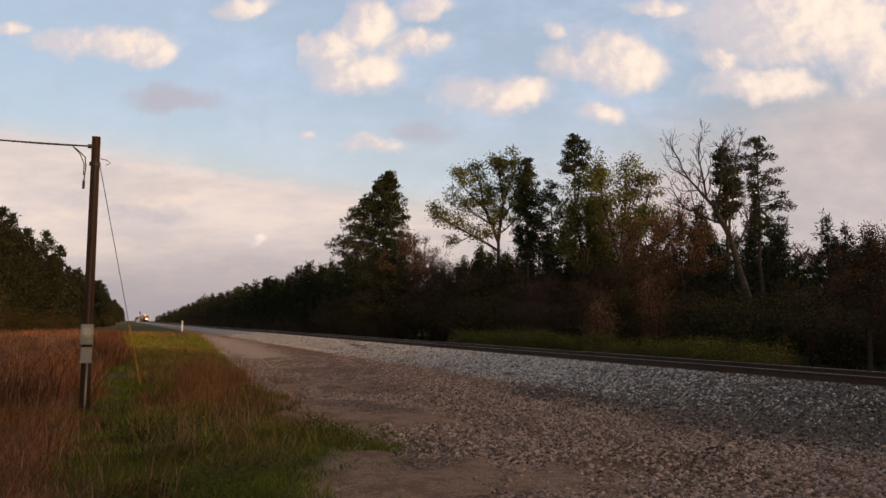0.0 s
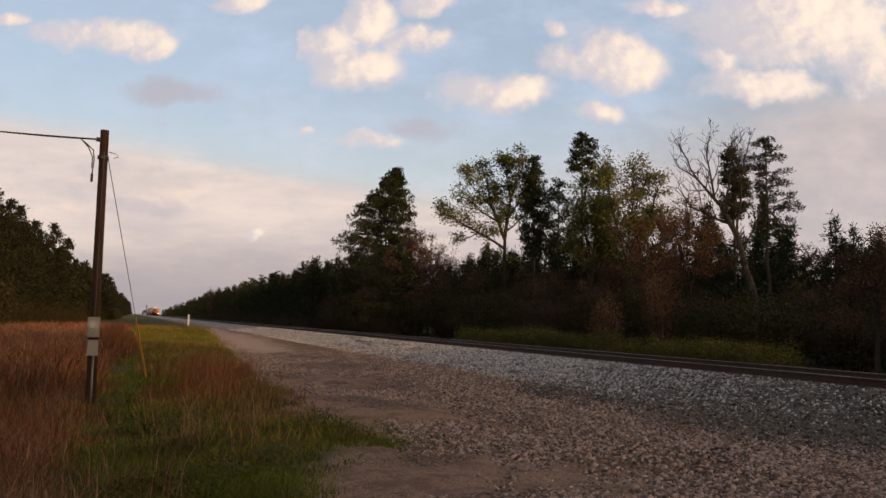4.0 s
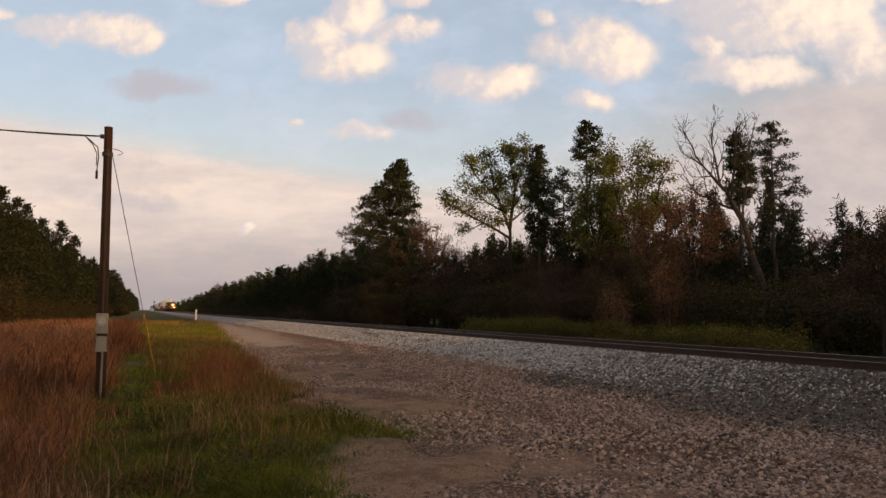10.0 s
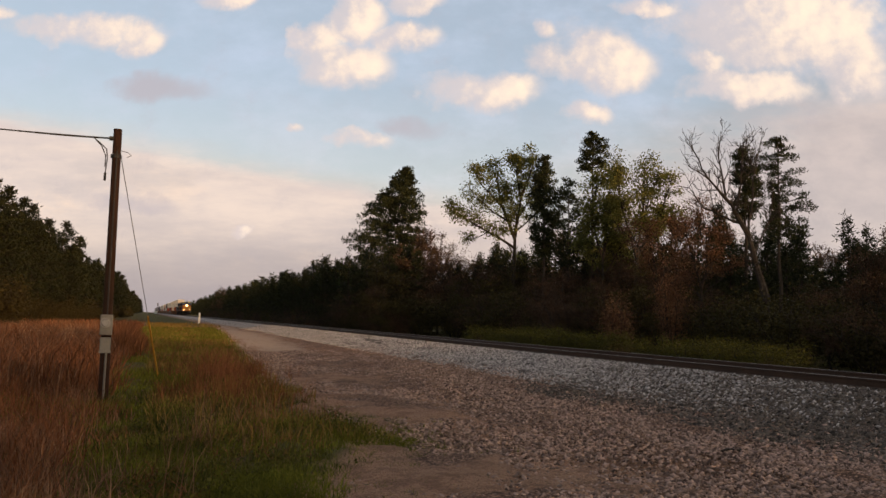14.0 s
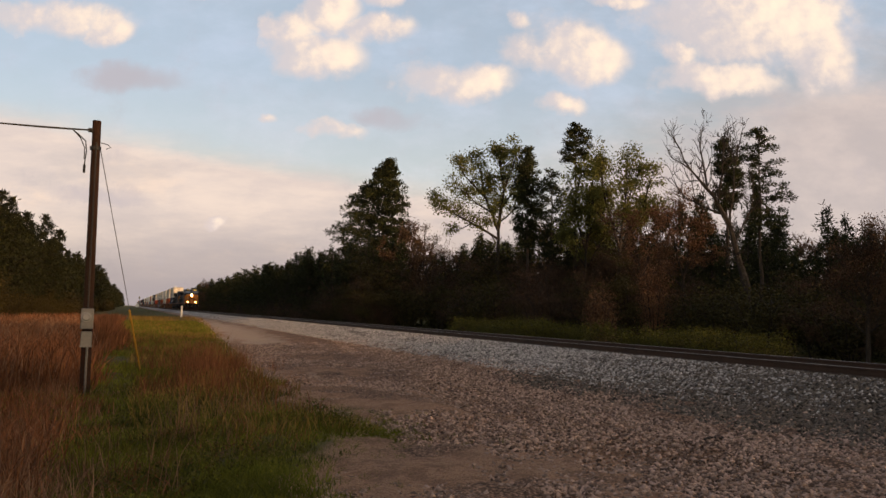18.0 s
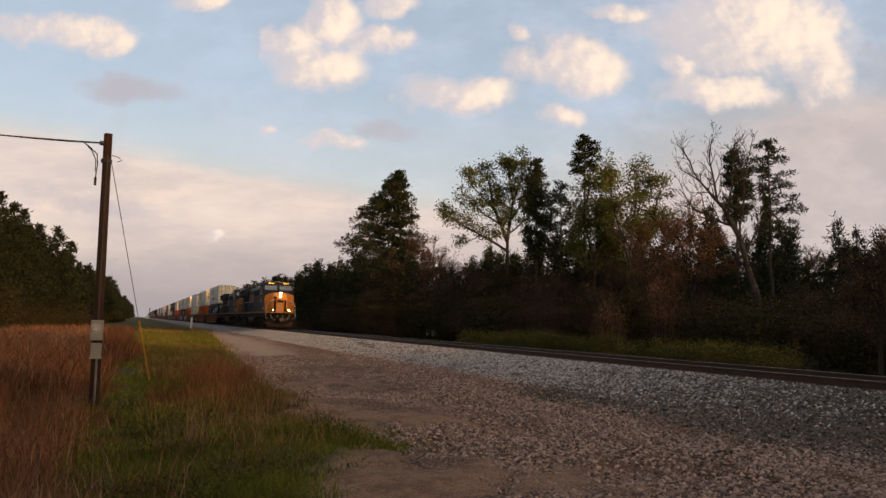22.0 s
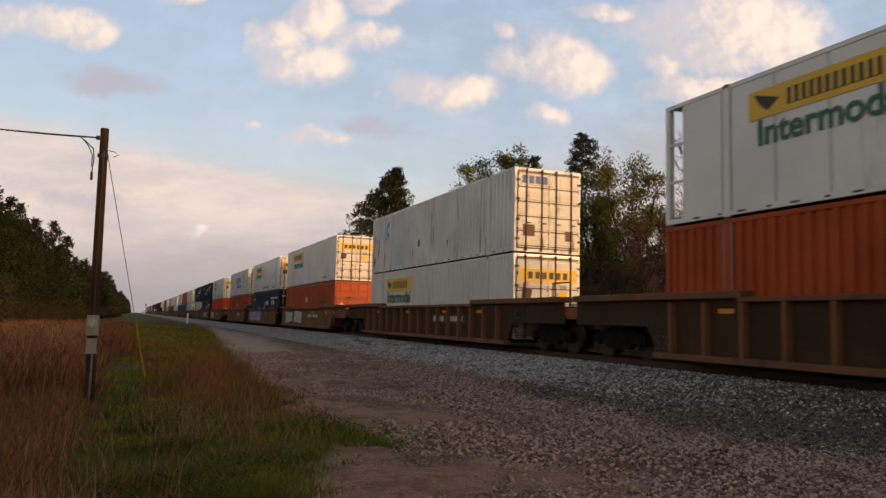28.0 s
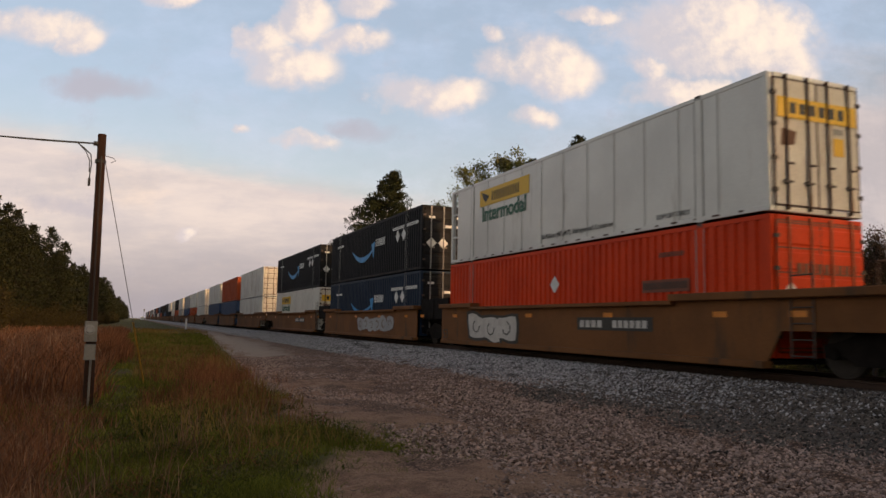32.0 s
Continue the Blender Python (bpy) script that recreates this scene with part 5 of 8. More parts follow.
    for yc in (4.6, 17.6):
        s = Shape()
        for sx in (-1, 1):
            a, b = sorted((sx * 1.06, sx * 1.26))
            s.prism([(-2.35, 0.42), (-2.35, 0.72), (-1.9, 0.9), (-1.3, 0.78), (-0.6, 0.98), (0.6, 0.98), (1.3, 0.78), (1.9, 0.9), (2.35, 0.72), (2.35, 0.42), (1.2, 0.52), (0.7, 0.30), (-0.7, 0.30), (-1.2, 0.52)], a, b, "x")
            for y in (-1.83, 0, 1.83):
                s.box(sx * 1.3 - 0.05, sx * 1.3 + 0.05, y - 0.2, y + 0.2, 0.32, 0.72, 0.04)
            for y in (-0.9, 0.9):
                s.tube((sx * 1.28, y - 0.3, 0.95), (sx * 1.28, y + 0.3, 0.55), 0.05, n=8).tube((sx * 1.3, y, 0.55), (sx * 1.3, y, 0.9), 0.09, n=8)
        tr = part("truck", s, P_DARKSTEEL, e, "three-axle truck", at=pose(0, yc, 0))
        for y in (-1.83, 0, 1.83):
            part("wheelset", cached("bigwheel", lambda: Shape().tube((-0.82, 0, 0.53), (-0.69, 0, 0.53), 0.53, n=26).tube((0.69, 0, 0.53), (0.82, 0, 0.53), 0.53, n=26).tube((-1.2, 0, 0.53), (1.2, 0, 0.53), 0.1, n=10).mesh("wheelset", P_WHEEL)), P_WHEEL, tr, at=pose(0, y, 0))
    # pilot, steps, coupler
    part("end_plate", Shape().box(-1.30, 1.30, 1.15, 1.4, 0.8, 1.5, 0.02), P_GRIME, e)
    pv = [(-1.34, 1.15, 0.66), (1.34, 1.15, 0.66), (-1.18, 0.95, 0.15), (-0.5, 0.55, 0.12), (0.5, 0.55, 0.12), (1.18, 0.95, 0.15), (-0.5, 0.85, 0.46), (0.5, 0.85, 0.46),
          (-1.34, 1.25, 0.66), (1.34, 1.25, 0.66), (-1.18, 1.15, 0.15), (1.18, 1.15, 0.15), (-0.5, 0.75, 0.12), (0.5, 0.75, 0.12)]
    part("snow_plow", Shape().add(pv, [(0, 2, 3, 6), (6, 3, 4, 7), (7, 4, 5, 1), (8, 0, 6, 7, 1, 9), (8, 10, 2, 0), (1, 5, 11, 9), (2, 10, 12, 3), (3, 12, 13, 4), (4, 13, 11, 5), (8, 9, 11, 13, 12, 10)]), L_PLOW, e, "rust red plow")
    part("coupler", Shape().box(-0.11, 0.11, 0.1, 1.2, 0.76, 0.96, 0.02).box(-0.19, 0.19, -0.05, 0.35, 0.68, 1.04, 0.05), P_STEEL, e)
    part("rear_coupler", Shape().box(-0.11, 0.11, 22.1, 22.7, 0.76, 0.96, 0.02).box(-0.19, 0.19, 22.6, 22.9, 0.68, 1.04, 0.05), P_STEEL, e)
    for k in (-1, 1):
        hose = [(k * (0.95 - 0.75 * i / 8), 1.05 - 0.16 * math.sin(math.pi * i / 8), 1.38 - 0.52 * math.sin(math.pi * i / 8) ** 0.8 - 0.03 * i / 8) for i in range(9)]
        part("air_hose", Shape().path(hose, 0.026), WHITE_RAIL, e, "looped grey air hose")
        for i in range(3):
            x = k * (0.42 + 0.24 * i)
            part("air_hose", Shape().path([(x, 1.1, 1.15), (x, 0.92, 1.0), (x - 0.05 * k, 0.86, 0.72), (x - 0.12 * k, 0.85, 0.52)], 0.03), RUBBER, e)
    for sx in (-1, 1):
        st = Shape()
        for k in range(4):
            st.box(*sorted((sx * 1.15, sx * 1.52)), 1.42, 1.75, 0.32 + k * 0.33, 0.36 + k * 0.33)
        st.box(*sorted((sx * 1.13, sx * 1.17)), 1.4, 1.78, 0.3, 1.55)
        part("steps", st, P_DARKSTEEL, e)
        dl = part("ditch_light_housing", Shape().box(sx * 0.78 - 0.15, sx * 0.78 + 0.15, 0.66, 0.95, 1.60, 1.95, 0.04), P_GRIME, e)
        part("ditch_light", Shape().tube((sx * 0.78, 0.63, 1.79), (sx * 0.78, 0.68, 1.79), 0.090, n=14), L_DITCH if lit else GLASS, dl)
        part("front_handrail", Shape().path([(sx * 1.5, 1.75, 2.6), (sx * 1.5, 1.25, 2.5), (sx * 1.5, 1.2, 1.1), (sx * 1.4, 1.25, 0.9)], 0.022), RAILING, e)
        part("front_handrail", Shape().path([(sx * 0.60, 1.12, 2.80), (sx * 0.95, 0.86, 2.72), (sx * 1.25, 0.74, 2.5), (sx * 1.40, 0.70, 2.0), (sx * 1.44, 0.72, 1.2), (sx * 1.36, 0.80, 0.98), (sx * 1.15, 1.0, 0.95)], 0.022), WHITE_RAIL, e, "grey curved corner handrail")
        hr = Shape()
        for i in range(10):
            y = 9.9 + i * 1.3
            part("stanchion", cached(("stan", sx), lambda: Shape().box(*sorted((sx * 1.50, sx * 1.44)), -0.035, 0.035, 1.62, 2.72).mesh("stanchion", RAILING)), RAILING, e, at=pose(0, y, 0))
        hr.path([(sx * 1.47, 9.6, 3.2), (sx * 1.47, 9.9, 2.74), (sx * 1.47, 21.7, 2.74)], 0.022)
        part("handrail", hr, WHITE_RAIL, e)
    for sx in (-1, 1):
        part("rear_handrail", Shape().path([(sx * 1.4, 22.1, 1.6), (sx * 1.4, 22.1, 2.7), (sx * 0.6, 22.1, 2.7)], 0.022), WHITE_RAIL, e)
    return e


moving(locomotive("dark blue diesel locomotive with yellow nose and lit headlights", True), -75.4)
moving(locomotive("dark blue trailing diesel locomotive with yellow nose, unlit", False), -52.5)

# ---------- the train behind them ----------
FLOOR = 0.30


def stack(y, low, high):
    moving(low, y, RAIL_Z + FLOOR)
    moving(high, y, RAIL_Z + FLOOR + BOX_H + 0.03)


def jb(label="white ribbed container with a yellow sign panel", smooth=True, fine=True, side=None):
    return container(label, side or P_WHITE, P_DOORW, smooth, lambda c: jb_marks(c, smooth), fine=fine, nose=smooth)


def orange(fine=True):
    return container("ribbed orange container on a well car", P_ORANGE, P_ORANGE, False, orange_marks, fine=fine)


def navy(fine=True, dark=False):
    return container("dark navy ribbed container with a blue curved arrow", P_DARK if dark else P_NAVY, P_DARK, False, prime_marks, fine=fine)


REEFER = "smooth white refrigerated container with a yellow sign panel"
RIBCAR = "rusty brown well car with ribbed sides"
TANCAR = "tan brown well car with smooth sides"
stack(-25.74, navy(), container("smooth white refrigerated container with green and purple marks", P_PALE, P_DOORW, True, tiger_marks, nose=True))
stack(-1.88, orange(), jb(REEFER))
stack(21.98, jb(smooth=False), container("weathered white container with rust streaks", P_OLD, P_DOORW, False, patchy_marks, trim=P_OLD))
stack(45.99, orange(), jb(smooth=False))
stack(65.77, navy(), jb(REEFER))
stack(85.67, orange(), container("pale ribbed container with slanted blue bars", P_PALE, P_DOORW, False, swift_marks))
red_box = container("bright red-orange ribbed container", P_RED, P_RED, False, orange_marks)
stack(109.88, red_box, jb(REEFER))
stack(129.34, navy(), navy(dark=True))
stack(148.69, jb(smooth=False), navy(dark=True))
for y in (-25.74, -1.88, 21.98):
    c = well_car(RIBCAR, P_BROWN, True)
    if y < 0:
        graffiti(c, 12.5, 4.5, 0.4, 1.2, 7, P_RUSTY, P_WEB, 4) if y < -20 else None
    moving(c, y)
ART = 1.825          # half the gap at a shared truck
for k, y in enumerate((45.99, 65.77, 85.67, 109.88, 129.34, 148.69)):
    u = k % 3
    c = well_car(TANCAR + (", sprayed with rounded shapes" if k in (0, 1, 3) else ""), P_TAN, False, 3.86 if u == 0 else ART, 3.86 if u == 2 else ART, u == 0, u == 2,
                 ladder=u != 1 or k == 1, number=u != 1)
    if k == 0:
        graffiti(c, 14.9, 12.2, 0.36, 1.3, 4, D_SILVER, D_BLACK, 1)
        graffiti(c, 11.4, 8.7, 0.36, 1.3, 4, D_SILVER, D_BLACK, 2)
    if k == 1:
        graffiti(c, 15.3, 8.0, 0.3, 1.36, 7, D_LILAC, D_NIGHT, 3)
        letter_bars("faded_mark", c, 7.8, 5.9, 0.62, 1.12, 3, P_BROWN, x0=-1.507)
    if k == 3:
        graffiti(c, 13.8, 10.3, 0.3, 1.25, 3, D_SILVER, D_BLACK, 6)
    if k == 4:
        graffiti(c, 9.0, 3.0, 0.4, 1.2, 6, P_GREY, P_BROWN, 7)
    moving(c, y)

# farther cars, copied from a few patterns
plain_white = container("plain white ribbed shipping container", P_OLD, P_DOORW, False, None, fine=False)
plain_red = container("plain rust red ribbed shipping container", P_ORANGE, P_ORANGE, False, None, fine=False)
plain_blue = container("plain blue ribbed shipping container", P_BLUE, P_BLUE, False, None, fine=False)
plain_dark = container("plain dark ribbed shipping container", P_DARK, P_DARK, False, None, fine=False)
plain_grey = container("plain grey ribbed shipping container", P_GREY, P_GREY, False, None, fine=False)
far_car = [well_car("dusty tan well car under two containers", P_TAN, False, 3.86, ART, True, False, False, False),
           well_car("dusty tan well car under two containers", P_TAN, False, ART, ART, False, False, False, False),
           well_car("dusty tan well car under two containers", P_TAN, False, ART, 3.86, False, True, False, False)]
W_, R_, B_, K_, G_ = plain_white, plain_red, plain_blue, plain_dark, plain_grey
PATTERN = [(W_, W_), (B_, R_), (B_, W_), (W_, W_), (R_, W_), (B_, G_), (G_, W_), (R_, K_), (W_, W_), (K_, W_), (K_, K_), (B_, K_), (K_, K_), (R_, K_), (B_, B_),
           (W_, K_), (K_, R_), (K_, K_), (G_, B_), (B_, W_), (R_, G_), (K_, K_), (W_, G_), (B_, K_), (K_, W_), (R_, R_), (G_, K_), (K_, B_), (B_, W_), (R_, K_), (W_, W_), (K_, G_), (B_, K_)]
y, used = 148.69, set()
for i, (low, high) in enumerate(PATTERN):
    y += 24.0 if i % 3 == 0 else 19.8
    pair = []
    for src in (low, high):
        pair.append(copy_thing(src, Matrix()) if src.name in used else src)
        used.add(src.name)
    stack(y, *pair)
    src = far_car[i % 3]
    moving(copy_thing(src, Matrix()) if src.name in used else src, y)
    used.add(src.name)

# ---------- clouds: two far curved backdrops, the puffs drifting before the veil ----------
# each puff: across and up on a plane ahead, half width, half height, weight (below 0: a grey one)
PUFFS = [
    (-0.103, 0.416, 0.033, 0.034, 1.00), (-0.149, 0.387, 0.027, 0.023, 0.90), (-0.116, 0.351, 0.053, 0.034, 1.00), (-0.036, 0.391, 0.046, 0.018, 0.85), (0.247, 0.362, 0.052, 0.041, 1.00),
    (0.181, 0.367, 0.047, 0.028, 0.60), (0.078, 0.317, 0.070, 0.026, 0.95), (-0.470, 0.384, 0.090, 0.021, 0.75), (-0.398, 0.374, 0.028, 0.023, 0.90), (-0.280, 0.432, 0.047, 0.013, 0.80),
    (-0.365, 0.305, 0.056, 0.018, -0.70), (0.490, 0.423, 0.135, 0.062, 1.00), (0.439, 0.333, 0.079, 0.021, 0.95), (0.583, 0.379, 0.055, 0.049, 0.90), (0.389, 0.365, 0.028, 0.016, 0.80),
    (0.219, 0.281, 0.033, 0.014, 0.90), (-0.096, 0.236, 0.039, 0.011, 0.70), (-0.189, 0.248, 0.011, 0.006, 0.70), (-0.243, 0.121, 0.014, 0.008, 0.90), (-0.024, 0.440, 0.038, 0.016, 0.80),
    (0.160, 0.415, 0.016, 0.015, 0.70), (-0.022, 0.260, 0.040, 0.017, -0.60), (-0.395, 0.139, 0.047, 0.011, -0.50), (-0.593, 0.401, 0.022, 0.012, 0.70), (0.212, 0.391, 0.055, 0.033, 0.40),
    (0.300, 0.450, 0.032, 0.010, 0.70),
]

PUFF_LIT, PUFF_SHADE, DARK_PUFF = lin(255, 239, 223), lin(211, 203, 209), lin(178, 175, 189)
VEIL_PINK, VEIL_CREAM, VEIL_LOW, VEIL_GREY, HAZE, HAZE_LOW = lin(210, 199, 201), lin(230, 215, 210), lin(168, 162, 171), lin(182, 177, 184), lin(184, 204, 233), lin(206, 214, 228)
EYE_Z = 1.55


def sky_coordinates(n):
    """Across and up on a plane ahead, from the place on the backdrop."""
    co = n.put("ShaderNodeTexCoord").outputs["Object"]
    sx = n.put("ShaderNodeSeparateXYZ", {0: co})
    x, y, z = sx.outputs[0], sx.outputs[1], sx.outputs[2]
    sa, ca = math.sin(radians(22.5)), math.cos(radians(22.5))
    fwd = n.m("MAXIMUM", n.m("ADD", n.m("MULTIPLY", x, sa), n.m("MULTIPLY", y, ca)), 1.0)
    rgt = n.m("SUBTRACT", n.m("MULTIPLY", x, ca), n.m("MULTIPLY", y, sa))
    u, v = n.m("DIVIDE", rgt, fwd), n.m("DIVIDE", n.m("SUBTRACT", z, EYE_Z), fwd)
    return u, v, n.put("ShaderNodeCombineXYZ", {0: u, 1: v, 2: 0.0}).outputs[0]


def glowing(n, col, alpha):
    em = n.put("ShaderNodeEmission", {"Color": col, "Strength": 1.0})
    tr = n.put("ShaderNodeBsdfTransparent")
    sh = n.put("ShaderNodeMixShader", {0: alpha, 1: tr.outputs[0], 2: em.outputs[0]})
    n.put("ShaderNodeOutputMaterial", {"Surface": sh.outputs[0]})


def puff_material():
    mt = bpy.data.materials.new("cloud_puffs")
    mt.use_nodes = True
    n = Nodes(mt.node_tree)
    u0, v0, uv = sky_coordinates(n)
    uv2 = n.put("ShaderNodeVectorMath", {0: uv, 1: (7.3, 2.1, 0.0)}).outputs[0]
    u = n.m("ADD", u0, n.m("ADD", n.m("MULTIPLY_ADD", n.noise(uv, 7.0, 3, 0.5), 0.08, -0.04), n.m("MULTIPLY_ADD", n.noise(uv, 22.0, 6, 0.58), 0.040, -0.020)))
    v = n.m("ADD", v0, n.m("ADD", n.m("MULTIPLY_ADD", n.noise(uv2, 7.0, 3, 0.5), 0.06, -0.03), n.m("MULTIPLY_ADD", n.noise(uv2, 22.0, 6, 0.58), 0.032, -0.016)))
    white, grey, shade = 0.0, 0.0, 0.0
    for cu, cv, ru, rv, w in PUFFS:
        du = n.m("DIVIDE", n.m("SUBTRACT", u, cu), ru * 1.45)
        dv = n.m("DIVIDE", n.m("SUBTRACT", v, cv), rv * 1.45)
        d = n.m("ADD", n.m("MULTIPLY", du, du), n.m("MULTIPLY", dv, dv))
        b = n.m("MULTIPLY", n.m("SUBTRACT", 1.0, d, clamp=True), abs(w))
        if w > 0:
            lit = n.m("ADD", n.m("MULTIPLY", du, 0.55), n.m("MULTIPLY_ADD", dv, 0.05, 0.36), clamp=True)
            shade = n.m("MAXIMUM", shade, n.m("MULTIPLY", b, lit))
            white = n.m("MAXIMUM", white, b)
        else:
            grey = n.m("MAXIMUM", grey, b)
    detail = n.noise(uv, 22.0, 7, 0.56)
    toward = n.put("ShaderNodeVectorMath", {0: uv, 1: (0.010, -0.004, 0.0)}).outputs[0]
    relief = n.m("SUBTRACT", detail, n.noise(toward, 22.0, 7, 0.56))
    dens = n.m("ADD", white, n.m("MULTIPLY_ADD", detail, 1.15, -0.60))
    puff = n.step(dens, -0.02, 0.66)
    dark = n.step(n.m("ADD", grey, n.m("MULTIPLY_ADD", detail, 0.8, -0.40)), -0.05, 0.75)
    glint = n.m("ADD", n.m("ADD", shade, n.m("MULTIPLY_ADD", detail, 0.36, -0.18)), n.m("MULTIPLY", relief, 0.6))
    body = n.mix(n.step(glint, 0.05, 0.66), PUFF_SHADE, PUFF_LIT)
    col = n.mix(n.step(white, 0.0, 0.12), DARK_PUFF, body)
    alpha = n.m("MAXIMUM", n.m("MULTIPLY", puff, n.m("MULTIPLY_ADD", n.step(glint, 0.05, 0.40), 0.26, 0.70)), n.m("MULTIPLY", dark, 0.75))
    glowing(n, col, alpha)
    return mt


def veil_material():
    mt = bpy.data.materials.new("cloud_veil")
    mt.use_nodes = True
    n = Nodes(mt.node_tree)
    u0, v0, uv = sky_coordinates(n)
    wide = n.noise(n.stretch(uv, 1.0, 3.0, 1.0), 2.6, 7, 0.6)
    streak = n.noise(n.stretch(uv, 1.0, 4.0, 1.0), 4.5, 7, 0.62)
    lump = n.noise(n.stretch(uv, 1.0, 1.7, 1.0), 6.0, 8, 0.62)
    edge = n.m("ADD", n.m("MULTIPLY_ADD", u0, -0.17, 0.176), n.m("MULTIPLY_ADD", wide, 0.08, -0.04))
    veil = n.m("SUBTRACT", 1.0, n.step(n.m("SUBTRACT", v0, edge), -0.035, 0.012))
    right = n.step(n.m("ADD", u0, n.m("MULTIPLY_ADD", wide, 0.3, -0.15)), -0.02, 0.30)
    veil_r = n.m("MULTIPLY", right, n.m("SUBTRACT", 1.0, n.step(n.m("SUBTRACT", v0, n.m("ADD", n.m("MULTIPLY_ADD", wide, 0.22, 0.06), n.m("MULTIPLY", u0, 0.30))), -0.07, 0.06)))
    thin = n.m("MULTIPLY_ADD", n.step(lump, 0.38, 0.75), 0.34, 0.54)
    alpha = n.m("MAXIMUM", n.m("MAXIMUM", n.m("MULTIPLY", veil, 0.94), n.m("MULTIPLY", veil_r, 0.96)), thin)
    pink = n.mix(n.step(streak, 0.36, 0.66), VEIL_PINK, VEIL_CREAM)
    pink = n.mix(n.m("MULTIPLY", n.step(lump, 0.53, 0.70), 0.7), pink, lin(243, 221, 208))
    pink = n.mix(n.m("MULTIPLY", n.m("SUBTRACT", 1.0, n.step(wide, 0.34, 0.48)), 0.6), pink, lin(192, 185, 190))
    low = n.mix(n.step(n.m("ADD", v0, n.m("MULTIPLY_ADD", streak, 0.08, -0.04)), 0.02, 0.15), VEIL_LOW, pink)
    low = n.mix(n.m("MULTIPLY", right, 0.9), low, n.mix(n.step(lump, 0.36, 0.68), VEIL_GREY, lin(204, 195, 198)))
    clear = n.mix(n.step(v0, 0.14, 0.36), HAZE_LOW, HAZE)
    col = n.mix(n.m("MAXIMUM", veil, veil_r), clear, low)
    glowing(n, col, alpha)
    return mt


# glow of an unseen cloud band, added to brighten the train's near side
def west_fill_material():
    mt = bpy.data.materials.new("west_fill_glow")
    mt.use_nodes = True
    n = Nodes(mt.node_tree)
    co = n.put("ShaderNodeTexCoord").outputs["Object"]
    lump = n.noise(n.stretch(co, 0.001, 0.001, 0.0024), 1.3, 7, 0.6)
    col = n.mix(n.step(n.noise(n.stretch(co, 0.001, 0.001, 0.003), 3.0, 6, 0.6), 0.36, 0.66), VEIL_PINK, PUFF_LIT)
    glowing(n, col, n.m("MULTIPLY_ADD", n.step(lump, 0.38, 0.64), 0.45, 0.25))
    return mt


def backdrop(name, label, radius, mat, mid=22.5, span=110):
    v, f, k = [], [], 48
    for i in range(k + 1):
        a = radians(mid + (i / k - 0.5) * span)
        for z in (-8.0, radius * 0.62):
            v.append((radius * math.sin(a), radius * math.cos(a), z))
    f = [(2 * i, 2 * i + 2, 2 * i + 3, 2 * i + 1) for i in range(k)]
    me = bpy.data.meshes.new(name)
    me.from_pydata(v, [], f)
    me.materials.append(mat)
    return tagged(new(name, me), label, "clouds", kind="structure")


veil = backdrop("backdrop_veil", "pale pink and grey evening cloud veil", 4400.0, veil_material())
clouds = backdrop("backdrop_clouds", "puffy white and pink evening clouds", 4100.0, puff_material())
# out of view: fill light for the faces turned to the road
backdrop("backdrop_west", "unseen glowing cloud band added to brighten the train's side", 4400.0, west_fill_material(), 267.5, 140)

# ---------- plants ----------
def leaf_material(name, a, b, through_light=0.25, rough=0.75):
    mt = bpy.data.materials.new(name)
    mt.use_nodes = True
    n = Nodes(mt.node_tree)
    co = n.put("ShaderNodeTexCoord").outputs["Object"]
    rnd = n.put("ShaderNodeNewGeometry").outputs["Random Per Island"]
    col = n.mix(rnd, a, b)
    col = n.mix(n.m("MULTIPLY", n.step(n.noise(co, 0.9, 4), 0.4, 0.65), 0.55), col, tuple(c * 0.5 for c in a))
    bs = n.put("ShaderNodeBsdfPrincipled", {"Base Color": col, "Roughness": rough, "Specular IOR Level": 0.15})
    tr = n.put("ShaderNodeBsdfTranslucent", {"Color": col})
    sh = n.put("ShaderNodeMixShader", {0: through_light, 1: bs.outputs[0], 2: tr.outputs[0]})
    n.put("ShaderNodeOutputMaterial", {"Surface": sh.outputs[0]})
    return mt


M_PINE = leaf_material("pine_needles", (0.016, 0.021, 0.009), (0.044, 0.048, 0.019), 0.15)
M_PINE_L = leaf_material("roadside_pine_needles", (0.010, 0.013, 0.005), (0.027, 0.027, 0.009), 0.12)
M_LEAF = leaf_material("young_green_leaves", (0.090, 0.096, 0.026), (0.185, 0.180, 0.050), 0.4)
M_DIM = leaf_material("dim_green_leaves", (0.034, 0.030, 0.011), (0.078, 0.063, 0.022), 0.2)
M_BUD = leaf_material("red_brown_buds", (0.100, 0.050, 0.028), (0.210, 0.112, 0.066), 0.3)
M_TWIG = leaf_material("brown_twigs", (0.046, 0.028, 0.018), (0.120, 0.070, 0.044), 0.12)
M_SHRUB = leaf_material("shrub_leaves", (0.060, 0.059, 0.012), (0.120, 0.110, 0.023), 0.3)
M_BRUSH = leaf_material("olive_brush_leaves", (0.026, 0.021, 0.007), (0.062, 0.046, 0.014), 0.2)
M_FERN = leaf_material("bright_young_leaves", (0.07, 0.13, 0.03), (0.11, 0.19, 0.045), 0.35)
BARK = surface("bark", (0.032, 0.023, 0.018), (0.021, 0.016, 0.013), rough=0.95, scale=3.0, grain=18, bump=0.5, dist=0.03, streak=(4, 4, 0.5), stain=(0.065, 0.052, 0.044))
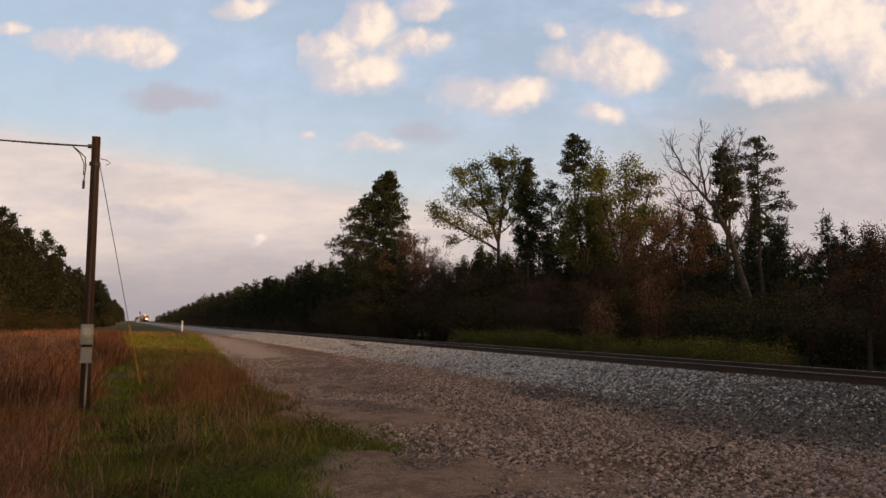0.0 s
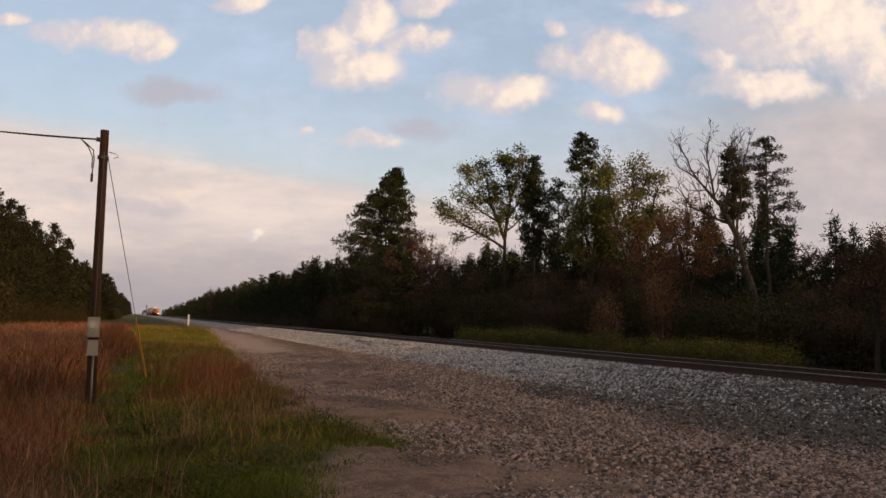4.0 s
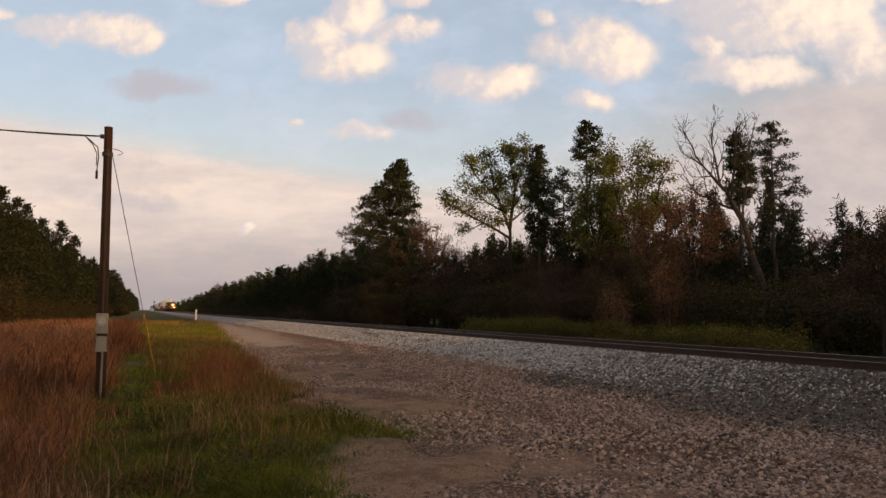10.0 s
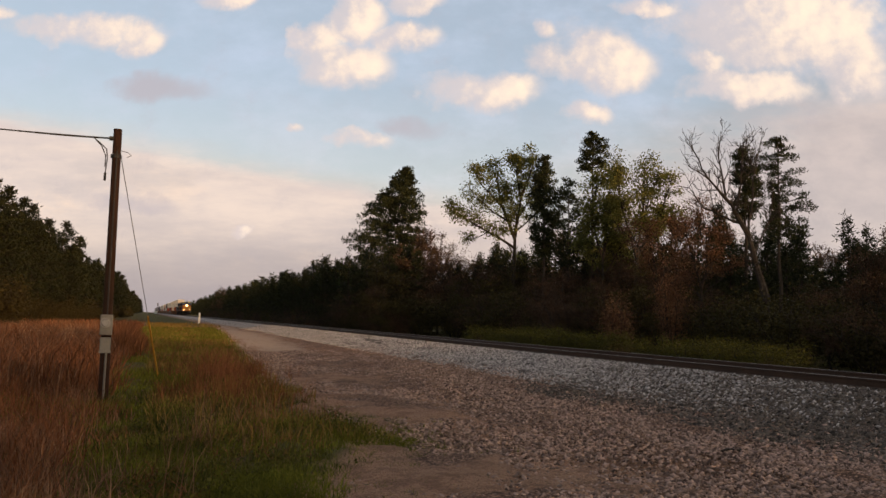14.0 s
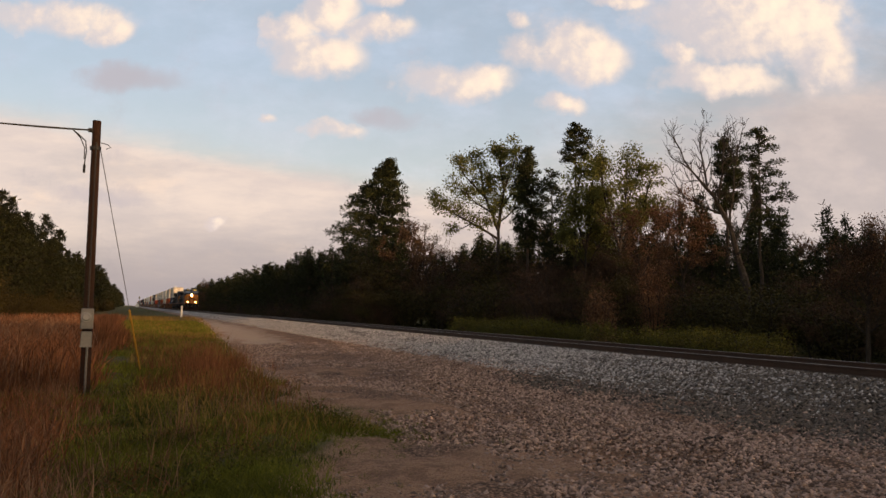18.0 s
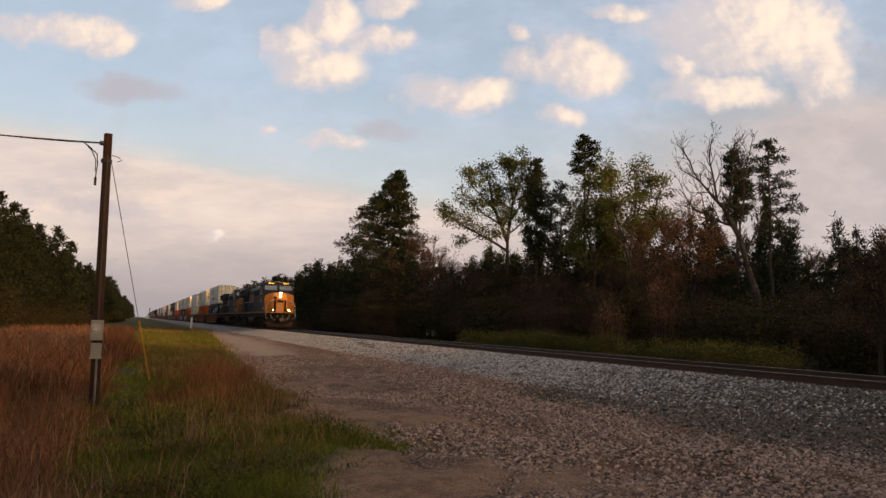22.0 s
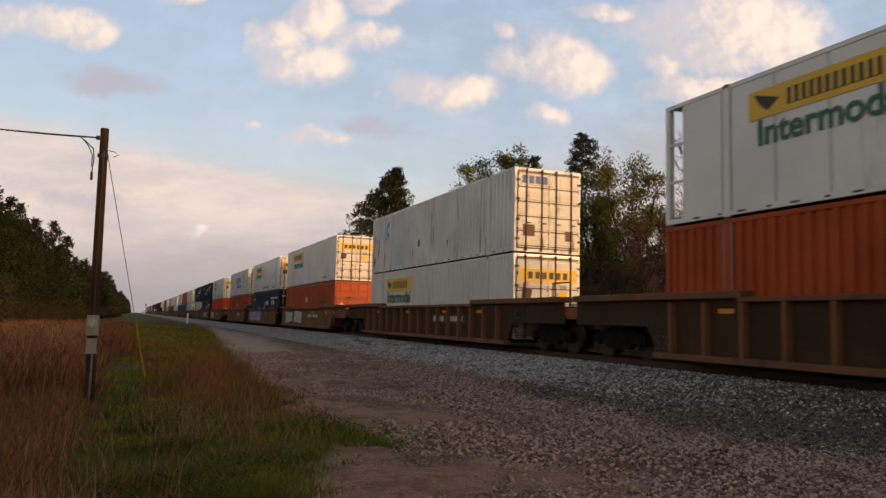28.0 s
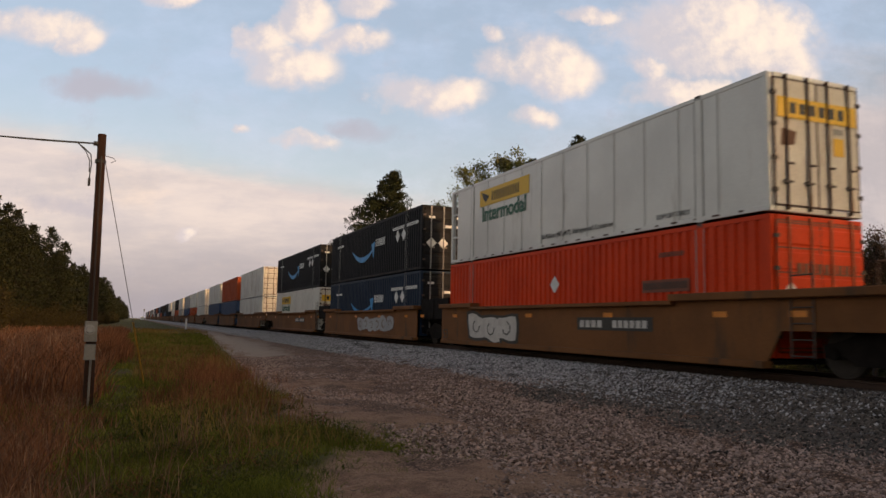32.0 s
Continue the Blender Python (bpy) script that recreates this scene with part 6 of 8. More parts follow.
BARK_GREY = surface("grey_bark", (0.034, 0.026, 0.021), (0.022, 0.017, 0.014), rough=0.95, scale=2.0, grain=18, bump=0.4, dist=0.02, stain=(0.06, 0.047, 0.038), stain_amount=0.5)
BARK_PALE = surface("pale_bark", (0.065, 0.05, 0.04), (0.045, 0.034, 0.028), rough=0.95, scale=3.0, grain=18, bump=0.4, dist=0.02)


def quads(centres, size, rng, flat=0.0):
    """Small leaves: turned quads about the given centres."""
    k = len(centres)
    a = rng.normal(0, 1, (k, 3))
    a /= np.linalg.norm(a, axis=1)[:, None]
    b = np.cross(a, rng.normal(0, 1, (k, 3)))
    b /= np.linalg.norm(b, axis=1)[:, None]
    s = (size * rng.uniform(0.6, 1.3, k))[:, None]
    a, b = a * s, b * s * rng.uniform(0.45, 0.8, (k, 1))
    v = np.stack([centres - a, centres - b, centres + a, centres + b], 1)
    return v.reshape(-1, 3), np.arange(k * 4).reshape(k, 4)


def needles(centres, dirs, length, per, rng, wide=0.11):
    """Tufts of narrow blades."""
    k = len(centres) * per
    c = np.repeat(centres, per, 0)
    d = np.repeat(dirs, per, 0) * 0.8 + rng.normal(0, 0.62, (k, 3))
    d /= np.linalg.norm(d, axis=1)[:, None]
    s = np.cross(d, rng.normal(0, 1, (k, 3)))
    s /= np.linalg.norm(s, axis=1)[:, None]
    ln = (length * rng.uniform(0.6, 1.2, k))[:, None]
    c = c + rng.normal(0, length * 0.22, (k, 3))
    w = ln * wide
    v = np.stack([c - s * w * 0.4, c + d * ln * 0.55 + s * w, c + d * ln, c + d * ln * 0.5 - s * w], 1)
    return v.reshape(-1, 3), np.arange(k * 4).reshape(k, 4)


def pine_meshes(h, crown, r, seed, tufts=260, per=7, length=0.55, mat=M_PINE, lean=0.0, side=0.0, bark=BARK, conical=False):
    """Trunk and crown of a pine: crown is the height at which it starts, r its half width, side shifts it."""
    rng = np.random.default_rng(seed)
    s = Shape()
    n = 7
    pts = [(lean * (i / n) ** 1.5 + rng.normal(0, 0.02) * h * 0.15 * (i > 0), rng.normal(0, 0.02) * h * 0.12 * (i > 0), h * i / n) for i in range(n + 1)]
    r0 = 0.011 * h + 0.03
    for i in range(n):
        s.tube(pts[i], pts[i + 1], r0 * (1 - 0.85 * i / n), r0 * (1 - 0.85 * (i + 1) / n), n=7, caps=False)
    zz = np.array([p[2] for p in pts])
    limbs = max(14, int(tufts / (8 if conical else 8)))
    cs, ds = [], []
    for k in range(limbs):
        f = (k + rng.uniform(0, 1)) / limbs
        z = crown + (h * 0.985 - crown) * f
        a = rng.uniform(0, 2 * math.pi)
        prof = (1 - f) ** 1.05 + 0.02 if conical else max(0.14, math.sin(math.pi * (0.20 + 0.76 * f)) ** 0.8)
        ln = r * prof * rng.uniform(0.55, 1.15)
        if side and math.cos(a) * side < -0.2:
            ln *= 0.6
        up = rng.uniform(-0.05, 0.5) * (0.5 + f)
        p = np.array([np.interp(z, zz, [q[0] for q in pts]), np.interp(z, zz, [q[1] for q in pts]), z])
        d = np.array([math.cos(a), math.sin(a), up])
        q = p + d * ln
        s.tube(p, q, 0.02 + 0.012 * ln, 0.012, n=4, caps=False)
        m = max(2, int(round(tufts / limbs * (0.5 + ln / r))))
        for j in range(m):
            t = rng.uniform(0.3 if conical else 0.42, 1.08) if j else 1.0
            cs.append(p + d * ln * t + rng.normal(0, 0.16, 3) * (0.6 + 0.25 * r) * np.array([1.1, 1.1, 0.5]))
            ds.append(d / np.linalg.norm(d) * 0.6 + np.array([0, 0, 0.5]))
    top = np.array(pts[-1])
    for j in range(5):
        cs.append(top + rng.normal(0, 0.2, 3)), ds.append(np.array([0, 0, 1.0]))
    v, f = needles(np.array(cs), np.array(ds), length, per, rng)
    return s.mesh("trunk", bark), raw_mesh("crown", v, f, mat)


def clump_pine_meshes(h, outline, seed, limbs=30, clump=0.8, per=90, length=0.36, lean=0.0, mat=M_PINE, bark=BARK, inner=0.6):
    """A pine whose needles stand in flat clumps at the ends of its limbs.
    outline: height, reach to one side, reach to the other side, from the crown's foot to its tip."""
    rng = np.random.default_rng(seed)
    s = Shape()
    n = 9
    pts = [(lean * (i / n) ** 1.6 + rng.normal(0, 0.0025) * h * (i > 0), rng.normal(0, 0.002) * h * (i > 0), h * i / n) for i in range(n + 1)]
    r0 = 0.009 * h + 0.03
    for i in range(n):
        s.tube(pts[i], pts[i + 1], r0 * (1 - 0.85 * i / n), r0 * (1 - 0.85 * (i + 1) / n), n=7, caps=False)
    zs = [o[0] for o in outline]
    widest = max(max(o[1], o[2]) for o in outline)
    cs, ds = [], []

    def put_clump(c, size):
        k = max(12, int(per * size ** 1.5))
        g = rng.normal(0, 1, (k, 3))
        g = g / np.linalg.norm(g, axis=1)[:, None] * rng.uniform(0.2, 1, (k, 1)) ** 0.5
        cs.append(c + g * np.array([1.0, 1.0, 0.5]) * size)
        ds.append(g * 0.8 + np.array([0, 0, 0.7]))

    for k in range(limbs):
        z = zs[0] + (zs[-1] - zs[0]) * (k + rng.uniform(0, 1)) / limbs
        a = rng.uniform(0, 2 * math.pi)
        left, right = np.interp(z, zs, [o[1] for o in outline]), np.interp(z, zs, [o[2] for o in outline])
        ln = (left + (right - left) * (0.5 + 0.5 * math.cos(a))) * rng.uniform(0.62, 1.05)
        p = np.array([np.interp(z, [q[2] for q in pts], [q[0] for q in pts]), 0, z])
        q = p + np.array([math.cos(a), math.sin(a), rng.uniform(-0.05, 0.35)]) * ln
        s.tube(p, q, 0.02 + 0.010 * ln, 0.012, n=4, caps=False)
        size = clump * rng.uniform(0.65, 1.1) * (0.55 + 0.45 * ln / widest)
        put_clump(q, size)
        if ln > clump * 1.3:
            put_clump(p + (q - p) * rng.uniform(0.55, 0.75) + rng.normal(0, 0.3, 3) * size, size * 0.75)
        if rng.uniform(0, 1) < inner:
            put_clump(p + (q - p) * rng.uniform(0.2, 0.5), size * 0.7)
    put_clump(np.array(pts[-1]) - np.array([0, 0, 0.1]), clump * 0.5)
    v, f = needles(np.concatenate(cs), np.concatenate(ds), length, 1, rng, 0.17)
    return s.mesh("trunk", bark), raw_mesh("crown", v, f, mat)


def assemble(name, label, category, meshes, at, group=""):
    ob = thing(name, label, category, group, at)
    part("trunk", meshes[0], None, ob)
    if meshes[1] is not None:
        part("crown", meshes[1], None, ob)
    return ob


def grow(shape, p, d, ln, rad, depth, rng, tips, spread=0.6, up=0.25, kids=3, wobble=0.13, ratio=(0.42, 0.68), thin=0.012):
    """A bent limb with its side branches; the tips are collected."""
    pts, segs = [np.array(p, float)], 4
    d = np.array(d, float) / np.linalg.norm(d)
    for i in range(segs):
        d = d + rng.normal(0, wobble, 3) + np.array([0, 0, up * 0.12])
        d /= np.linalg.norm(d)
        pts.append(pts[-1] + d * ln / segs)
    for i in range(segs):
        a, b = max(thin * 1.15, rad * (1 - 0.6 * i / segs)), max(thin, rad * (1 - 0.6 * (i + 1) / segs))
        shape.tube(pts[i], pts[i + 1], a, b, n=6 if rad > 0.08 else 4, caps=False)
    if depth == 0:
        tips += [pts[-1], pts[-2], pts[-1] * 0.5 + pts[-2] * 0.5]
        return
    for k in range(kids + (depth > 1)):
        t = rng.uniform(0.35, 1.0)
        i = min(segs - 1, int(t * segs))
        q = pts[i] + (pts[i + 1] - pts[i]) * (t * segs - i)
        nd = d + rng.normal(0, spread, 3) + np.array([0, 0, up])
        grow(shape, q, nd, ln * rng.uniform(*ratio), rad * 0.52, depth - 1, rng, tips, spread, up, kids, wobble, ratio, thin)
    tips.append(pts[-1])


def broadleaf_meshes(limbs, seed, height, leaf=None, per=10, size=0.2, sigma=0.42, depth=2, kids=3, bark=BARK, up=0.25, spread=0.6, keep=1.0, twigs=False, ratio=(0.42, 0.68), thin=0.012):
    """limbs: (x, z) start, (x, z) end, radius; each grows its own branches, with some depth towards y."""
    rng = np.random.default_rng(seed)
    s, tips = Shape(), []
    for first, (x0, zz0, x1, zz1, rad) in enumerate(limbs):
        p = np.array([x0, rng.normal(0, 0.1), zz0])
        q = np.array([x1, rng.normal(0, 0.28) * abs(zz1 - zz0 + 0.5), zz1])
        d = q - p
        ln = np.linalg.norm(d)
        grow(s, p, d, ln, rad, depth if first else 0, rng, tips if first else [], spread, up, kids, 0.13 if rad < 0.14 else 0.03, ratio, thin)
    tips = np.array(tips)
    mesh = None
    if leaf:
        tips = tips[rng.uniform(0, 1, len(tips)) < keep]
        groups = max(1, per // 22)
        mids = np.repeat(tips, groups, 0) + rng.normal(0, sigma, (len(tips) * groups, 3)) * np.array([1, 1, 0.75])
        each = per // groups
        c = np.repeat(mids, each, 0) + rng.normal(0, 0.20 + sigma * 0.12, (len(mids) * each, 3)) * np.array([1, 1, 0.7])
        k = height / np.percentile(c[:, 2], 99.6)
        v, f = needles(c * k, rng.normal(0, 0.5, c.shape) + np.array([0, 0, 0.7]), size, 1, rng, 0.05) if twigs else quads(c * k, size, rng)
        mesh = raw_mesh("crown", v, f, leaf)
    else:
        k = height / max(q[2] for q in s.v)
    s.v = [(a * k, b * k, c * k) for a, b, c in s.v]
    return s.mesh("trunk", bark), mesh


def limbed_meshes(limbs, seed, leaf=None, per=24, size=0.11, scatter=0.22, side=1.4, dens=1.7, depth=1, kids=3, bark=BARK, keep=0.85, thin=0.012, deep=0.22, up=0.3):
    """Limbs that join one another: (x, z) start, (x, z) end, radius. Side branches fill each limb but the first, the trunk."""
    rng = np.random.default_rng(seed)
    s, tips = Shape(), []
    fine = s if leaf else Shape()
    sway = lambda x, z: deep * z * 0.4 * math.sin(1.1 * x + 0.35 * z + seed) * (z > 4) * min(1.0, abs(z - 4) / 5)
    for first, (x0, zz0, x1, zz1, rad) in enumerate(limbs):
        ln = math.hypot(x1 - x0, zz1 - zz0)
        a, b = np.array([x0, sway(x0, zz0), zz0]), np.array([x1, sway(x1, zz1), zz1])
        n = max(3, int(ln / 0.8))
        off = np.cumsum(rng.normal(0, 0.05 + 0.03 * (rad < 0.12), (n + 1, 3)), 0) * (0.5 if first == 0 else 1.0)
        t = np.linspace(0, 1, n + 1)[:, None]
        off = off - off[0] - (off[-1] - off[0]) * t
        pts = a + (b - a) * t + off
        for k in range(n):
            s.tube(pts[k], pts[k + 1], max(thin, rad * (1 - 0.5 * k / n)), max(thin, rad * (1 - 0.5 * (k + 1) / n)), n=7 if rad > 0.1 else 5, caps=False)
        if first == 0:
            continue
        d = (b - a) / ln
        for k in range(max(3, int(ln * dens))):
            u = rng.uniform(0.2, 1.0) if k > 1 else 1.0
            j = min(n - 1, int(u * n))
            q = pts[j] + (pts[j + 1] - pts[j]) * (u * n - j)
            nd = d * (0.5 + 0.5 * u) + rng.normal(0, 0.62, 3) * np.array([1, 1, 0.7]) + np.array([0, 0, up])
            grow(fine, q, nd, side * rng.uniform(0.6, 1.25) * (1.15 - 0.4 * u), min(rad * 0.5, 0.05), depth, rng, tips, 0.55, up, kids, 0.13, (0.45, 0.75), thin)
    mesh = None if leaf else fine.mesh("crown", bark)
    if leaf:
        tips = np.array(tips)
        tips = tips[rng.uniform(0, 1, len(tips)) < keep]
        c = np.repeat(tips, per, 0) + rng.normal(0, scatter, (len(tips) * per, 3)) * np.array([1, 1, 0.75])
        v, f = quads(c, size, rng)
        mesh = raw_mesh("crown", v, f, leaf)
    return s.mesh("trunk", bark), mesh


def bush_meshes(h, w, seed, leaf, n=900, size=0.12, stems=9, bark=BARK, twigs=False):
    rng = np.random.default_rng(seed)
    s, cs = Shape(), []
    for k in range(stems):
        a, l = rng.uniform(0, 6.28), rng.uniform(0.3, 1.0)
        q = np.array([math.cos(a) * w * l * 0.75, math.sin(a) * w * l * 0.75, h * rng.uniform(0.5, 1.0) * (1.12 - 0.35 * l)])
        s.tube((q[0] * 0.15, q[1] * 0.15, 0), q, 0.012 + 0.008 * h, 0.008, n=4, caps=False)
        for j in range(4):
            t = rng.uniform(0.3, 1)
            s.tube(q * t, q * t + rng.normal(0, 0.22, 3) * w * 0.8 + np.array([0, 0, h * 0.1]), 0.012, 0.005, n=3, caps=False)
        t = rng.uniform(0.12, 1.08, (n // stems, 1))
        cs.append(q * t + rng.normal(0, 0.17, (n // stems, 3)) * np.array([w, w, h * 0.62]))
    c = np.concatenate(cs)
    c[:, 2] = np.abs(c[:, 2]) + 0.03
    v, f = needles(c, rng.normal(0, 0.6, c.shape) + np.array([0, 0, 0.7]), size, 1, rng, 0.05) if twigs else quads(c, size, rng)
    return s.mesh("stem", bark), raw_mesh("foliage", v, f, leaf)


def bush(name, label, meshes, at, group=""):
    ob = thing(name, label, "bush", group, at)
    part("stem", meshes[0], None, ob)
    part("foliage", meshes[1], None, ob)
    return ob


def gz(x):
    return float(ground_z(x)) - 0.03


def facing(x, y, turn=0.0):
    """A pose at the ground whose local x runs across the line of sight from the road."""
    return pose(x, y, gz(x), 0, 0, -math.degrees(math.atan2(x, y)) + turn)


# --- single trees beyond the line ---
assemble("pine_tree", "tall broad dark pine above the woods", "tree",
         clump_pine_meshes(27.0, [(9.5, 5.0, 3.6), (12.5, 8.2, 4.6), (15.0, 7.4, 4.8), (17.0, 6.2, 4.6), (20.0, 5.2, 3.8), (23.0, 3.4, 2.6), (25.5, 1.6, 1.3), (27.0, 0.3, 0.3)], 121, 250, 0.95, 120, 0.50, lean=2.4, inner=0.9),
         facing(37, 117.5))
assemble("deciduous_tree", "tall spreading tree with thin young green leaves", "tree",
         limbed_meshes([(0, 0, 0, 11.6, 0.34), (0, 10.3, -4.0, 12.6, 0.17), (-4.0, 12.6, -6.8, 14.2, 0.11), (0, 11.4, -1.6, 15.3, 0.22), (-1.6, 15.3, -4.0, 17.4, 0.12), (-1.6, 15.3, -2.4, 19.0, 0.14), (0, 11.6, 0.6, 15.8, 0.23),
                        (0.6, 15.8, 0.0, 19.6, 0.13), (0.6, 15.8, 1.9, 19.6, 0.13), (0.3, 13.8, 2.9, 17.8, 0.12), (-0.8, 13.4, -3.8, 15.4, 0.10), (0.1, 12.3, 2.6, 14.4, 0.10), (-3.0, 12.0, -4.6, 11.4, 0.07)],
                       22, M_LEAF, 20, 0.12, 0.40, 1.8, 2.2), facing(38, 74.3))
assemble("pine_tree", "slim pine with a dense narrow crown", "tree",
         clump_pine_meshes(18.4, [(8.5, 1.0, 1.3), (11.0, 1.4, 1.8), (13.0, 1.3, 1.5), (15.5, 1.1, 1.1), (17.2, 0.8, 0.8), (18.4, 0.3, 0.3)], 23, 96, 0.62, 210, 0.31, bark=BARK_PALE), facing(36, 64.1))
assemble("pine_tree", "thin half-bare pine with a few loose clumps", "tree",
         clump_pine_meshes(15.7, [(7.5, 1.1, 1.2), (11.0, 1.5, 1.7), (14.0, 1.3, 1.5), (15.7, 0.4, 0.4)], 24, 54, 0.56, 210, 0.30, inner=0.2), facing(37, 61.2))
assemble("pine_tree", "very tall pine with a small crown at its tip", "tree",
         clump_pine_meshes(21.7, [(17.5, 1.9, 0.6), (18.4, 1.6, 1.6), (19.4, 1.3, 1.7), (20.5, 1.1, 1.2), (21.3, 0.7, 0.7), (21.7, 0.2, 0.2)], 25, 56, 0.48, 320, 0.25), facing(42, 64.8))
assemble("deciduous_tree", "green leafy tree in the woods", "tree",
         limbed_meshes([(0, 0, 0.1, 8, 0.2), (0.1, 7.9, 0.5, 12.4, 0.14), (0.1, 7.6, -0.9, 11.4, 0.12), (0.1, 8, 1.2, 11.5, 0.11), (0.5, 12.4, 0.9, 15.2, 0.09), (-0.9, 11.4, -0.5, 14.2, 0.08), (0.1, 6.2, -1.6, 8.6, 0.07), (0.1, 6.2, 1.6, 9.0, 0.07)],
                       26, M_LEAF, 20, 0.11, 0.38, 1.35, 3.0), facing(37.5, 56.2))
assemble("deciduous_tree", "broad tree with pale green new leaves", "tree",
         limbed_meshes([(0, 0, -0.1, 7.8, 0.22), (-0.1, 7.4, -1.3, 11.6, 0.13), (-0.1, 7.8, 0.4, 12.2, 0.14), (-0.1, 7.6, 1.8, 11.2, 0.12), (-1.3, 11.6, -1.6, 14.4, 0.08), (0.4, 12.2, 0.5, 15.0, 0.08), (1.8, 11.2, 2.4, 13.4, 0.08),
                        (0.3, 11.0, 1.5, 14.2, 0.08), (-0.6, 9.2, -2.3, 11.4, 0.07), (0.9, 9.4, 2.7, 10.8, 0.07)], 27, M_LEAF, 17, 0.095, 0.36, 1.45, 2.8, bark=BARK_GREY), facing(38, 51.6))
assemble("deciduous_tree", "thin tree with red-brown buds", "tree",
         limbed_meshes([(0, 0, -0.1, 5.0, 0.16), (-0.1, 4.6, -1.1, 8.4, 0.10), (-0.1, 4.8, 0.4, 9.0, 0.10), (-0.1, 5, 1.5, 8.0, 0.08), (0.2, 7.4, -0.4, 10.0, 0.06), (-0.1, 4.0, 1.8, 6.0, 0.06), (-0.1, 4.0, -1.8, 5.8, 0.06)], 28, M_BUD, 22, 0.055, 0.24, 1.2, 2.6), facing(36, 41.5))
assemble("deciduous_tree", "thin tree with brown-green buds", "tree",
         limbed_meshes([(0, 0, 0.1, 5, 0.16), (0.1, 4.6, -0.8, 9.2, 0.10), (0.1, 4.8, 1.2, 9.0, 0.10), (-0.2, 6.0, -1.6, 8.4, 0.07), (0.1, 4.0, 1.9, 6.4, 0.06)], 29, M_BUD, 22, 0.055, 0.24, 1.2, 2.6), facing(36, 46.5))
assemble("bare_tree", "tall leafless leaning tree with crooked limbs", "tree",
         limbed_meshes([(0.25, 0, 0.0, 3.6, 0.27), (0.0, 3.6, -0.95, 7.6, 0.24), (-0.95, 7.6, -1.9, 9.5, 0.18), (-1.9, 9.5, -3.1, 11.0, 0.11), (-3.1, 11.0, -4.2, 11.8, 0.06), (-3.1, 11.0, -4.1, 13.0, 0.06), (-2.2, 9.9, -2.6, 12.4, 0.08), (-2.6, 12.4, -2.5, 13.7, 0.045),
                        (-1.6, 9.0, -1.2, 13.4, 0.08), (-0.95, 7.6, -0.5, 11.8, 0.08), (-0.5, 11.8, -0.2, 13.3, 0.045), (-1.3, 8.3, -2.7, 8.9, 0.09), (-2.7, 8.9, -3.5, 9.3, 0.06), (-3.5, 9.3, -4.3, 10.6, 0.045),
                        (-0.7, 6.6, 0.2, 8.4, 0.07), (0.2, 8.4, 0.4, 10.0, 0.045), (-2.8, 8.95, -3.1, 10.6, 0.035)],
                       30, None, side=1.1, dens=3.4, depth=2, kids=2, bark=BARK_GREY, thin=0.0095, deep=0.10, up=0.22), facing(34, 33.8))
assemble("pine_tree", "pine with a dense clumped crown", "tree",
         clump_pine_meshes(14.4, [(9.3, 0.5, 0.4), (10.3, 0.9, 0.8), (12.0, 1.0, 1.0), (13.4, 0.8, 0.8), (14.4, 0.25, 0.25)], 31, 56, 0.48, 420, 0.24, inner=0.5), facing(38, 39.6))
assemble("pine_tree", "slender pine with layered flat branches", "tree",
         clump_pine_meshes(13.9, [(7.6, 0.3, 1.2), (8.6, 0.4, 1.7), (10.2, 0.6, 1.9), (11.6, 0.9, 1.5), (12.8, 1.15, 0.9), (13.9, 0.3, 0.3)], 32, 62, 0.38, 430, 0.20, bark=BARK, inner=0.4), facing(36, 34.7))
assemble("deciduous_tree", "brown tangled tree wrapped in vines", "tree",
         limbed_meshes([(0, 0, 0.1, 3.2, 0.12), (0.1, 2.6, -0.8, 4.6, 0.07), (0.1, 2.8, 0.9, 5.0, 0.07), (0, 2.2, 1.6, 4.0, 0.06), (0, 2.2, -1.2, 3.4, 0.06), (0.1, 3.0, 0.2, 5.6, 0.06), (0, 1.4, 1.4, 2.4, 0.05), (0, 1.4, -1.3, 2.2, 0.05)], 33, M_TWIG, 34, 0.04, 0.26, 0.85, 4.5), facing(30, 23.0))
assemble("deciduous_tree", "brown thicket tree half hidden in the woods", "tree",
         limbed_meshes([(0, 0, 0, 5, 0.2), (0, 4, -2.6, 9.6, 0.12), (0, 4.4, 0.6, 11.2, 0.14), (0, 4, 2.6, 10.0, 0.12), (0, 4, -3.4, 7.5, 0.1), (0, 4, 3.6, 8.0, 0.1), (0.3, 8, 1.6, 12.6, 0.08), (0, 3, -3.6, 4.6, 0.08), (0, 3, 3.4, 5.0, 0.08)], 34, M_TWIG, 14, 0.12, 0.36, 1.7, 2.4), facing(33, 94.0))
assemble("deciduous_tree", "pale twiggy tree with few leaves", "tree",
         limbed_meshes([(0, 0, 0, 6, 0.16), (0, 5.5, -1.2, 11.5, 0.1), (0, 5.5, 1.3, 11.0, 0.1), (0, 6, 0.2, 12.4, 0.09)], 35, M_TWIG, 4, 0.08, 0.3, 1.6, 2.6, depth=2, kids=2, bark=BARK_GREY), facing(37, 95))
assemble("deciduous_tree", "small bright green tree at the wood's edge", "tree",
         limbed_meshes([(0, 0, 0, 4, 0.14), (0, 3, -1.4, 6.4, 0.09), (0, 3, 1.2, 7.0, 0.09), (0, 3, 2.0, 6.0, 0.08), (0, 2, -2.0, 5.2, 0.08), (0, 4, 0, 7.8, 0.08)], 36, M_FERN, 22, 0.13, 0.3, 1.1, 2.6), facing(29, 113))

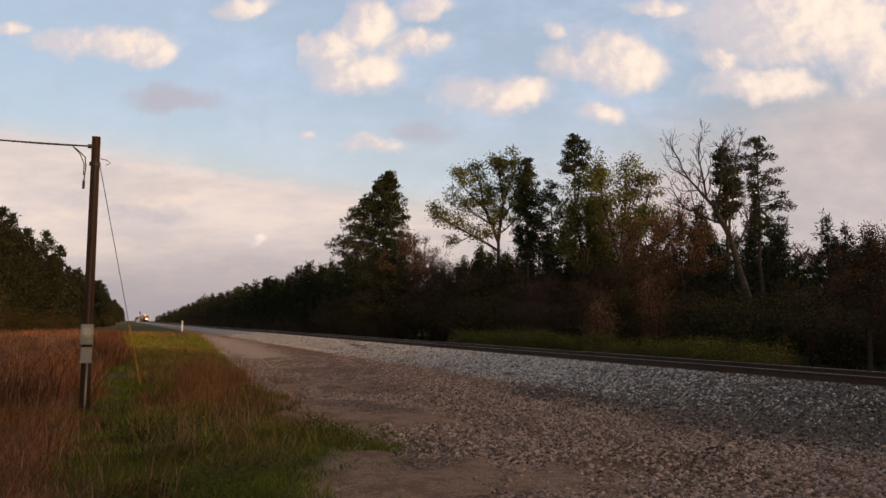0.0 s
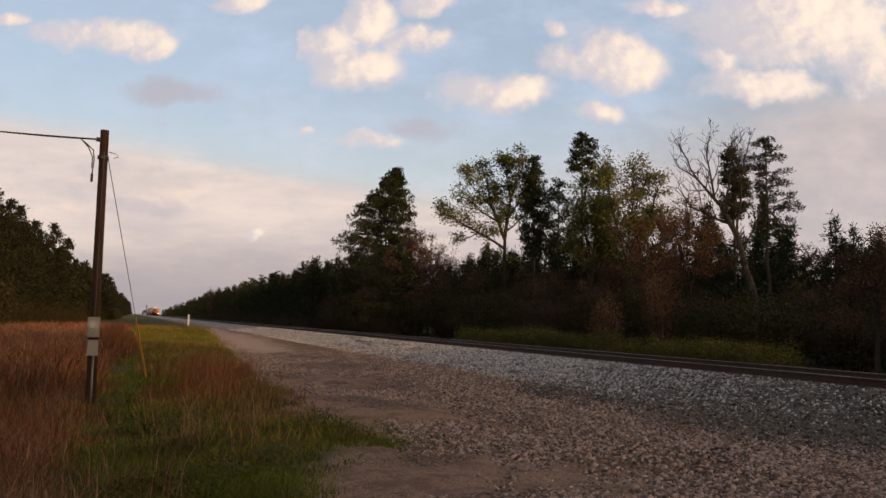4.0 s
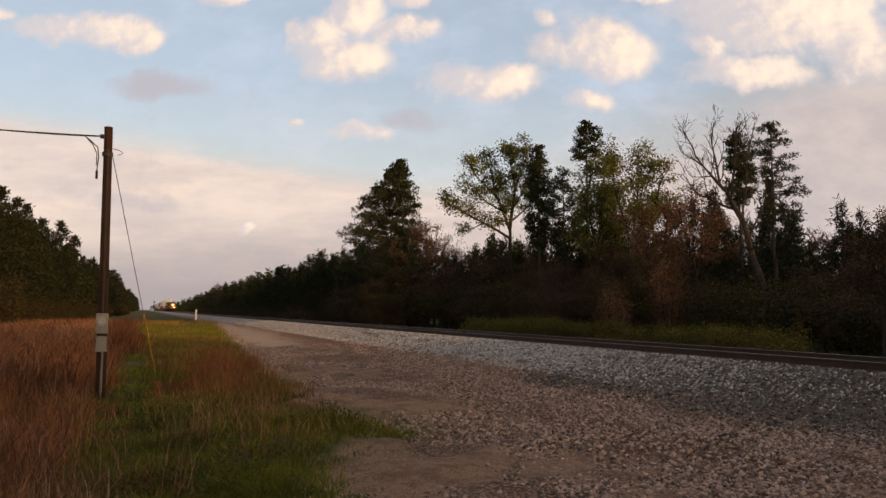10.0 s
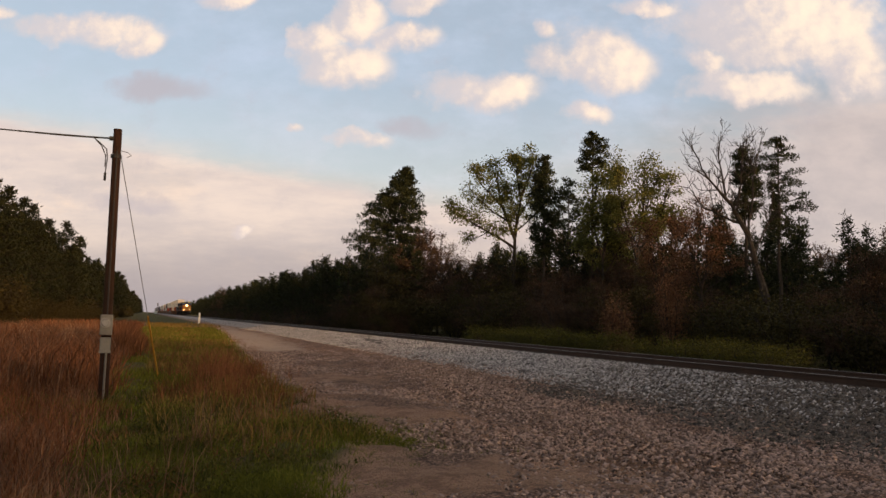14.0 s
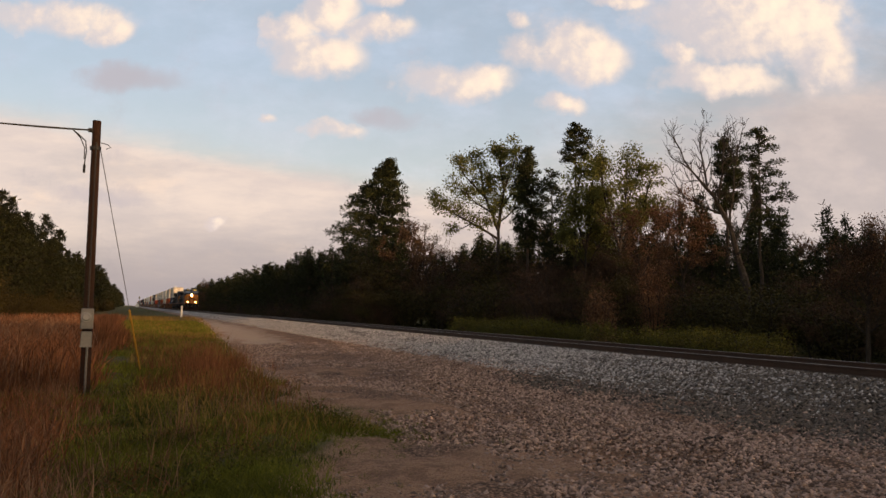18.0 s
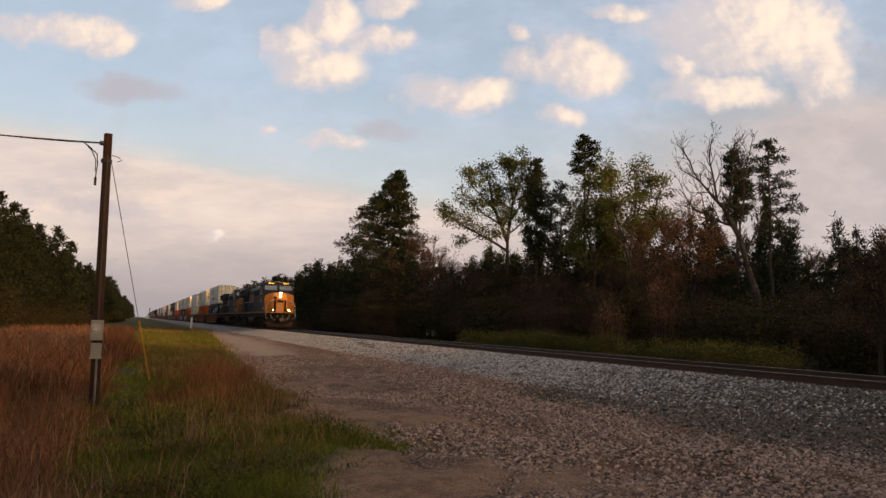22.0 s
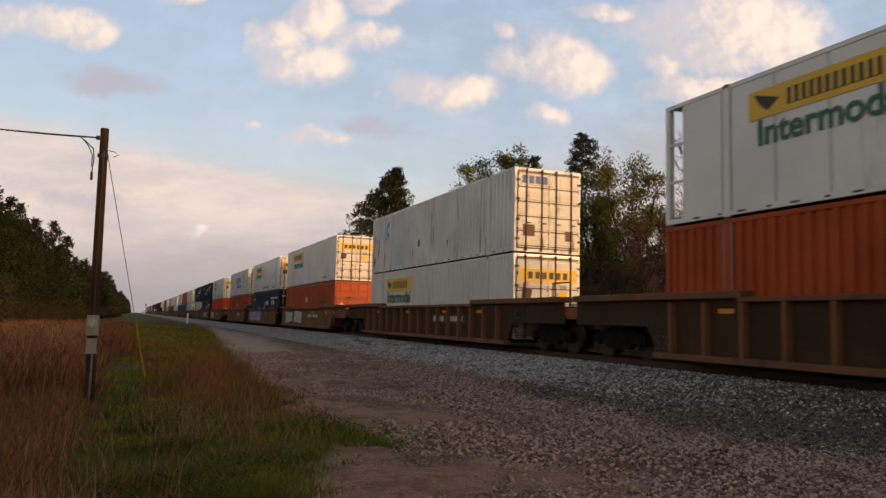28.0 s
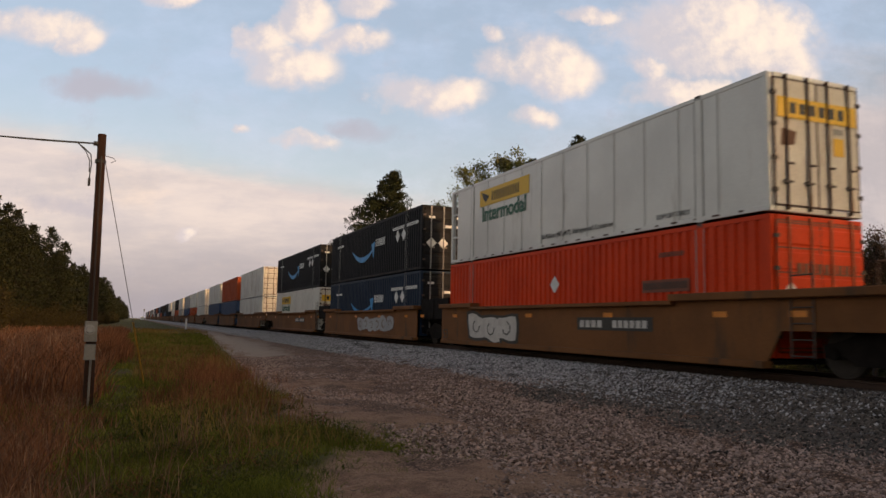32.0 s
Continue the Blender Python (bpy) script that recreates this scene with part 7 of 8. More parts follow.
# --- woods: a few trees, repeated with turns and sizes ---
WOOD = [assemble("pine_tree", "dark plantation pine in dense woods", "tree", pine_meshes(10.0, 1.2, 2.1, 40 + i, 460, 7, 0.38, conical=True), pose(60, 40 + i * 3, -0.5), "woods") for i in range(4)]
DULL = [assemble("deciduous_tree", "dull brown-green tree in dense woods", "tree",
                 broadleaf_meshes([(0, 0, 0.1, 3.2, 0.14), (0, 2.4, -1.7, 6.6, 0.09), (0, 2.4, 0.3, 8.2, 0.1), (0, 2.0, 1.8, 6.4, 0.09), (0, 1.6, -2.0, 4.0, 0.07), (0, 1.4, 2.1, 3.8, 0.07)], 50 + i, 9.0, m, 46, 0.34 if i != 1 else 0.07, 0.6, twigs=i != 1),
                 pose(48, 70 + i * 4, -0.5), "woods") for i, m in enumerate((M_TWIG, M_DIM, M_TWIG))]
LEFT = [assemble("pine_tree", "olive green roadside pine with lumpy crown", "tree",
                 clump_pine_meshes(11.0, [(0.8, 1.6, 1.7), (2.5, 2.3, 2.2), (5.0, 2.0 + 0.3 * (i == 1), 2.0), (7.5, 1.5, 1.4 + 0.4 * (i == 2)), (9.4, 0.9, 0.9), (11.0, 0.15, 0.15)], 60 + i, 120, 0.52, 120, 0.34, mat=M_PINE_L, inner=0.8),
                 pose(-16, 82 + i * 5, -0.3), "roadside pines") for i in range(3)]
FRINGE = [bush("bush", "dark twiggy brush under the trees", bush_meshes(3.0, 2.2, 70 + i, m, 3000, 0.22 if i != 1 else 0.06, twigs=i != 1), pose(29 + i, 50 + 5 * i, gz(29)), "brush") for i, m in enumerate((M_TWIG, M_DIM, M_TWIG))]
GREEN = [bush("bush", "low green shrub beside the line", bush_meshes(1.75, 1.5, 80 + i, M_SHRUB, 3000, 0.045), pose(23.5, 40 + 2 * i, gz(23.5)), "green shrubs") for i in range(2)]
OLIVE = [bush("bush", "olive brown brush below the pines", bush_meshes(4.2, 2.6, 85 + i, m, 2600, 0.1), pose(-11, 70 + 4 * i, gz(-11)), "olive brush") for i, m in enumerate((M_BRUSH, M_BRUSH))]
REDDISH = [bush("bush", "reddish brown tangled bush", bush_meshes(4.4, 1.6, 90, M_BUD, 6000, 0.045, 16), facing(26, 37.2)),
           bush("bush", "tall reddish vine-covered bush", bush_meshes(6.2, 1.6, 91, M_BUD, 7000, 0.045, 18), facing(30, 37.4))]

rng_w = random.Random(17)


PIECES = {}


def pieces(src):
    """The parts of a tree and its height, looked up once."""
    if src.name not in PIECES:
        kids = list(src.children)
        PIECES[src.name] = (kids, max(c[2] for ch in kids for c in ch.bound_box), {})
    return PIECES[src.name]


def tall(src):
    return pieces(src)[1]


def repeat(src, x, y, h, squash=1.0):
    """A copy that is h metres tall."""
    k = h / tall(src)
    ob = copy_thing(src, pose(x, y, gz(x), rng_w.uniform(-2, 2), rng_w.uniform(-2, 2), rng_w.uniform(0, 360)))
    ob.matrix_basis = ob.matrix_basis @ Matrix.Diagonal((k * squash, k * squash, k, 1))
    return ob


class Joined:
    """Far trees, joined into one mesh."""

    def __init__(self, name, label, share=1.0):
        self.share, self.rng = share, np.random.default_rng(9)
        self.v, self.f, self.m, self.k, self.mats, self.tag = [], [], [], 0, [], (name, label)

    def add(self, src, x, y, h, squash=1.0):
        k = h / tall(src)
        m = np.array(pose(0, 0, 0, 0, 0, rng_w.uniform(0, 360)).to_3x3()) * k * np.array([[squash, squash, 1]]).T
        kids, _, known = pieces(src)
        for ch in kids:
            me = ch.data
            if me.name.startswith("trunk"):
                continue
            if me.name not in known:
                v = np.empty(len(me.vertices) * 3, np.float32)
                me.vertices.foreach_get("co", v)
                f = np.empty(len(me.loops), np.int32)
                me.loops.foreach_get("vertex_index", f)
                known[me.name] = v.reshape(-1, 3)[f].reshape(-1, 4, 3)
            if me.materials[0] not in self.mats:
                self.mats.append(me.materials[0])
            q = known[me.name]
            q = q[self.rng.uniform(0, 1, len(q)) < self.share]
            mid = q.mean(1, keepdims=True)
            v = ((mid + (q - mid) / self.share ** 0.5).reshape(-1, 3) @ m.T + np.array([x, y, gz(x)]))
            f = np.arange(len(v)).reshape(-1, 4)
            self.v.append(v)
            self.f.append(f + self.k)
            self.m.append(np.full(len(f), self.mats.index(me.materials[0]), np.int32))
            self.k += len(v)

    def done(self):
        me = raw_mesh(self.tag[0], np.concatenate(self.v), np.concatenate(self.f), self.mats[0])
        for m in self.mats[1:]:
            me.materials.append(m)
        me.polygons.foreach_set("material_index", np.concatenate(self.m))
        return tagged(new(self.tag[0], me), self.tag[1], "woods", kind="stuff")


far_right = Joined("far_woods", "distant dark pine woods along the line", 0.28)
far_left = Joined("far_pines", "distant olive pines along the verge", 0.22)
far_brush = Joined("far_brush", "brush at the foot of distant woods", 0.15)
# far woods along the line, nearer to it than the clearing's edge
y = 84.0
while y < 760:
    for row in range(3):
        x = 24.5 + row * 4.2 + rng_w.uniform(-1.2, 1.2)
        h = rng_w.uniform(9.0, 11.6) * (1.0 if y < 260 else 1.0 - (y - 260) / 1300) + 0.5 * row
        src = rng_w.choice(WOOD) if rng_w.random() < 0.86 or y > 300 else rng_w.choice(DULL)
        yy = y + rng_w.uniform(-1.5, 1.5)
        if y < 135:
            repeat(src, x, yy, h, 1.3)
        else:
            far_right.add(src, x, yy, h, 1.3)
    y += 3.2 + max(0, y - 150) * 0.018
far_right.done()
# woods round the clearing
for row in range(3):
    y = 14.0 + row
    while y < 100:
        x = 43 + row * 5.0 + rng_w.uniform(-1.5, 1.5)
        h = np.interp(y, [14, 38, 46, 56, 71, 92, 100], [6.8, 8.6, 10.2, 12.2, 12.6, 11.8, 9.5]) * rng_w.uniform(0.84, 1.1) * (1 + 0.07 * row)
        src = rng_w.choice(WOOD) if rng_w.random() < (0.97 if y < 45 else 0.8) else rng_w.choice(DULL)
        repeat(src, x, y, h * rng_w.choice((0.8, 0.92, 1.06)), 1.05)
        y += rng_w.uniform(1.7, 2.7)
# brush at the foot of the woods
y = 13.0
while y < 100:
    for row in range(2):
        x = (32 + row * 4.0 if y < 76 else 24 + row * 5) + rng_w.uniform(-1.0, 1.0)
        repeat(rng_w.choice(FRINGE + DULL), x, y, rng_w.uniform(3.0, 5.2) * (1.0 if y < 40 else 1.25), 1.25)
    y += rng_w.uniform(1.7, 2.6)
for i in range(16):
    repeat(rng_w.choice(FRINGE), rng_w.uniform(22.5, 27), rng_w.uniform(78, 100), rng_w.uniform(2.6, 4.4), 1.3)
y = 100.0
while y < 330:
    for row in range(2):
        far_brush.add(rng_w.choice(FRINGE), 21.8 + row * 2.4 + rng_w.uniform(-0.8, 0.8), y, rng_w.uniform(2.2, 4.2), 1.4)
    y += 3.0
far_brush.done()
# closed woods behind
back = Joined("back_woods", "closed dark woods behind the clearing", 0.14)
for row in range(3):
    y = 4.0
    while y < 210:
        back.add(rng_w.choice(WOOD + DULL), 60 + row * 6 + rng_w.uniform(-1, 1), y, rng_w.uniform(6.5, 8.5) if y < 45 else rng_w.uniform(8.5, 11), 1.5)
        y += 2.6
for i in range(60):
    back.add(rng_w.choice(FRINGE), rng_w.uniform(50, 58), 8 + i * 1.7, rng_w.uniform(3.0, 5.0), 1.6)
back.done()
# unseen woods behind the road, which keep the low sun off it
shade = Joined("woods_behind", "unseen woods placed to block the low sun", 0.5)
for i in range(56):
    x = -20 + i * 2.0 + rng_w.uniform(-0.6, 0.6)
    # taller over one stretch, to shade the near end of the train
    shade.add(rng_w.choice(WOOD), x, -46 + rng_w.uniform(-2, 2), rng_w.uniform(21.0, 23.0) if 33 < x < 44.5 else rng_w.uniform(14.0, 15.6), 1.5)
for i in range(62):
    shade.add(rng_w.choice(WOOD), -26 + i * 1.9 + rng_w.uniform(-0.6, 0.6), -50 + rng_w.uniform(-1, 1), rng_w.uniform(11.5, 13.0), 2.0)
# unseen tall trees added past the clearing's open end, to shade its trees
for i in range(44):
    for row in range(2):
        shade.add(rng_w.choice(WOOD), 59 + row * 4 + rng_w.uniform(-1, 1), -34 + i * 1.55 + rng_w.uniform(-0.5, 0.5), rng_w.uniform(12.0, 17.0), 1.4)
shade.done()
for i in range(26):
    repeat(rng_w.choice(WOOD), rng_w.uniform(37, 46), rng_w.uniform(78, 116), rng_w.uniform(9.5, 11.6), 1.35)
# dull taller trees between brush and woods
for i in range(40):
    y = rng_w.uniform(14, 92)
    repeat(rng_w.choice(DULL if y > 45 else WOOD), rng_w.uniform(36.5, 41), y, np.interp(y, [14, 40, 70, 90], [5.2, 6.4, 9.0, 10.0]) * rng_w.uniform(0.85, 1.1), 1.25)
# green shrubs on the near side of the clearing
for i in range(46):
    y = 22.5 + i * 0.66 + rng_w.uniform(-0.4, 0.4)
    if 32.2 < y < 34.6:
        continue
    repeat(rng_w.choice(GREEN), 24.0 + rng_w.uniform(-1.0, 1.2), y, rng_w.uniform(1.35, 1.95), 1.1)
for i in range(18):
    repeat(rng_w.choice(FRINGE), 21.8 + rng_w.uniform(-0.8, 0.8), 12 + i * 2.0, rng_w.uniform(0.8, 1.5), 1.2)
# pines and brush on the verge's far side
y = 58.0
while y < 700:
    e = np.interp(y, [60, 90, 140, 260, 700], [-14.5, -13.5, -11.0, -7.6, -5.2])
    for row in range(3):
        x = e - row * 4.0 + rng_w.uniform(-0.8, 0.8)
        if math.degrees(math.atan2(x, y)) > -15:
            h, q = rng_w.uniform(11.2, 15.4) * (1 if y < 140 else 0.86 if y < 260 else 0.78), 1.0 if y < 200 else 1.2
            src, yy = rng_w.choice(LEFT), y + rng_w.uniform(-1.5, 1.5)
            repeat(src, x, yy, h, q) if y < 130 else far_left.add(src, x, yy, h, q)
    if y < 260:
        for dx, lo, hi in ((2.0, 2.4, 4.4), (3.4, 1.4, 2.8)):
            src, x = rng_w.choice(OLIVE), e + dx + rng_w.uniform(-0.6, 0.6)
            repeat(src, x, y + dx, rng_w.uniform(lo, hi), 1.2) if y < 130 else far_left.add(src, x, y + dx, rng_w.uniform(lo, hi), 1.2)
    y += 4.0 + max(0, y - 100) * 0.03
far_left.done()


# --- grass ---
def blades(name, label, x, y, h, width, mat, rng, lean=0.35, base=0.0):
    k = len(x)
    a = rng.uniform(0, 2 * math.pi, k)
    s = np.stack([np.cos(a), np.sin(a), np.zeros(k)], 1) * (width * rng.uniform(0.6, 1.3, k))[:, None]
    b = rng.uniform(0, 2 * math.pi, k)
    l = (rng.uniform(0.05, 1.0, k) * lean * h)[:, None]
    d = np.stack([np.cos(b), np.sin(b), np.zeros(k)], 1) * l
    p = np.stack([x, y, ground_z(x) - 0.02 + base], 1)
    up = np.stack([np.zeros(k), np.zeros(k), h], 1)
    v = np.stack([p - s, p + s, p + d * 0.35 + up * 0.6 - s * 0.7, p + d * 0.35 + up * 0.6 + s * 0.7, p + d + up * 0.97], 1)
    f = np.array([(0, 1, 3), (0, 3, 2), (2, 3, 4)])
    f = (np.arange(k)[:, None, None] * 5 + f[None]).reshape(-1, 3)
    return tagged(new(name, raw_mesh(name, v.reshape(-1, 3), f, mat)), label, "grass", kind="stuff")


M_GREEN = leaf_material("green_grass", (0.060, 0.070, 0.008), (0.245, 0.235, 0.034), 0.35)
M_OLIVE = leaf_material("mixed_grass", (0.19, 0.125, 0.030), (0.33, 0.205, 0.065), 0.3)
M_DRY = leaf_material("dry_orange_grass", (0.098, 0.033, 0.014), (0.37, 0.150, 0.066), 0.3)
M_STRAW = leaf_material("dead_straw", (0.13, 0.06, 0.034), (0.44, 0.255, 0.155), 0.25)


def spread_xy(n, xr, yr, rng, keep):
    x = rng.uniform(*xr, n)
    y = yr[0] * (yr[1] / yr[0]) ** rng.uniform(0, 1, n)
    k = keep(x, y)
    return x[k], y[k]


def lumps(x, y, s, ph=0.0):
    return 0.5 + 0.25 * (np.sin(x * s + 1.3 * np.sin(y * s * 0.7 + ph)) + np.sin(y * s * 1.1 + 1.7 * np.sin(x * s * 0.6 + ph)))


rg = np.random.default_rng(77)
# short green verge
x, y = spread_xy(230000, (-4.2, 6.0), (3.6, 75), rg, lambda x, y: (x < verge_edge(y) - rg.uniform(-0.15, 0.5, len(x))) & (x > np.where((y > 8.5) & (y < 16), -5.0, -0.35 - 0.03 * y)) & (lumps(x, y, 1.9) > rg.uniform(-0.4, 0.8, len(x))))
blades("green_grass", "short green grass on the verge", x, y, rg.uniform(0.03, 0.14, len(x)) * (1 + 0.018 * y) * (0.7 + 0.6 * lumps(x, y, 1.4, 2.0)), 0.0045 + 0.0002 * y, M_GREEN, rg, 1.1)
x, y = spread_xy(150000, (-2.0, 3.0), (3.4, 11), rg, lambda x, y: (x < verge_edge(y) - rg.uniform(-0.2, 0.35, len(x)) + 0.5 * (lumps(x, y, 2.3, 1.0) - 0.5)) & (x > -0.9 + 0.5 * lumps(x, y, 1.4, 3.0)) & (lumps(x, y, 2.1) > rg.uniform(-0.1, 0.55, len(x))))
blades("green_grass", "short green grass at the verge's corner", x, y, rg.uniform(0.03, 0.13, len(x)) * (0.6 + 0.8 * lumps(x, y, 2.0, 2.0)), 0.005, M_GREEN, rg, 1.3)
# clover and broad weeds
x, y = spread_xy(16000, (-1.5, 2.9), (4.0, 13), rg, lambda x, y: (x < verge_edge(y) - 0.1) & (x > -0.2) & (lumps(x, y, 2.6, 2.0) > 0.52))
c = np.stack([x, y, rg.uniform(0.02, 0.13, len(x))], 1)
v, f = quads(c, 0.022, rg)
tagged(new("weeds", raw_mesh("weeds", v, f, M_SHRUB)), "low leafy weeds among the grass", "weeds", kind="stuff")
# mixed tawny grass along the gravel and over the far verge
x, y = spread_xy(46000, (-1.2, 8.0), (9, 110), rg, lambda x, y: (x < verge_edge(y) - 0.2 + 0.8 * lumps(x, y, 1.3) - rg.exponential(0.35, len(x))) & (lumps(x, y, 0.8, 1.0) > rg.uniform(0.25, 1.0, len(x))) & (x > 0.1))
blades("tawny_grass", "thin tawny grass at the gravel's edge", x, y, rg.uniform(0.08, 0.34, len(x)) * (0.6 + 0.6 * lumps(x, y, 1.1)), 0.005 + 0.0004 * y, M_OLIVE, rg, 0.8)
x, y = spread_xy(9000, (0.2, 4.0), (10.5, 40), rg, lambda x, y: (x < verge_edge(y) - 0.1 - rg.exponential(0.3, len(x))) & (lumps(x, y, 1.0, 4.0) > rg.uniform(0.3, 1.0, len(x))))
blades("tawny_grass", "thin orange grass at the gravel's edge", x, y, rg.uniform(0.12, 0.42, len(x)), 0.006, M_DRY, rg, 0.8)
# dry grass between the pole and the road
x, y = spread_xy(30000, (-5.5, 0.1), (5.5, 17), rg, lambda x, y: (x < -0.45 - rg.exponential(0.35, len(x)) - 0.9 * (lumps(x, y, 1.2, 2.0) - 0.5)) & (lumps(x, y, 1.6, 6.0) > rg.uniform(0.1, 0.75, len(x))))
blades("dry_grass", "knee-high dry rust-brown grass", x, y, rg.uniform(0.10, 0.5, len(x)) * (0.6 + 0.6 * lumps(x, y, 1.3)), 0.0055, M_DRY, rg, 0.9)
# tall dry grass
x, y = spread_xy(60000, (-16, 0.2), (14.6, 90), rg, lambda x, y: (x < -0.30 + 0.004 * y - rg.exponential(0.35, len(x)) - 0.7 * lumps(x, y, 1.1, 5.0)) & (x > -0.24 * y - 2.5) & (y > 14.4 + 3.5 * lumps(x, y, 1.0, 7.0) * rg.uniform(0.3, 1.2, len(x))))
blades("tall_dry_grass", "tall rust-orange dry grass", x, y, (0.3 + 0.8 * rg.uniform(0, 1, len(x)) ** 1.6) * np.where(y > 34, 0.85, 1.0) * (0.45 + 0.5 * lumps(x, y, 0.9) + 0.45 * lumps(x, y, 0.37, 3.0)), 0.005 + 0.0004 * y, M_DRY, rg, 1.0)
x, y = spread_xy(20000, (-16, 0.0), (14.6, 70), rg, lambda x, y: (x < -0.35 - 0.9 * lumps(x, y, 1.1, 5.0)) & (x > -0.24 * y - 2.5) & (lumps(x, y, 1.4, 9.0) > rg.uniform(0.2, 0.9, len(x))))
blades("tall_straw", "bleached stems in the tall dry grass", x, y, rg.uniform(0.5, 1.15, len(x)) * (0.7 + 0.5 * lumps(x, y, 0.9)), 0.0045 + 0.0003 * y, M_STRAW, rg, 1.2)
x, y = rg.normal(-0.75, 0.42, 2600), rg.uniform(27, 40, 2600)
blades("tall_dry_grass", "tall clump of rust-orange grass", x, y, rg.uniform(0.6, 1.4, len(x)) * np.exp(-((x + 0.75) / 0.9) ** 2), 0.014, M_DRY, rg, 0.5)
# dead straw near the road
x, y = spread_xy(34000, (-4.0, 0.3), (3.8, 11.5), rg, lambda x, y: (lumps(x, y, 1.5, 0.5) > rg.uniform(0.1, 0.8, len(x))) & (x < -0.35 + 0.35 * np.sin(y * 1.3) - rg.exponential(0.25, len(x))))
blades("dead_straw", "bent dead straw", x, y, rg.uniform(0.08, 0.42, len(x)), 0.0045, M_STRAW, rg, 1.1)
x, y = spread_xy(60000, (-4.0, 2.6), (3.8, 16), rg, lambda x, y: (x < verge_edge(y) - 0.3) & (lumps(x, y, 1.7, 3.0) > rg.uniform(0.45, 0.9, len(x))))
blades("dead_straw", "flattened dead straw among weeds", x, y, rg.uniform(0.02, 0.13, len(x)), 0.004, M_STRAW, rg, 3.0)

# tufts: blades gathered about shared roots
def tufts(name, label, centres, per, spread, h, width, mat, lean):
    k = len(centres)
    size = np.repeat(rg.uniform(0.6, 1.3, k), per)
    x = np.repeat(centres[:, 0], per) + rg.normal(0, spread, k * per) * size
    y = np.repeat(centres[:, 1], per) + rg.normal(0, spread, k * per) * size
    return blades(name, label, x, y, rg.uniform(h[0], h[1], k * per) * size, width, mat, rg, lean)


def about(n, x, y, sx, sy):
    return np.stack([rg.normal(x, sx, n), rg.normal(y, sy, n)], 1)


x, y = spread_xy(900, (-7.5, -0.5), (4.2, 15), rg, lambda x, y: (x > -0.24 * y - 1.6) & (x < -0.55 - 0.5 * lumps(x, y, 1.3, 2.0)))
xy = np.stack([x, y], 1)
tufts("dry_tufts", "leaning tufts of dry rust-brown grass", xy[::2], 42, 0.11, (0.14, 0.52), 0.0045, M_DRY, 1.1)
tufts("straw_tufts", "bleached tufts of dead straw", xy[1::2][:130], 34, 0.12, (0.12, 0.46), 0.004, M_STRAW, 1.5)
tufts("wispy_grass", "wispy red-brown grass at the gravel's edge", np.concatenate([about(46, 1.95, 19.3, 0.5, 1.9), about(20, 1.7, 15.0, 0.4, 1.2)]), 30, 0.16, (0.25, 0.80), 0.0042, M_DRY, 0.8)
tufts("wispy_grass", "thin bleached stems above the green grass", np.concatenate([about(9, 0.8, 9.4, 0.35, 0.8), about(8, 1.5, 11.5, 0.5, 0.8), about(6, 0.1, 7.2, 0.3, 0.6)]), 12, 0.06, (0.25, 0.62), 0.0035, M_STRAW, 0.8)
tufts("bent_weeds", "low bent brown weeds among the grass", np.concatenate([about(16, 0.75, 8.7, 0.45, 0.6), about(12, 0.0, 6.4, 0.4, 0.5), about(12, 1.6, 10.2, 0.3, 0.7), about(10, -0.4, 9.6, 0.4, 0.8)]), 50, 0.13, (0.04, 0.20), 0.005, M_DRY, 1.9)
M_DEEP = leaf_material("deep_green_grass", (0.022, 0.030, 0.006), (0.085, 0.095, 0.016), 0.25)
x, y = spread_xy(230, (-2.2, 2.8), (4.0, 17), rg, lambda x, y: (x < verge_edge(y) - 0.25) & (x > -1.6) & (lumps(x, y, 2.2, 5.0) > 0.4))
tufts("green_tufts", "dark green tufts among shorter grass", np.stack([x, y], 1), 46, 0.10, (0.06, 0.24), 0.0048, M_DEEP, 1.0)
y = rg.uniform(4.0, 12.5, 320)
x = verge_edge(y) + rg.exponential(0.36, 320)
tufts("stray_tufts", "small stray tufts on the bare dirt", np.stack([x, y], 1), 22, 0.045, (0.025, 0.085), 0.004, M_GREEN, 1.3)

# ---------- service pole ----------
POLE_WOOD = surface("pole_wood", (0.042, 0.020, 0.013), (0.026, 0.013, 0.009), rough=0.9, scale=2.0, grain=30, bump=0.4, dist=0.01, stain=(0.11, 0.058, 0.040), stain_amount=0.25, streak=(6, 6, 0.3), spec=0.15)
METER_GREY = surface("meter_grey", (0.20, 0.19, 0.18), (0.16, 0.15, 0.145), rough=0.65, metal=0.2, scale=3.0)
CONDUIT = surface("conduit", (0.20, 0.19, 0.18), (0.15, 0.145, 0.14), rough=0.45, metal=0.5, scale=3.0)
CABLE = surface("cable_black", (0.02, 0.02, 0.02), rough=0.6, scale=5)
YELLOW = surface("yellow_plastic", (0.50, 0.26, 0.03), (0.40, 0.20, 0.025), rough=0.5, scale=3.0)
GLASSY = surface("meter_glass", (0.30, 0.30, 0.30), rough=0.1, scale=2, bump=0.0, spec=0.8)


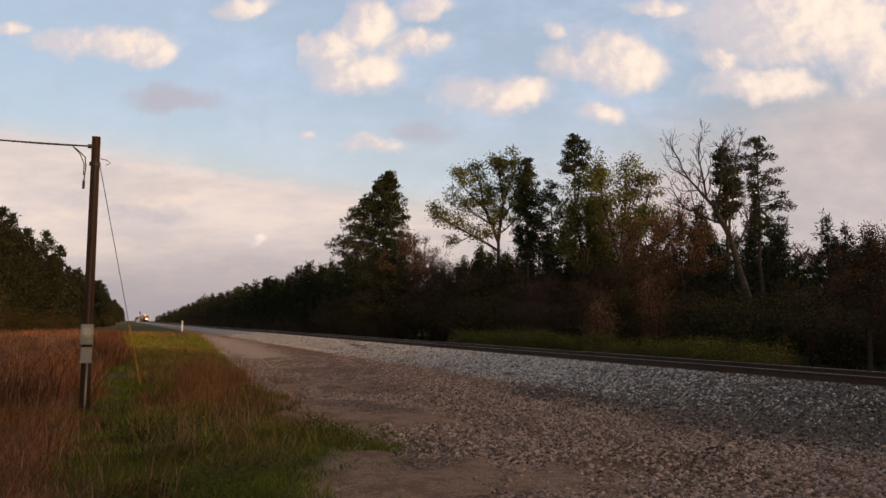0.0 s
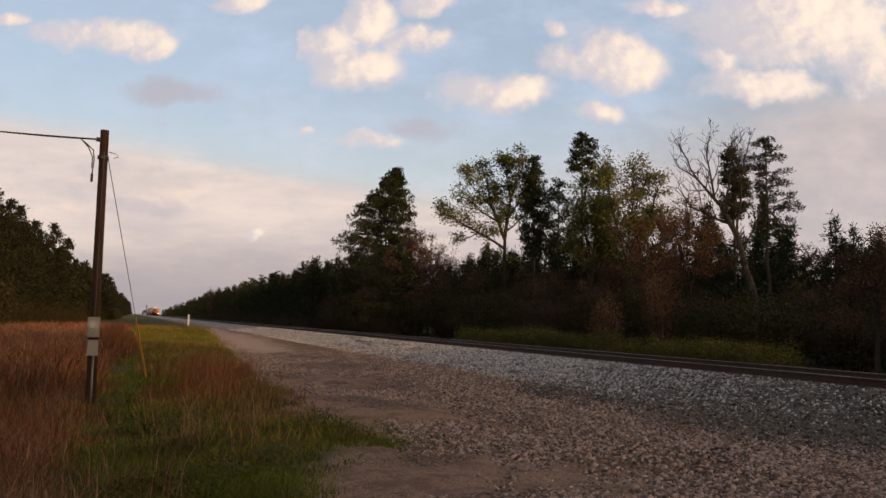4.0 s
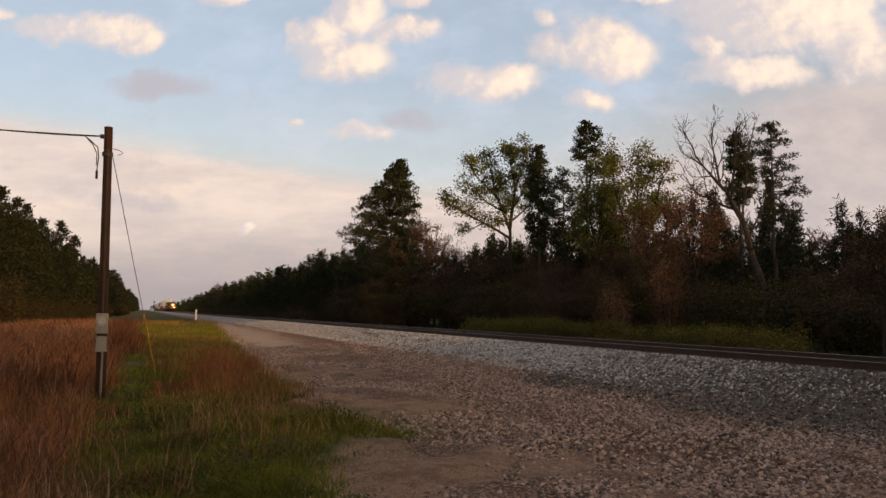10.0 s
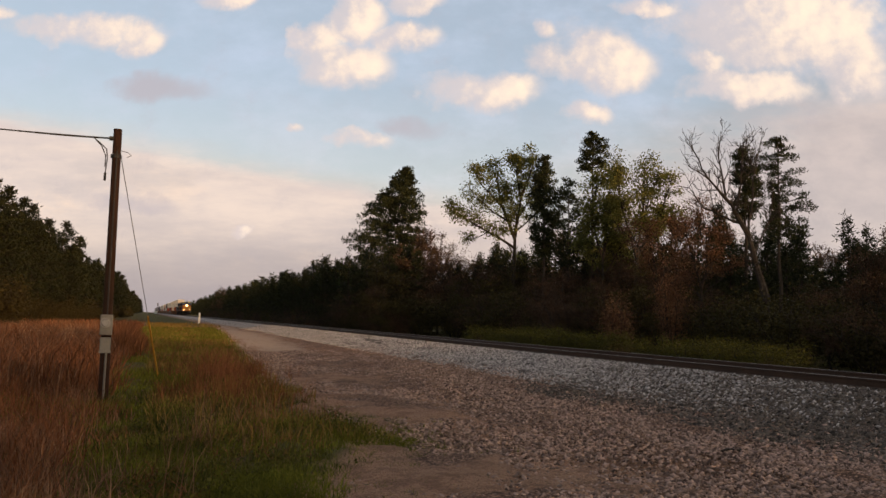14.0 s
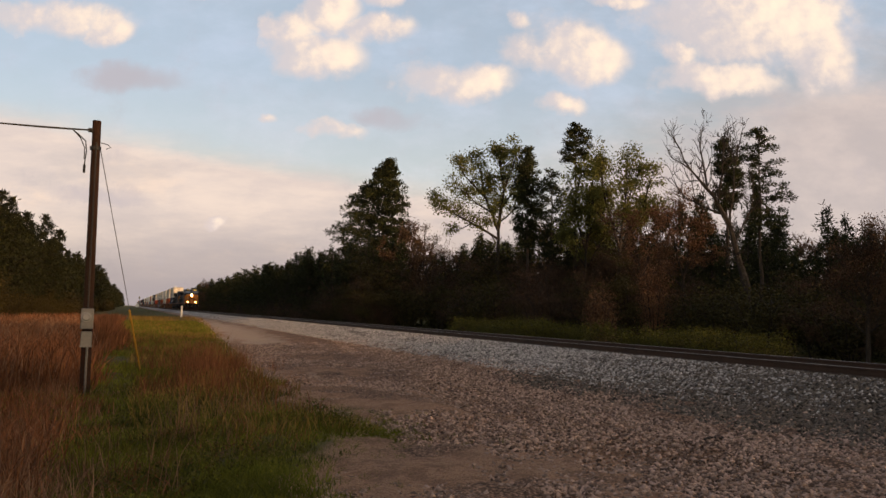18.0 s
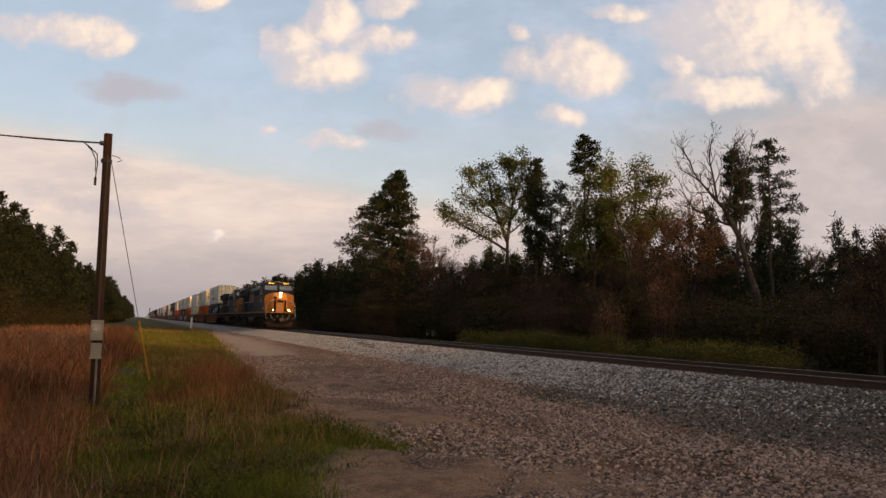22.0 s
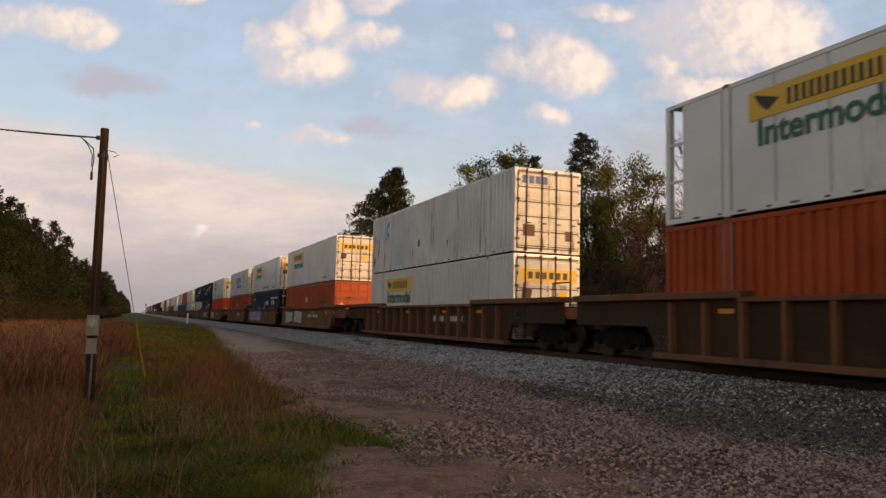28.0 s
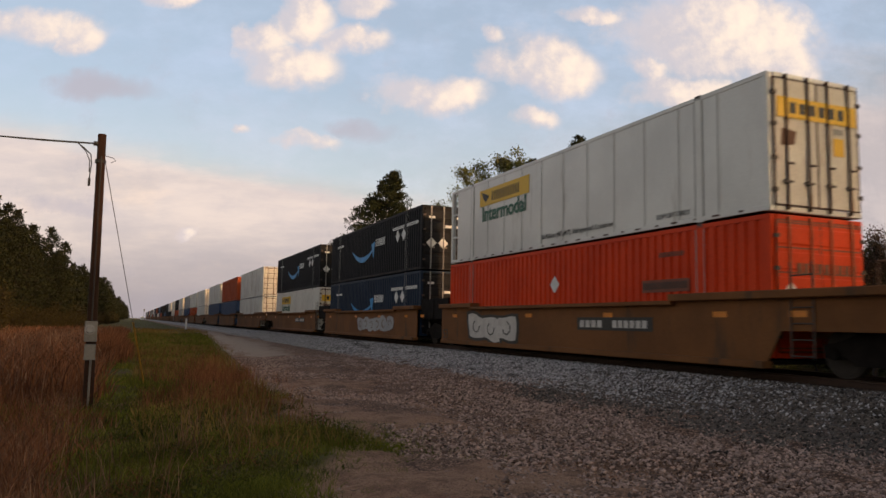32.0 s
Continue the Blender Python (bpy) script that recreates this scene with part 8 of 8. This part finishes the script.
def service_pole():
    px, py = -0.64, 14.25
    ob = thing("utility_pole", "weathered brown wooden service pole with a meter", "utility pole", at=facing(px, py))
    part("pole", Shape().tube((0.02, 0, -0.1), (-0.03, 0, 4.80), 0.086, 0.070, n=14), POLE_WOOD, ob)
    part("conduit", Shape().path([(0.02, -0.098, 0.0), (0.02, -0.095, 0.9)], 0.018, 8), CONDUIT, ob, "grey conduit up the pole")
    part("riser_cable", Shape().path([(0.0, -0.088, 1.50), (-0.02, -0.08, 4.4)], 0.012, 8), CABLE, ob, "dark cable up the pole")
    box = part("meter_box", Shape().box(-0.105, 0.095, -0.24, -0.085, 1.16, 1.51, 0.012), METER_GREY, ob, "grey meter box")
    part("meter", Shape().tube((-0.02, -0.24, 1.37), (-0.02, -0.255, 1.37), 0.085, n=18).tube((-0.02, -0.255, 1.37), (-0.02, -0.30, 1.37), 0.066, 0.058, n=18), GLASSY, box, "round glass meter")
    part("breaker_box", Shape().box(-0.09, 0.085, -0.22, -0.10, 0.87, 1.12, 0.012).box(-0.098, 0.093, -0.225, -0.215, 0.855, 0.89), METER_GREY, ob, "grey breaker box")
    part("insulator", Shape().tube((-0.10, -0.02, 4.62), (-0.16, -0.02, 4.62), 0.04, n=10).box(-0.1, -0.04, -0.04, 0.0, 4.58, 4.66), CABLE, ob)
    part("wire_band", Shape().tube((-0.03, 0, 4.28), (-0.03, 0, 4.34), 0.092, n=14), CABLE, ob)
    part("drop_loop", Shape().path([(-0.42, -0.02, 4.61), (-0.3, -0.02, 4.52), (-0.19, -0.02, 4.42), (-0.17, -0.02, 4.25), (-0.19, -0.02, 4.0)], 0.010).path([(-0.40, -0.03, 4.60), (-0.27, -0.03, 4.46), (-0.2, -0.03, 4.3), (-0.2, -0.03, 4.1)], 0.009).tube((-0.19, -0.02, 4.0), (-0.19, -0.02, 3.86), 0.022, n=6), CABLE, ob, "drooping black cable ends")
    part("spare_wire", Shape().path([(0.05, 0, 4.42), (0.16, 0, 4.40), (0.22, 0, 4.35), (0.14, 0, 4.31)], 0.006), CABLE, ob)
    return ob


service_pole()
wire = Shape()
pts = []
for i in range(25):
    t = i / 24
    pts.append((-0.64 - 0.15 - 9.0 * t, 14.25 - 1.2 * t, 4.60 - 0.7 * t * (1 - t) * 4 * 0.25 + 0.10 * t))
wire.path(pts, 0.011)
wire.path([(a, b + 0.006, c - 0.008 - 0.006 * math.sin(i)) for i, (a, b, c) in enumerate(pts)], 0.008)
tagged(new("overhead_wire", wire.mesh("overhead_wire", CABLE)), "twisted black service wire to the pole", "wire")
guy = thing("guy_wire", "steel guy wire with a yellow plastic guard", "guy wire")
a, b = Vector((-0.60, 14.33, 4.32)), Vector((0.34, 18.85, 0.0))
part("wire", Shape().tube(a, b, 0.007, n=6), CONDUIT, guy)
part("guard", Shape().tube(b + (a - b) * 0.01, b + (a - b) * 0.335, 0.020, n=8), YELLOW, guy, "yellow guard tube")

# ---------- post, signal and relay box down the line ----------
WHITE_POST = surface("white_post", (0.72, 0.71, 0.69), (0.6, 0.59, 0.57), rough=0.6, scale=2.0)
post = thing("marker_post", "white painted marker post on the gravel", "post", at=pose(6.7, 105.8, gz(6.7)))
part("shaft", Shape().box(-0.11, 0.11, -0.08, 0.08, 0, 1.5, 0.02), WHITE_POST, post)
part("cap", Shape().box(-0.12, 0.12, -0.09, 0.09, 1.5, 1.56, 0.02), WHITE_POST, post)
DARK_METAL = surface("signal_black", (0.03, 0.03, 0.03), rough=0.6, scale=3)
sig = thing("railway_signal", "tall dark signal mast beside the line", "signal", at=pose(9.0, 690.0, gz(9.0)))
part("mast", Shape().tube((0, 0, 0), (0, 0, 8.2), 0.14, n=8), DARK_METAL, sig)
part("signal_head", Shape().box(-0.5, 0.5, -0.2, 0.2, 6.9, 9.0, 0.1), DARK_METAL, sig, "black signal head")
hut = thing("relay_cabinet", "white metal relay cabinet by the line", "cabinet", at=pose(7.2, 640.0, gz(7.2)))
part("body", Shape().box(-1.2, 1.2, -0.8, 0.8, 0, 2.4, 0.03), WHITE_POST, hut)
part("roof", Shape().box(-1.3, 1.3, -0.9, 0.9, 2.4, 2.55, 0.03), WHITE_POST, hut)
stick = thing("dead_branch", "short dark dead branch on the gravel", "branch", at=pose(6.6, 7.15, 0.06))
part("stem", Shape().path([(-0.16, 0, 0), (-0.04, 0.03, 0.02), (0.12, 0.0, 0.0), (0.17, 0.04, 0.01)], 0.016), BARK, stick)
part("twig", Shape().path([(0.02, 0.02, 0.01), (0.1, 0.08, 0.03)], 0.007), BARK, stick)


def motions():
    """The train runs steadily along -y; the clouds drift."""
    for ob, y, x, z in MOVERS:
        walk(ob, [(t, pose(x, y - SPEED * (t - T_REF), z)) for t in (0, 0.1, 8, 16, 24, 31.9, 32)])
    for ob, turn in ((clouds, 5.4), (veil, 2.6)):
        walk(ob, [(t, pose(0, 0, 0, 0, 0, turn * t / 32)) for t in (0, 0.1, 16, 31.9, 32)])


motions()
